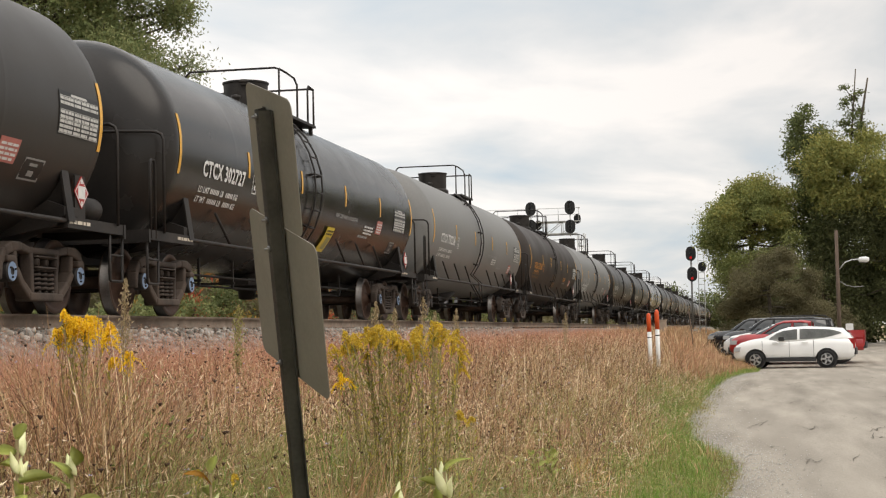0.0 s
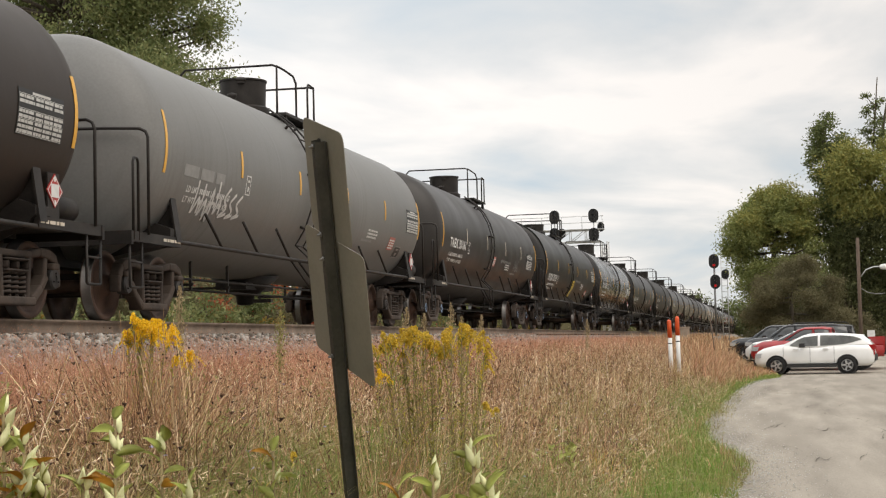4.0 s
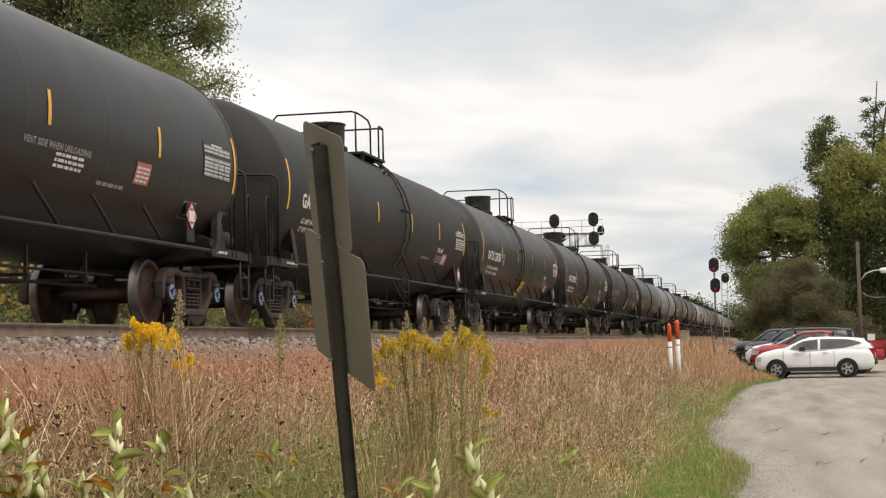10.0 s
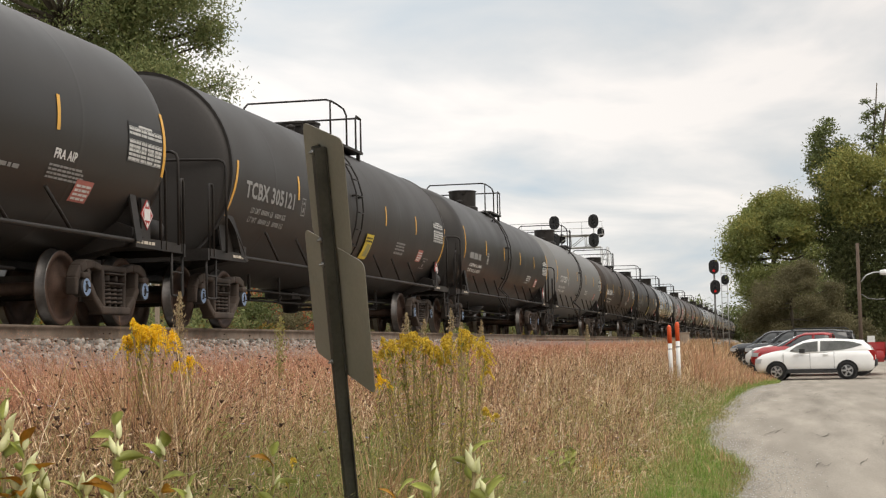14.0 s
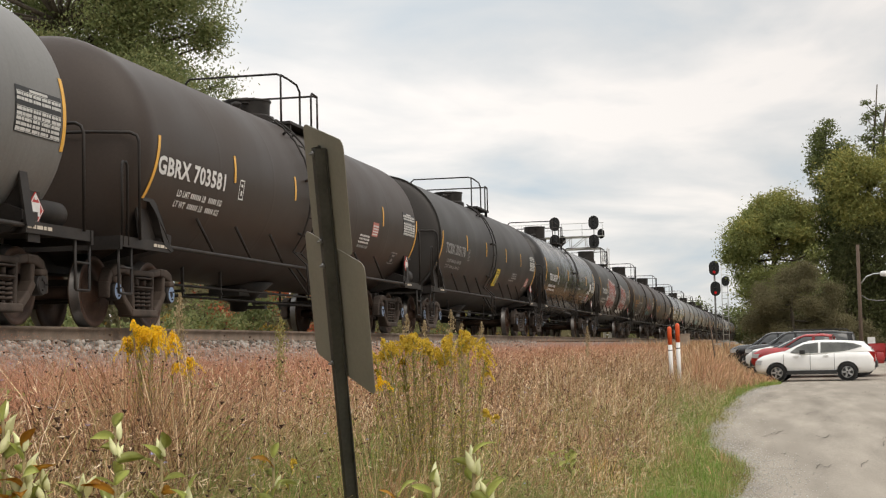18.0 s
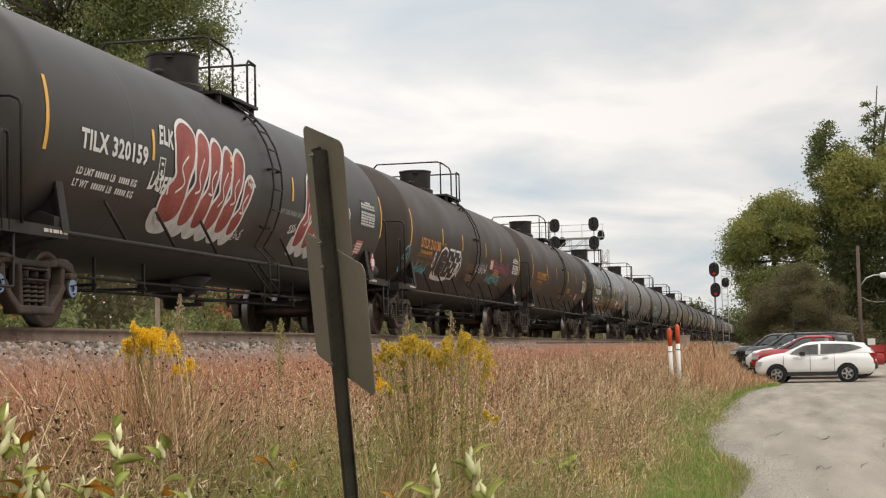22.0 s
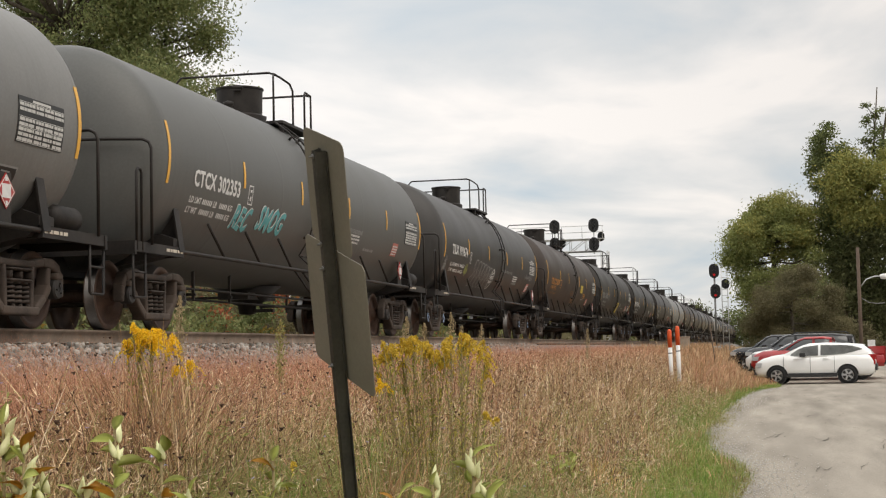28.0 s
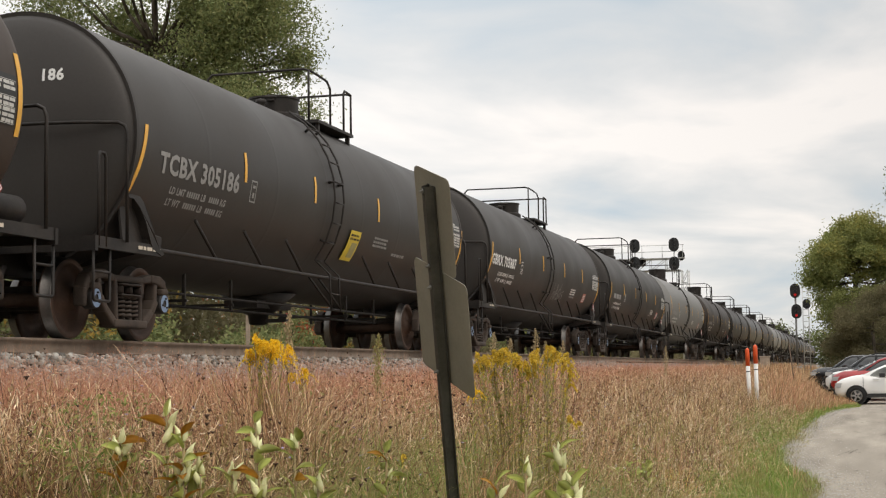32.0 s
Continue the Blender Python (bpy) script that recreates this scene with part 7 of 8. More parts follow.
    for x, y, h in ((1.5, 112, 4.5), (5.5, 114, 5.5), (9.5, 112, 6.0), (14, 110, 6.5)):
        L = mass(R, 20, 0, h * 0.5, 2.6, h * 0.5, 1.2, 1.1, 0)
        tree("dense dark brush and small trees behind the car park", (x, y, 0), L, 15000, 0.16, [M_leaf_shade], int(200 + x), 0.12, group="back brush")
    # shrubs across the track that show between the wheels
    for i, (x, y, w, h, k) in enumerate(((-17, 22, 2.4, 1.5, 0), (-17.5, 26.5, 2.4, 1.7, 0), (-16.8, 31, 2.4, 1.5, 3), (-17.0, 35, 2.2, 1.4, 0), (-18, 40, 3, 1.7, 0), (-17.5, 46, 3, 1.7, 3), (-18, 53, 3.4, 1.9, 2), (-18, 61, 3.6, 2.0, 1), (-18.5, 71, 4, 2.2, 0), (-19, 83, 4, 2.4, 3), (-19, 97, 5, 2.6, 0), (-20, 114, 6, 3.0, 3), (-17, 17.5, 2.2, 1.4, 3))):
        L = mass(R, 12, 0, h * 0.75, w, h * 0.7, w * 0.9, 0.75, 0) + mass(R, 3, 0, h * 0.8, w, h * 0.6, w * 0.6, 0.45, 1)
        m = [[M_leaf_airy, M_leaf_orange], [M_leaf_dull, M_leaf_red], [M_leaf_red, M_leaf_airy], [M_leaf_dark, M_leaf_orange]][k]
        tree(["green autumn shrub with orange leaves", "olive shrub with red autumn leaves", "sumac shrub turned red", "dark green shrub with orange leaves"][k] + " across the track", (x, y, 0.6), L, 9000, 0.07, m, 30 + i, 0.05, "bush", group="trackside shrubs")
    # undergrowth closing the view below the train
    rnd = field_rng(90)
    for name, mat, n in (("woods_edge", M_leaf_dull, 120000), ("woods_edge_turning", M_leaf_orange, 20000), ("woods_edge_red", M_leaf_red, 14000)):
        y = 12 + 130 * rnd.rand(n) ** 1.4
        x = -20.5 - 6 * rnd.rand(n)
        if mat is not M_leaf_dull:
            if mat is M_leaf_red:
                k = (y > 52) & (y < 90) & (rnd.rand(n) < 0.7)
            else:
                k = ((y < 43) | (y > 90)) & (rnd.rand(n) < 0.6)
            x, y = x[k], y[k]
            x = x + 1.0
        z = 0.4 + (4.6 + 1.0 * np.sin(y * 0.45) + 0.6 * np.sin(y * 1.3)) * rnd.rand(len(x)) ** 0.9
        V, F = leaf_cloud(np.stack([x, y, z], 1), 0.15, rnd)
        tagged(new(name, raw_mesh(name, V, F, mat)), "dense autumn undergrowth at the wood's edge across the track", "undergrowth", kind="stuff")
    n = 22000
    y = 120 + 420 * rnd.rand(n)
    V, F = leaf_cloud(np.stack([-21 - 8 * rnd.rand(n), y, 0.2 + (4 + np.sin(y * 0.2)) * rnd.rand(n)], 1), 0.5, rnd)
    tagged(new("far_hedge", raw_mesh("far_hedge", V, F, M_leaf_dull)), "far olive brush along the line", "undergrowth", kind="stuff")
    # distant tree line closing the view
    for i, (x, y, w, h) in enumerate(((-46, 150, 20, 9), (-60, 90, 18, 9), (-40, 230, 26, 10), (-20, 330, 20, 9), (20, 140, 16, 11), (45, 120, 20, 12), (30, 260, 30, 12), (-50, 45, 10, 7))):
        L = mass(R, 34, 0, h * 0.55, w, h * 0.42, 3, w * 0.14 + 0.6, 0)
        tree("distant green woods along the line", (x, y, 0), L, 12000, 0.35, [M_leaf_dark], 60 + i, 0.3, group="distant woods")
    L = mass(R, 10, 0, 9.0, 2.6, 2.0, 1.0, 0.9, 0)
    tree("far green treetop showing above the train", (-22.5, 112, 0), L, 9000, 0.12, [M_leaf_dark], 71, 0.2)


all_trees()

# ---- sign, posts, signals, pole ----


def make_sign():
    """Two bare plate backs on a perforated U-channel post that leans towards the viewer."""
    top, low = Vector((-1.806, 6.061, 2.417)), Vector((-1.873, 6.709, 0.860))
    p = (top - low).normalized()
    foot = low - p * ((low.z - 0.1) / p.z)
    th = radians(12.1)
    right = Vector((math.cos(th), math.sin(th), 0))
    r = (right - p * right.dot(p)).normalized()
    away = p.cross(r)
    phi = radians(61)
    h = (r * math.cos(phi) - away * math.sin(phi)).normalized()
    n = p.cross(h)
    m = Matrix(((h.x, n.x, p.x, foot.x), (h.y, n.y, p.y, foot.y), (h.z, n.z, p.z, foot.z), (0, 0, 0, 1)))
    sign = thing("street_sign", "leaning U-channel post with bare grey-green backs of two plates", "sign", m)
    L = (top - foot).length
    # post: hat section with a row of holes punched in the web
    hat = [(-0.042, 0.004), (-0.022, 0.004), (-0.014, -0.036), (0.014, -0.036), (0.022, 0.004), (0.042, 0.004), (0.042, 0.0), (0.025, 0.0), (0.017, -0.041), (-0.017, -0.041), (-0.025, 0.0), (-0.042, 0.0)]
    bm = bmesh.new()
    a = [bm.verts.new((u, v, -0.2)) for u, v in hat]
    b = [bm.verts.new((u, v, L)) for u, v in hat]
    for i in range(12):
        bm.faces.new((a[i], a[(i + 1) % 12], b[(i + 1) % 12], b[i]))
    bmesh.ops.recalc_face_normals(bm, faces=bm.faces)
    part("post", bm, M_post, sign)
    bm = bmesh.new()
    add_rod(bm, (0, -0.0412, 0), (0, -0.0418, 0), 0.0048, 8)
    hole = finish(bm, "post_hole", M_signal_black)
    for k in range(60):
        part("post_hole", hole, M_signal_black, sign, at=pose(0, 0, L - 0.04 - k * 0.0254))

    def plate(w, hgt, z, nm, y):
        pts, rad = [], 0.038
        for cx, cz, a0 in ((w / 2 - rad, hgt / 2 - rad, 0), (-w / 2 + rad, hgt / 2 - rad, 90), (-w / 2 + rad, -hgt / 2 + rad, 180), (w / 2 - rad, -hgt / 2 + rad, 270)):
            for q in range(5):
                t = radians(a0 + q * 22.5)
                pts.append((cx + rad * math.cos(t), z + cz + rad * math.sin(t)))
        return part(nm, extruded(pts, 0.003, "Y", y), M_galv, sign, "bare aluminium back of a sign plate")

    zu, zl = L - 0.185, L - 0.735
    up = plate(0.39, 0.50, zu, "upper_plate", 0.008)
    lo = plate(0.59, 0.59, zl, "lower_plate", 0.012)
    for z in (L - 0.02, zu - 0.22, zl + 0.22, zl - 0.23):
        bm = bmesh.new()
        add_rod(bm, (0, -0.062, z), (0, 0.012, z), 0.005, 8)
        add_rod(bm, (0, -0.050, z), (0, -0.042, z), 0.011, 6)
        part("bolt", bm, M_steel, sign)


make_sign()


def marker_post(x, y, z, top, lean):
    p = thing("marker_post", "white plastic marker post with a bright orange top", "marker post", pose(x, y, z - 0.25, 0, lean, 0), "marker posts")
    h = top - z + 0.25
    bm = bmesh.new()
    add_lathe(bm, [(0, 0.052), (h * 0.70, 0.052)], 16, "Z")
    part("tube", bm, M_white_paint, p)
    bm = bmesh.new()
    add_lathe(bm, [(h * 0.70, 0.055), (h - 0.06, 0.055), (h - 0.02, 0.042), (h, 0.012)], 16, "Z")
    part("cap", bm, M_orange, p)
    bm = bmesh.new()
    add_lathe(bm, [(h * 0.60, 0.0535), (h * 0.615, 0.0535)], 16, "Z")
    part("band", bm, M_signal_black, p)


marker_post(-2.50, 38.45, 0.72, 1.99, -1.0)
marker_post(-2.315, 38.48, 0.72, 2.07, -0.5)

M_lens_red = bpy.data.materials.new("lens_red")
M_lens_red.use_nodes = True
M_lens_red.node_tree.nodes["Principled BSDF"].inputs["Base Color"].default_value = (0.5, 0.01, 0.01, 1)
M_lens_red.node_tree.nodes["Principled BSDF"].inputs["Emission Color"].default_value = (1, 0.03, 0.03, 1)
M_lens_red.node_tree.nodes["Principled BSDF"].inputs["Emission Strength"].default_value = 0.35
M_lens_off = plain("lens_dark", (0.03, 0.03, 0.035), 0.15)


def signal_head(parent, x, y, z, w, h, lit=None):
    """Oval target board with three hooded lenses, facing the viewer."""
    n, pts = 8, []
    r = w / 2
    for k in range(n + 1):
        a = math.pi * k / n
        pts.append((x + r * math.cos(a), z + h / 2 - r + r * math.sin(a)))
    for k in range(n + 1):
        a = math.pi + math.pi * k / n
        pts.append((x + r * math.cos(a), z - h / 2 + r + r * math.sin(a)))
    board = part("target_board", extruded(pts, 0.04, "Y", y), M_signal_black, parent)
    part("lamp_case", box_bm(x - w * 0.3, x + w * 0.3, y + 0.02, y + 0.3, z - h * 0.38, z + h * 0.38), M_signal_black, parent)
    for k in (-1, 0, 1):
        zz = z + k * h * 0.27
        bm = bmesh.new()
        add_rod(bm, (x, y - 0.03, zz), (x, y - 0.02, zz), w * 0.13, 12)
        part("lens", bm, M_lens_red if lit == k else M_lens_off, parent)
        bm = bmesh.new()
        n2 = 9
        for j in range(n2):
            a0, a1 = math.pi * j / n2 - 0.3, math.pi * (j + 1) / n2 - 0.3 + (0.6 if j == n2 - 1 else 0)
            q = [(x + w * 0.16 * math.cos(a), zz + w * 0.16 * math.sin(a)) for a in (a0, a1)]
            add_quad(bm, (q[0][0], y - 0.02, q[0][1]), (q[1][0], y - 0.02, q[1][1]), (q[1][0], y - 0.30, q[1][1]), (q[0][0], y - 0.30, q[0][1]))
        bmesh.ops.remove_doubles(bm, verts=bm.verts, dist=0.001)
        bmesh.ops.solidify(bm, geom=bm.faces[:], thickness=0.01)
        part("hood", bm, M_signal_black, parent)


def add_quad(bm, *ps):
    bm.faces.new([bm.verts.new(p) for p in ps])


def box_bm(*b):
    bm = bmesh.new()
    add_box(bm, *b)
    return bm


def lattice(parent, name, a, b, side, height_dir, n, r, mat):
    """Truss leg or beam between a and b with four chords and zigzag lacing, each a part."""
    a, b, s, h = Vector(a), Vector(b), Vector(side), Vector(height_dir)
    for u, v in ((0, 0), (1, 0), (0, 1), (1, 1)):
        bm = bmesh.new()
        o = s * u + h * v
        add_rod(bm, a + o, b + o, r, 6)
        part("chord", bm, mat, parent)
    for k in range(n):
        p, q = a + (b - a) * (k / n), a + (b - a) * ((k + 1) / n)
        for o0, o1 in ((Vector(), h), (s, s + h)):
            bm = bmesh.new()
            add_rod(bm, p + o0, q + o1, r * 0.6, 5)
            add_rod(bm, p + o0, p + o1, r * 0.6, 5)
            part("lacing", bm, mat, parent)
        bm = bmesh.new()
        add_rod(bm, p, p + s, r * 0.6, 5)
        part("lacing", bm, mat, parent)


def make_signals():
    br = thing("signal_bridge", "aluminium signal gantry over the track with black signal heads", "signal gantry")
    y = 119.5
    lattice(br, "beam", (-24.0, y, 9.15), (-12.95, y, 9.15), (0, 1.1, 0), (0, 0, 0.95), 9, 0.05, M_alu)
    for x in (-12.95, -24.0):
        lattice(br, "leg", (x, y, 0.4), (x, y, 9.15), (0, 1.1, 0), (-0.7 if x < -20 else 0.5, 0, 0), 9, 0.05, M_alu)
    # walkway rail on top of the beam
    for z in (10.65, 11.15):
        bm = bmesh.new(); add_rod(bm, (-24.0, y - 0.1, z), (-12.7, y - 0.1, z), 0.025, 6); part("walkway_rail", bm, M_alu, br)
    for k in range(8):
        x = -24 + k * 1.6
        bm = bmesh.new(); add_rod(bm, (x, y - 0.1, 10.1), (x, y - 0.1, 11.15), 0.025, 6); part("rail_post", bm, M_alu, br)
    part("walkway", box_bm(-24.0, -12.7, y - 0.15, y + 0.8, 10.1, 10.15), M_alu, br)
    for x, zs in ((-16.52, (11.13, 9.75)), (-13.44, (11.15, 9.66))):
        bm = bmesh.new(); add_rod(bm, (x, y - 0.35, 8.9), (x, y - 0.35, 11.2), 0.05, 8); part("signal_mast", bm, M_alu, br)
        part("mast_bracket", box_bm(x - 0.05, x + 0.05, y - 0.35, y, 10.05, 10.15), M_alu, br)
        for z in zs:
            signal_head(br, x, y - 0.45, z, 0.80, 1.10)
        signal_head(br, x + 0.47, y + 0.4, 10.3 if x > -15 else 9.9, 0.55, 0.75)
    ms = thing("signal_mast", "grey trackside signal mast with two black heads, red lit", "railway signal", pose(-3.98, 111.6, 0))
    bm = bmesh.new(); add_rod(bm, (0, 0, 0), (0, 0, 7.2), 0.07, 10); part("mast", bm, M_steel, ms)
    signal_head(ms, -0.01, -0.12, 6.9, 0.72, 1.05, -1)
    signal_head(ms, 0.05, -0.12, 5.42, 0.72, 1.05, -1)
    part("base_case", box_bm(-0.3, 0.3, -0.1, 0.4, 0, 1.5), M_alu, ms)
    ld = thing("signal_ladder", "aluminium lattice ladder mast beside the trackside signal", "signal mast", pose(-3.5, 112, 0))
    for x in (0.0, 0.42):
        bm = bmesh.new(); add_rod(bm, (x, 0, 0), (x, 0, 7.6), 0.035, 6); part("rail", bm, M_alu, ld)
    for k in range(17):
        bm = bmesh.new(); add_rod(bm, (0, 0, 0.4 + k * 0.43), (0.42, 0, 0.4 + k * 0.43), 0.022, 5); part("rung", bm, M_alu, ld)
    signal_head(ld, 0.28, -0.2, 5.95, 0.55, 0.72)
    # grey relay cases by the line
    for x, yy, w, h in ((-4.75, 85, 0.5, 1.2),):
        c = thing("relay_case", "weathered tan metal equipment case beside the track", "equipment case", pose(x, yy, 0.82))
        bm = box_bm(-w / 2, w / 2, -0.3, 0.3, 0, h); soften(bm, 0.02)
        part("case", bm, M_case, c)
        part("lid", box_bm(-w / 2 - 0.04, w / 2 + 0.04, -0.34, 0.34, h, h + 0.06), M_case, c)


M_case = surface("case_tan", (0.26, 0.20, 0.15), (0.42, 0.34, 0.27), 3, 0.7, 0, 0.1, 40)
make_signals()
M_pole = surface("pole_wood", (0.07, 0.05, 0.04), (0.16, 0.12, 0.09), 3, 0.9, 0, 0.3, 40, 0.2, stretch=(4, 4, 0.5))


def make_pole():
    p = thing("utility_pole", "brown wooden utility pole with an arm lamp", "utility pole", pose(4.22, 77.6, 0))
    bm = bmesh.new(); add_rod(bm, (0, 0, -0.3), (0, 0, 6.2), 0.105, 12, 0.085); part("pole", bm, M_pole, p)
    bm = bmesh.new(); add_pipe(bm, [(0.1, 0, 4.3), (0.35, 0, 4.62), (0.7, 0, 4.75), (1.05, 0, 4.76)], 0.03, 7); part("lamp_arm", bm, M_alu, p)
    bm = bmesh.new(); add_lathe(bm, [(0, 0.05), (0.05, 0.12), (0.35, 0.15), (0.5, 0.10), (0.52, 0.02)], 14, "X", (1.0, 0, 4.74)); part("lamp_head", bm, M_white_paint, p)
    bm = bmesh.new(); add_pipe(bm, [(0.1, 0, 3.7), (0.4, 0, 3.5), (0.8, 0, 3.42), (1.2, 0, 3.44)], 0.025, 6); part("cable_bracket", bm, M_steel, p)
    s = thing("small_notice", "small white notice board on a stake", "notice", pose(4.72, 78, 0))
    bm = bmesh.new(); add_rod(bm, (0, 0, 0), (0, 0, 1.4), 0.03, 6); part("stake", bm, M_pole, s)
    part("board", box_bm(-0.18, 0.18, -0.05, -0.02, 1.15, 1.65), M_white_paint, s)


make_pole()
for x, y, z0, z1, lean in ((-1.95, 55, 0.15, 2.3, -6),):
    st = thing("thin_stake", "thin dark leaning stake in the grass", "stake", pose(x, y, z0, 0, lean, 0))
    bm = bmesh.new(); add_rod(bm, (0, 0, 0), (0, 0, z1 - z0), 0.022, 6); part("stake", bm, M_pole, st)

# ---- parked vehicles ----
M_car_white = surface("car_white", (0.74, 0.74, 0.72), (0.82, 0.82, 0.80), 2, 0.25, 0, 0, 60, 0.5, coat=0.6)
M_car_red = surface("car_red", (0.30, 0.012, 0.014), (0.40, 0.02, 0.02), 2, 0.28, 0, 0, 60, 0.5, coat=0.6)
M_car_black = surface("car_black", (0.010, 0.010, 0.011), (0.018, 0.018, 0.019), 2, 0.22, 0, 0, 60, 0.5, coat=0.6)
M_glass = surface("car_glass", (0.02, 0.022, 0.022), (0.05, 0.053, 0.053), 2, 0.04, 0, 0, 60, 0.7)
M_trim = surface("black_plastic", (0.012, 0.012, 0.012), (0.03, 0.03, 0.03), 8, 0.6, 0, 0.05, 60)
M_tyre = surface("tyre", (0.010, 0.010, 0.010), (0.022, 0.022, 0.022), 12, 0.85, 0, 0.1, 60, 0.3)
M_rim = surface("alloy_rim", (0.38, 0.38, 0.38), (0.55, 0.55, 0.55), 6, 0.35, 0.8, 0, 60)
# pale blotches put the sky's reflection in the windows into the glass colour
M_glass_pale = surface("car_glass_painted_sky", (0.07, 0.074, 0.072), (0.30, 0.31, 0.29), 1.3, 0.05, 0, 0, 60, 0.6)
M_tail = plain("tail_light", (0.35, 0.015, 0.015), 0.15)
M_head = plain("head_light", (0.45, 0.46, 0.47), 0.08)


def loft(stations, ring, mat=None):
    """Skin over cross-sections: ring(station) gives the half outline from the bottom centre to the top centre."""
    bm = bmesh.new()
    rows = []
    for s in stations:
        half = ring(s)
        full = half + [(-y, z) for y, z in half[::-1]]
        rows.append([bm.verts.new((s[0], y, z)) for y, z in full])
    for A, B in zip(rows, rows[1:]):
        n = len(A)
        for i in range(n):
            bm.faces.new((A[i], A[(i + 1) % n], B[(i + 1) % n], B[i])).smooth = True
    bm.faces.new(rows[0][::-1]); bm.faces.new(rows[-1])
    bmesh.ops.recalc_face_normals(bm, faces=bm.faces)
    return bm


def wheel_part(car, x, y, r, w):
    side = 1 if y > 0 else -1
    bm = bmesh.new()
    add_lathe(bm, [(-w * 0.44, r * 0.62), (-w * 0.5, r * 0.66), (-w / 2, r * 0.93), (-w * 0.35, r), (w * 0.35, r), (w / 2, r * 0.93), (w * 0.5, r * 0.66), (w * 0.44, r * 0.62)], 26, "Y", (0, 0, 0))
    wh = part("wheel", bm, M_tyre, car, "", at=pose(x, y, r))
    bm = bmesh.new()
    add_lathe(bm, [(-0.02, 0.03), (-0.02, r * 0.6), (0.02, r * 0.64), (0.02, 0.03)], 24, "Y", (0, side * w * 0.42, 0))
    part("rim_dish", bm, M_trim, wh)
    for k in range(5):
        bm = bmesh.new()
        add_box(bm, -0.035, 0.035, side * w * 0.52, side * w * 0.56, 0.03, r * 0.62, Matrix.Rotation(2 * math.pi * k / 5 + 0.3, 4, "Y"))
        part("rim_spoke", bm, M_rim, wh)
    bm = bmesh.new()
    for k in range(24):
        a0, a1 = 2 * math.pi * k / 24, 2 * math.pi * (k + 1) / 24
        q = [(math.cos(a), math.sin(a)) for a in (a0, a1)]
        yy = side * w * 0.545
        add_quad(bm, (q[0][0] * r * 0.56, yy, q[0][1] * r * 0.56), (q[1][0] * r * 0.56, yy, q[1][1] * r * 0.56), (q[1][0] * r * 0.66, yy, q[1][1] * r * 0.66), (q[0][0] * r * 0.66, yy, q[0][1] * r * 0.66))
    bmesh.ops.solidify(bm, geom=bm.faces[:], thickness=0.012)
    part("rim_ring", bm, M_rim, wh)


def painted_cabin(car, cabin, paint, windows, glass):
    """Closed upper body with window panes let into its sides; windows: (x, lower, upper) rows, as shares of the height."""
    rg = lambda s: [(0, s[1] - 0.05), (s[3], s[1] - 0.05), (s[3] * 0.985, s[1] + 0.02), (s[4] + (s[3] - s[4]) * 0.4, s[1] + (s[2] - s[1]) * 0.55), (s[4], s[2] - 0.06), (s[4] * 0.8, s[2] - 0.02), (0, s[2] - 0.015)]
    part("upper_body", loft(cabin, rg), paint, car)
    at_x = lambda x: [float(np.interp(x, [c[0] for c in cabin], [c[k] for c in cabin])) for k in range(1, 5)]

    def flank(x, f):
        z0, z1, w0, w1 = at_x(x)
        zs = [z0 + 0.02, z0 + (z1 - z0) * 0.55, z1 - 0.06]
        z = z0 + 0.02 + f * (z1 - z0 - 0.08)
        return float(np.interp(z, zs, [w0 * 0.985, w1 + (w0 - w1) * 0.4, w1])), z

    for s in (1, -1):
        for rows in windows:
            bm = bmesh.new()
            grid = []
            for x, lo, hi in rows:
                line = []
                for k in range(5):
                    w, z = flank(x, lo + (hi - lo) * k / 4)
                    line.append(bm.verts.new((x, s * (w + 0.012), z)))
                grid.append(line)
            for A, B in zip(grid, grid[1:]):
                for i in range(4):
                    bm.faces.new((A[i], A[i + 1], B[i + 1], B[i]))
            bmesh.ops.solidify(bm, geom=bm.faces[:], thickness=0.008)
            part("side_window", bm, glass, car, "side window with a pale sky reflection in its colour")
    for name, xs in (("windscreen", (0.44, 0.60, 0.80, 0.98)), ("rear_window", (-2.15, -2.05, -1.92))):
        bm = bmesh.new()
        grid = []
        for x in xs:
            z0, z1, w0, w1 = at_x(x)
            grid.append([bm.verts.new((x, w1 * u, z1 - 0.012 - (0.005 if abs(u) > 0.5 else 0))) for u in (-0.78, -0.3, 0.3, 0.78)])
        for A, B in zip(grid, grid[1:]):
            for i in range(3):
                bm.faces.new((A[i], A[i + 1], B[i + 1], B[i]))
        bmesh.ops.solidify(bm, geom=bm.faces[:], thickness=0.012)
        part(name, bm, M_glass, car, "dark tinted glass")


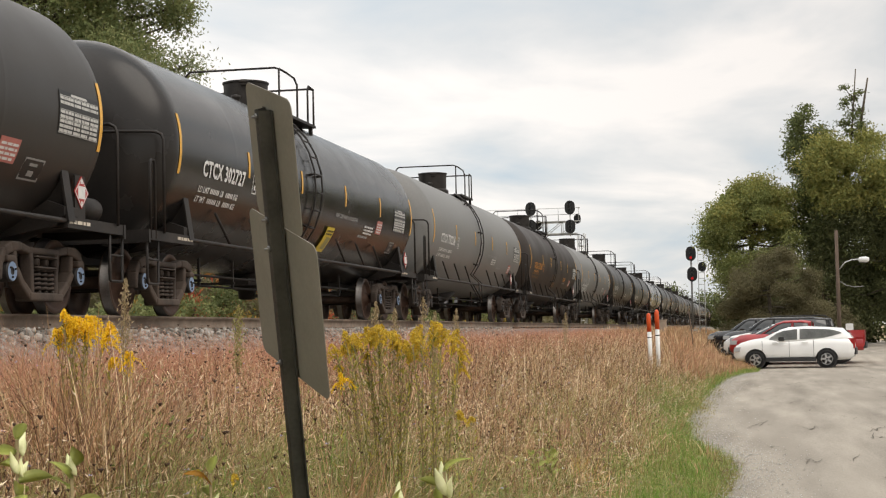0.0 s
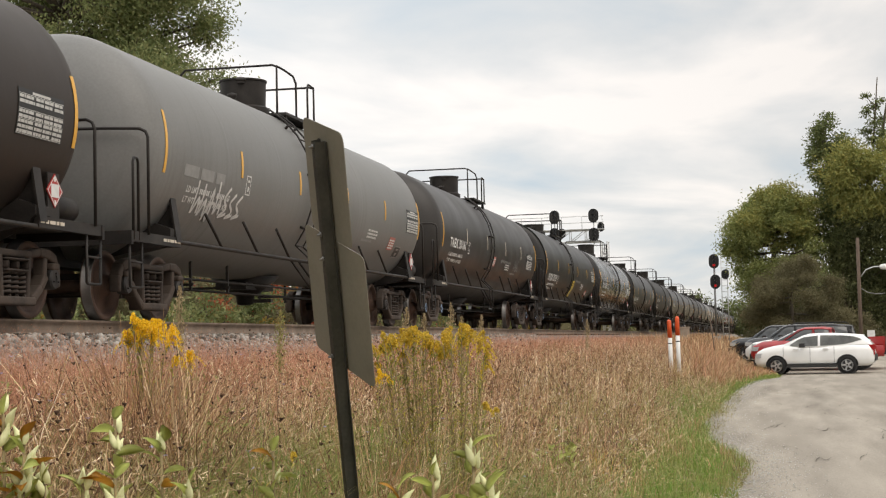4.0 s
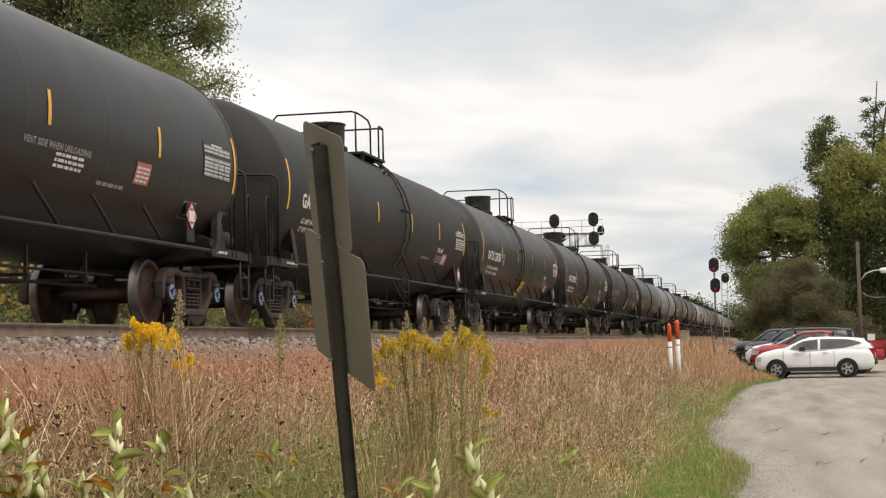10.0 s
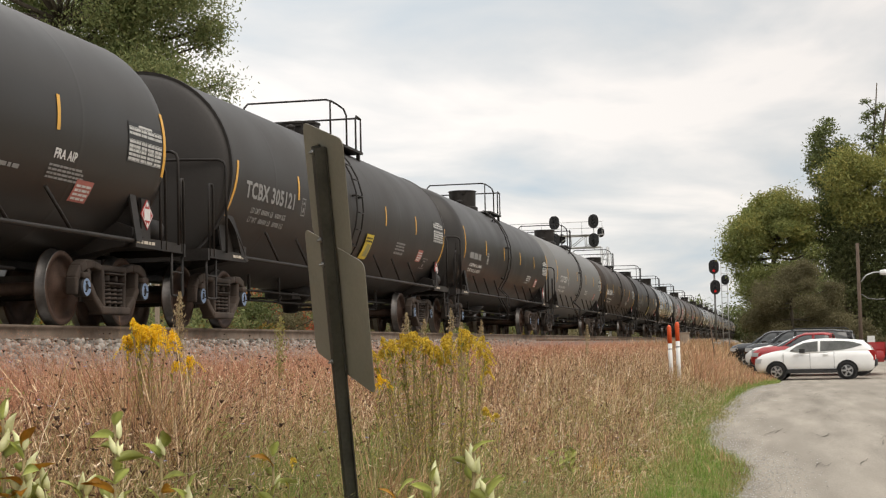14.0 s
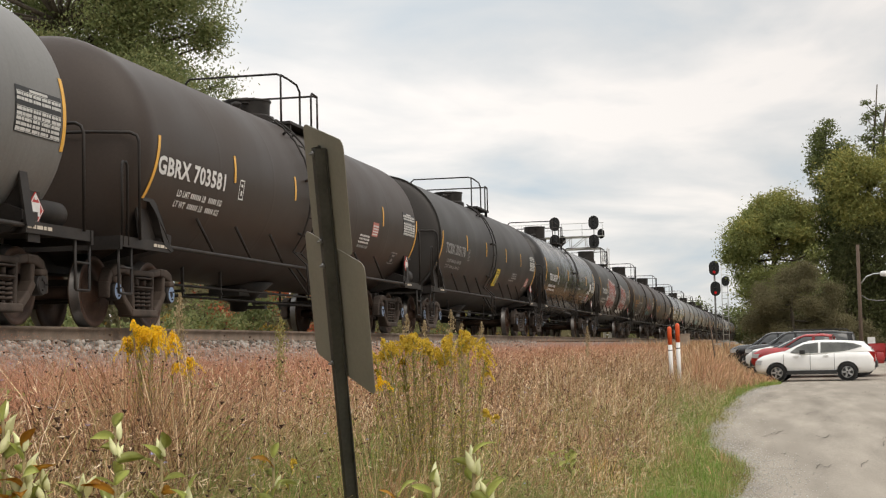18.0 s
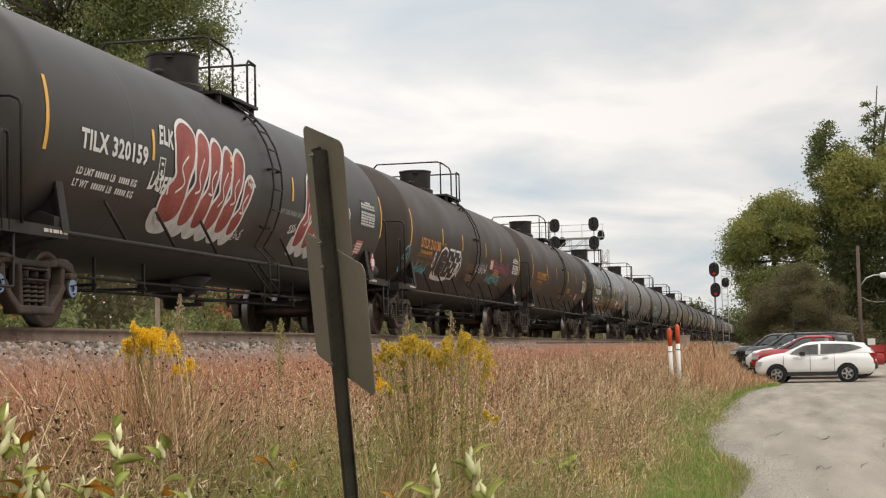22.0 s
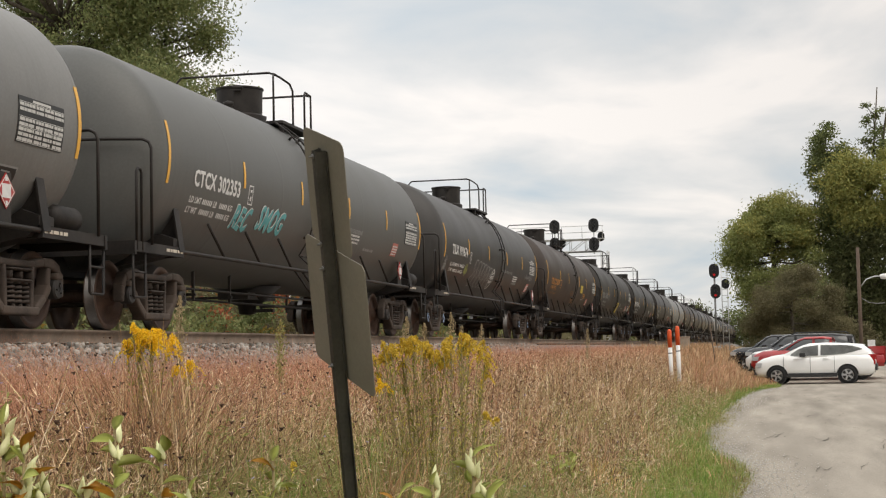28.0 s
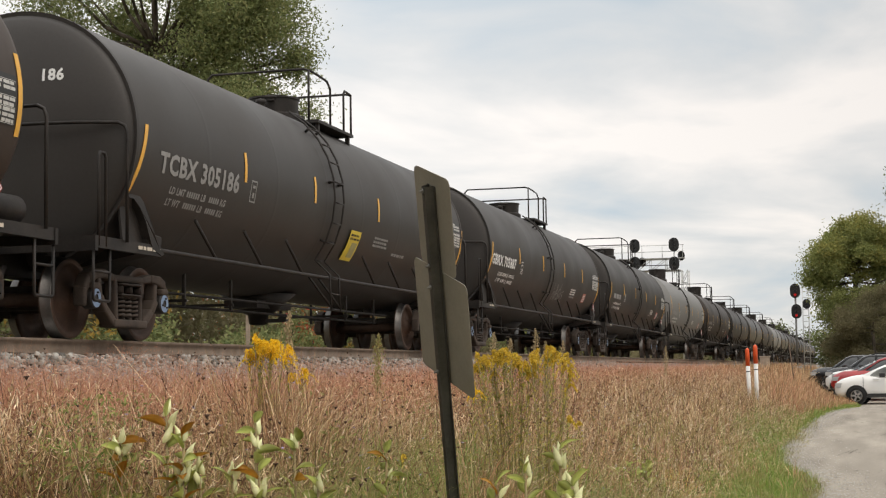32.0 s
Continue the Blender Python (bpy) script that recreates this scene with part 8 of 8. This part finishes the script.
def vehicle(label, at, body, cabin, paint, wheels, r, pillars, width, name="car", cladding=True, roof_rail=False, bed=None, glass=None, windows=()):
    """body: (x, z bottom, z top, half width) from rear to nose; cabin: (x, z belt, z roof, half width at belt, at roof)."""
    car = thing(name, label, "car" if name == "car" else "pickup truck", at)
    ring = lambda s: [(0, s[1]), (s[3] * 0.86, s[1]), (s[3] * 0.98, s[1] + 0.10), (s[3], s[1] + 0.35 * (s[2] - s[1])), (s[3] * 0.99, s[1] + 0.7 * (s[2] - s[1])), (s[3] * 0.93, s[2] - 0.035), (s[3] * 0.80, s[2]), (0, s[2] + 0.02)]
    part("body", loft(body, ring), paint, car)
    if windows:
        painted_cabin(car, cabin, paint, windows, glass)
    elif cabin:
        rg = lambda s: [(0, s[1] - 0.05), (s[3], s[1] - 0.05), (s[3] * 0.985, s[1] + 0.02), (s[4] + (s[3] - s[4]) * 0.4, s[1] + (s[2] - s[1]) * 0.55), (s[4], s[2] - 0.06), (s[4] * 0.8, s[2] - 0.02), (0, s[2] - 0.015)]
        part("glasshouse", loft(cabin, rg), glass or M_glass, car, "dark tinted windows")
        rr = lambda s: [(0, s[2] - 0.075), (s[4] * 1.02, s[2] - 0.085), (s[4] * 1.015, s[2] - 0.045), (s[4] * 0.86, s[2] + 0.005), (0, s[2] + 0.02)]
        part("roof", loft([c for c in cabin if c[2] - c[1] > 0.3], rr), paint, car)
        for x0, x1, w in pillars:
            for s in (1, -1):
                c0 = np.array([np.interp(x0, [c[0] for c in cabin], [c[k] for c in cabin]) for k in range(1, 5)])
                c1 = np.array([np.interp(x1, [c[0] for c in cabin], [c[k] for c in cabin]) for k in range(1, 5)])
                bm = bmesh.new()
                p0, p1 = Vector((x0, s * (c0[2] + 0.006), c0[0] - 0.03)), Vector((x1, s * (c1[3] + 0.012), c1[1] - 0.05))
                mid = (p0 + p1) / 2 + Vector((0, s * 0.022, 0))
                for a, b in ((p0, mid), (mid, p1)):
                    add_quad(bm, a + Vector((-w / 2, 0, 0)), a + Vector((w / 2, 0, 0)), b + Vector((w / 2, 0, 0)), b + Vector((-w / 2, 0, 0)))
                bmesh.ops.solidify(bm, geom=bm.faces[:], thickness=0.02)
                part("pillar", bm, paint, car)
    for x in wheels:
        for s in (1, -1):
            wheel_part(car, x, s * (width - 0.085), r, 0.22)
            bm = bmesh.new()
            arch = []
            for k in range(11):
                a = math.pi * k / 10
                arch.append((x + (r + 0.07) * math.cos(a), r + (r + 0.07) * math.sin(a)))
            for k in range(10):
                (xa, za), (xb, zb) = arch[k], arch[k + 1]
                f = (r - 0.02) / (r + 0.07)
                add_quad(bm, (xa, s * (width + 0.006), za), (xb, s * (width + 0.006), zb), (x + (xb - x) * f, s * (width + 0.006), r + (zb - r) * f), (x + (xa - x) * f, s * (width + 0.006), r + (za - r) * f))
            bmesh.ops.solidify(bm, geom=bm.faces[:], thickness=0.05)
            part("wheel_arch", bm, M_trim if cladding else paint, car)
            bm = bmesh.new()
            add_lathe(bm, [(-0.02, r + 0.045), (0.02, r + 0.045)], 22, "Y", (x, s * (width - 0.016), r + 0.01))
            part("wheel_well", bm, M_trim, car)
    x0, x1 = wheels
    for s in (1, -1):
        zb = np.interp((x0 + x1) / 2, [b[0] for b in body], [b[1] for b in body])
        part("sill", box_bm(x0 + r + 0.05, x1 - r - 0.05, s * (width + 0.004) - 0.02, s * (width + 0.004) + 0.02, zb - 0.02, zb + 0.13), M_trim if cladding else paint, car)
        nose = body[-2]
        tail = body[1]
        bm = box_bm(nose[0] - 0.30, nose[0] + 0.06, s * (nose[3] + 0.02) - 0.13, s * (nose[3] + 0.02) + 0.02, nose[2] - 0.22, nose[2] - 0.06); soften(bm, 0.04)
        part("headlight", bm, M_head, car, "clear headlight")
        tz = tail[2]
        bm = box_bm(tail[0] - 0.06, tail[0] + 0.28, s * tail[3] * 0.9 - 0.07, s * tail[3] * 0.9 + 0.07, tz - 0.30, tz + 0.08); soften(bm, 0.03)
        part("tail_light", bm, M_tail, car, "red tail light")
        if cabin:
            cx = cabin[-2][0]
            bm = box_bm(cx - 0.12, cx + 0.08, s * (width + 0.02), s * (width + 0.20), cabin[-2][1] - 0.02, cabin[-2][1] + 0.13); soften(bm, 0.04)
            part("mirror", bm, M_trim if cladding else paint, car)
            for hx in (0.30, 0.72):
                q = x0 + (x1 - x0) * hx
                part("door_handle", box_bm(q - 0.10, q + 0.10, s * (width + 0.0) - 0.02, s * (width + 0.0) + 0.025, 0.93, 0.97), paint, car)
            for q in (0.18, 0.52, 0.90):
                xx = x0 + (x1 - x0) * q
                part("door_seam", box_bm(xx - 0.006, xx + 0.006, s * (width - 0.004) - 0.006, s * (width - 0.004) + 0.006, 0.42, cabin[2][1] - 0.06), M_trim, car)
    f = body[-1]
    part("front_bumper", box_bm(f[0] - 0.10, f[0] + 0.05, -f[3], f[3], f[1] - 0.02, f[1] + 0.20), M_trim, car)
    b = body[0]
    part("rear_bumper", box_bm(b[0] - 0.05, b[0] + 0.12, -b[3], b[3], b[1] - 0.02, b[1] + 0.22), M_trim, car)
    part("grille", box_bm(f[0] - 0.02, f[0] + 0.03, -f[3] * 0.6, f[3] * 0.6, f[1] + 0.24, f[2] - 0.06), M_trim, car)
    if roof_rail:
        for s in (1, -1):
            c = cabin[len(cabin) // 2]
            bm = bmesh.new(); add_pipe(bm, [(cabin[1][0] + 0.2, s * c[4] * 0.9, c[2] - 0.02), (cabin[1][0] + 0.35, s * c[4] * 0.9, c[2] + 0.06), (cabin[-3][0] - 0.3, s * c[4] * 0.9, c[2] + 0.06), (cabin[-3][0] - 0.1, s * c[4] * 0.9, c[2] - 0.02)], 0.02, 6)
            part("roof_rail", bm, M_trim, car)
    if bed:
        xa, xb, z0, z1 = bed
        for s in (1, -1):
            part("bed_side", box_bm(xa, xb, s * (width - 0.06) - 0.05, s * (width - 0.06) + 0.05, z0, z1), paint, car)
        part("tailgate", box_bm(xa - 0.05, xa + 0.03, -width + 0.05, width - 0.05, z0 - 0.2, z1), paint, car)
    return car


def parked():
    turn = 174.0
    def spot(px, py):
        return pose(px, py, 0.02 + lot_z(py), 0, 0, turn)
    # compact SUV: high hood, roof falling to a spoiler, rounded tail
    body = [(-2.28, 0.50, 0.80, 0.70), (-2.23, 0.38, 1.00, 0.81), (-2.05, 0.30, 1.10, 0.87), (-1.3, 0.28, 1.11, 0.905), (-0.5, 0.28, 1.07, 0.905), (0.5, 0.28, 1.05, 0.905), (0.85, 0.28, 1.11, 0.905), (1.1, 0.28, 1.13, 0.90), (1.5, 0.28, 1.07, 0.89), (1.85, 0.29, 0.98, 0.86), (2.05, 0.32, 0.87, 0.80), (2.15, 0.38, 0.72, 0.70)]
    cab = [(-2.22, 1.04, 1.10, 0.78, 0.74), (-2.10, 1.08, 1.27, 0.80, 0.70), (-1.86, 1.10, 1.48, 0.82, 0.65), (-1.3, 1.08, 1.53, 0.84, 0.64), (-0.5, 1.05, 1.57, 0.85, 0.64), (0.1, 1.04, 1.55, 0.85, 0.63), (0.36, 1.04, 1.48, 0.85, 0.64), (1.08, 1.06, 1.15, 0.83, 0.76)]
    panes = (((0.80, 0.02, 0.30), (0.70, 0.0, 0.62), (0.55, 0.0, 0.86), (0.30, 0.0, 0.90), (-0.22, 0.0, 0.90)), ((-0.31, 0.0, 0.90), (-0.9, 0.02, 0.90), (-1.2, 0.06, 0.90), (-1.5, 0.22, 0.86), (-1.72, 0.40, 0.70), (-1.82, 0.50, 0.58)))
    vehicle("white compact SUV parked nose-in at the grass bank", spot(1.50, 60.2), body, cab, M_car_white, (-1.28, 1.32), 0.335, (), 0.905, glass=M_glass_pale, windows=panes)
    # pickup
    body = [(-2.50, 0.60, 1.02, 0.90), (-2.42, 0.50, 1.06, 0.96), (-1.0, 0.45, 1.08, 0.97), (0.6, 0.42, 1.12, 0.97), (1.4, 0.42, 1.22, 0.96), (2.3, 0.42, 1.16, 0.93), (2.62, 0.46, 1.02, 0.85), (2.74, 0.50, 0.80, 0.74)]
    cab = [(-0.55, 1.06, 1.15, 0.88, 0.78), (-0.46, 1.08, 1.66, 0.88, 0.70), (-0.1, 1.08, 1.71, 0.89, 0.70), (0.6, 1.10, 1.70, 0.89, 0.70), (0.92, 1.12, 1.60, 0.89, 0.70), (1.66, 1.15, 1.24, 0.88, 0.80)]
    vehicle("red pickup truck parked beside a white SUV", spot(1.90, 63.6), body, cab, M_car_red, (-1.55, 1.85), 0.39, ((-0.46, -0.42, 0.12), (0.25, 0.25, 0.10), (1.55, 0.82, 0.10)), 0.975, "pickup_truck", False, False, (-2.45, -0.5, 1.0, 1.28))
    body = [(-2.2, 0.45, 0.95, 0.74), (-2.1, 0.35, 1.05, 0.84), (-1.0, 0.28, 1.08, 0.89), (0.6, 0.28, 1.10, 0.89), (1.2, 0.28, 1.13, 0.88), (1.85, 0.30, 1.02, 0.82), (2.2, 0.36, 0.78, 0.66)]
    cab = [(-1.9, 1.02, 1.08, 0.76, 0.66), (-1.5, 1.04, 1.40, 0.80, 0.60), (-0.4, 1.04, 1.50, 0.82, 0.60), (0.2, 1.04, 1.47, 0.82, 0.60), (1.05, 1.08, 1.14, 0.80, 0.72)]
    vehicle("white car parked between a red pickup and a black SUV", spot(1.08, 66.8), body, cab, M_car_white, (-1.30, 1.35), 0.34, ((-1.5, -1.3, 0.15), (-0.2, -0.2, 0.08), (0.95, 0.3, 0.08)), 0.885, "car", False)
    body = [(-2.55, 0.55, 1.00, 0.86), (-2.45, 0.45, 1.06, 0.95), (-1.0, 0.40, 1.12, 0.99), (0.6, 0.40, 1.14, 0.99), (1.2, 0.40, 1.18, 0.98), (1.9, 0.42, 1.14, 0.94), (2.25, 0.45, 1.02, 0.85), (2.38, 0.50, 0.82, 0.72)]
    cab = [(-2.5, 1.08, 1.14, 0.90, 0.80), (-2.35, 1.10, 1.62, 0.90, 0.72), (-1.5, 1.10, 1.71, 0.91, 0.72), (0.4, 1.12, 1.71, 0.91, 0.72), (0.72, 1.12, 1.60, 0.91, 0.72), (1.30, 1.14, 1.21, 0.90, 0.82)]
    vehicle("large black SUV with roof rails parked in the row", spot(1.15, 70.2), body, cab, M_car_black, (-1.5, 1.5), 0.40, ((-2.3, -2.2, 0.2), (-0.9, -0.9, 0.10), (0.1, 0.1, 0.10), (1.2, 0.62, 0.10)), 0.985, "car", False, True)
    vehicle("dark SUV parked at the end of a row", spot(0.40, 73.6), body, cab, M_car_black, (-1.5, 1.5), 0.40, ((-2.3, -2.2, 0.2), (-0.9, -0.9, 0.10), (0.1, 0.1, 0.10), (1.2, 0.62, 0.10)), 0.985, "car", False)


parked()


def lot_details():
    """Crumbled stone along the asphalt edge, and the cracks and patches of the surface."""
    rnd = field_rng(71)
    n = 12000
    y = 13 + 42 * rnd.rand(n) ** 1.2
    x = EDGE(y) + np.abs(rnd.normal(0, 0.42, n)) - 0.15
    s = rnd.uniform(0.003, 0.010, n)
    octa = np.array([(1, 0, 0), (-1, 0, 0), (0, 1, 0), (0, -1, 0), (0, 0, 0.7), (0, 0, -0.7)], float)
    tri = np.array([(0, 2, 4), (2, 1, 4), (1, 3, 4), (3, 0, 4), (2, 0, 5), (1, 2, 5), (3, 1, 5), (0, 3, 5)])
    P = np.stack([x, y, 0.024 + s * 0.1], 1)
    V = octa[None] * s[:, None, None] * rnd.uniform(0.6, 1.4, (n, 6, 1)) + P[:, None]
    F = (tri[None] + 6 * np.arange(n)[:, None, None]).reshape(-1, 3)
    M = islands("edge_gravel", [(0.34, 0.32, 0.29), (0.48, 0.46, 0.43), (0.58, 0.57, 0.54), (0.40, 0.36, 0.31)], 0.9, 0.0)
    tagged(new("edge_gravel", raw_mesh("edge_gravel", V.reshape(-1, 3), F, M)), "loose gravel along the broken asphalt edge", "gravel", kind="stuff")
    M2 = surface("crack_dirt", (0.09, 0.08, 0.065), (0.16, 0.143, 0.118), 6, 0.95, 0, 0.2, 40, 0.1)
    r2 = random.Random(4)
    for k in range(70):
        cy = 17 + 40 * r2.random()
        cx = lot_edge(cy) + 0.6 + 5.0 * r2.random()
        bm = bmesh.new()
        # a broken line wandering along the driveway, with a short fork
        m = r2.randint(4, 8)
        px, py, w0 = 0.0, 0.0, r2.uniform(0.002, 0.007)
        rows = []
        for i in range(m + 1):
            w = w0 * math.sin(math.pi * (0.1 + 0.8 * i / m)) * r2.uniform(0.4, 1.6)
            rows.append((bm.verts.new((px - w, py + w * 6, 0)), bm.verts.new((px + w, py - w * 6, 0))))
            px += r2.uniform(0.02, 0.065)
            py += r2.uniform(-0.6, 0.5)
        for p, q in zip(rows, rows[1:]):
            bm.faces.new((p[0], p[1], q[1], q[0]))
        part("asphalt_crack", bm, M2, bpy.data.objects["road"], at=pose(cx, cy, 0.030))


lot_details()

wp = thing("wooden_post", "weathered grey wooden post across the track", "post", pose(-15.1, 36, 0.75))
bm = bmesh.new(); add_box(bm, -0.045, 0.045, -0.045, 0.045, 0, 2.75); soften(bm, 0.012)
part("shaft", bm, M_case, wp)

motions()
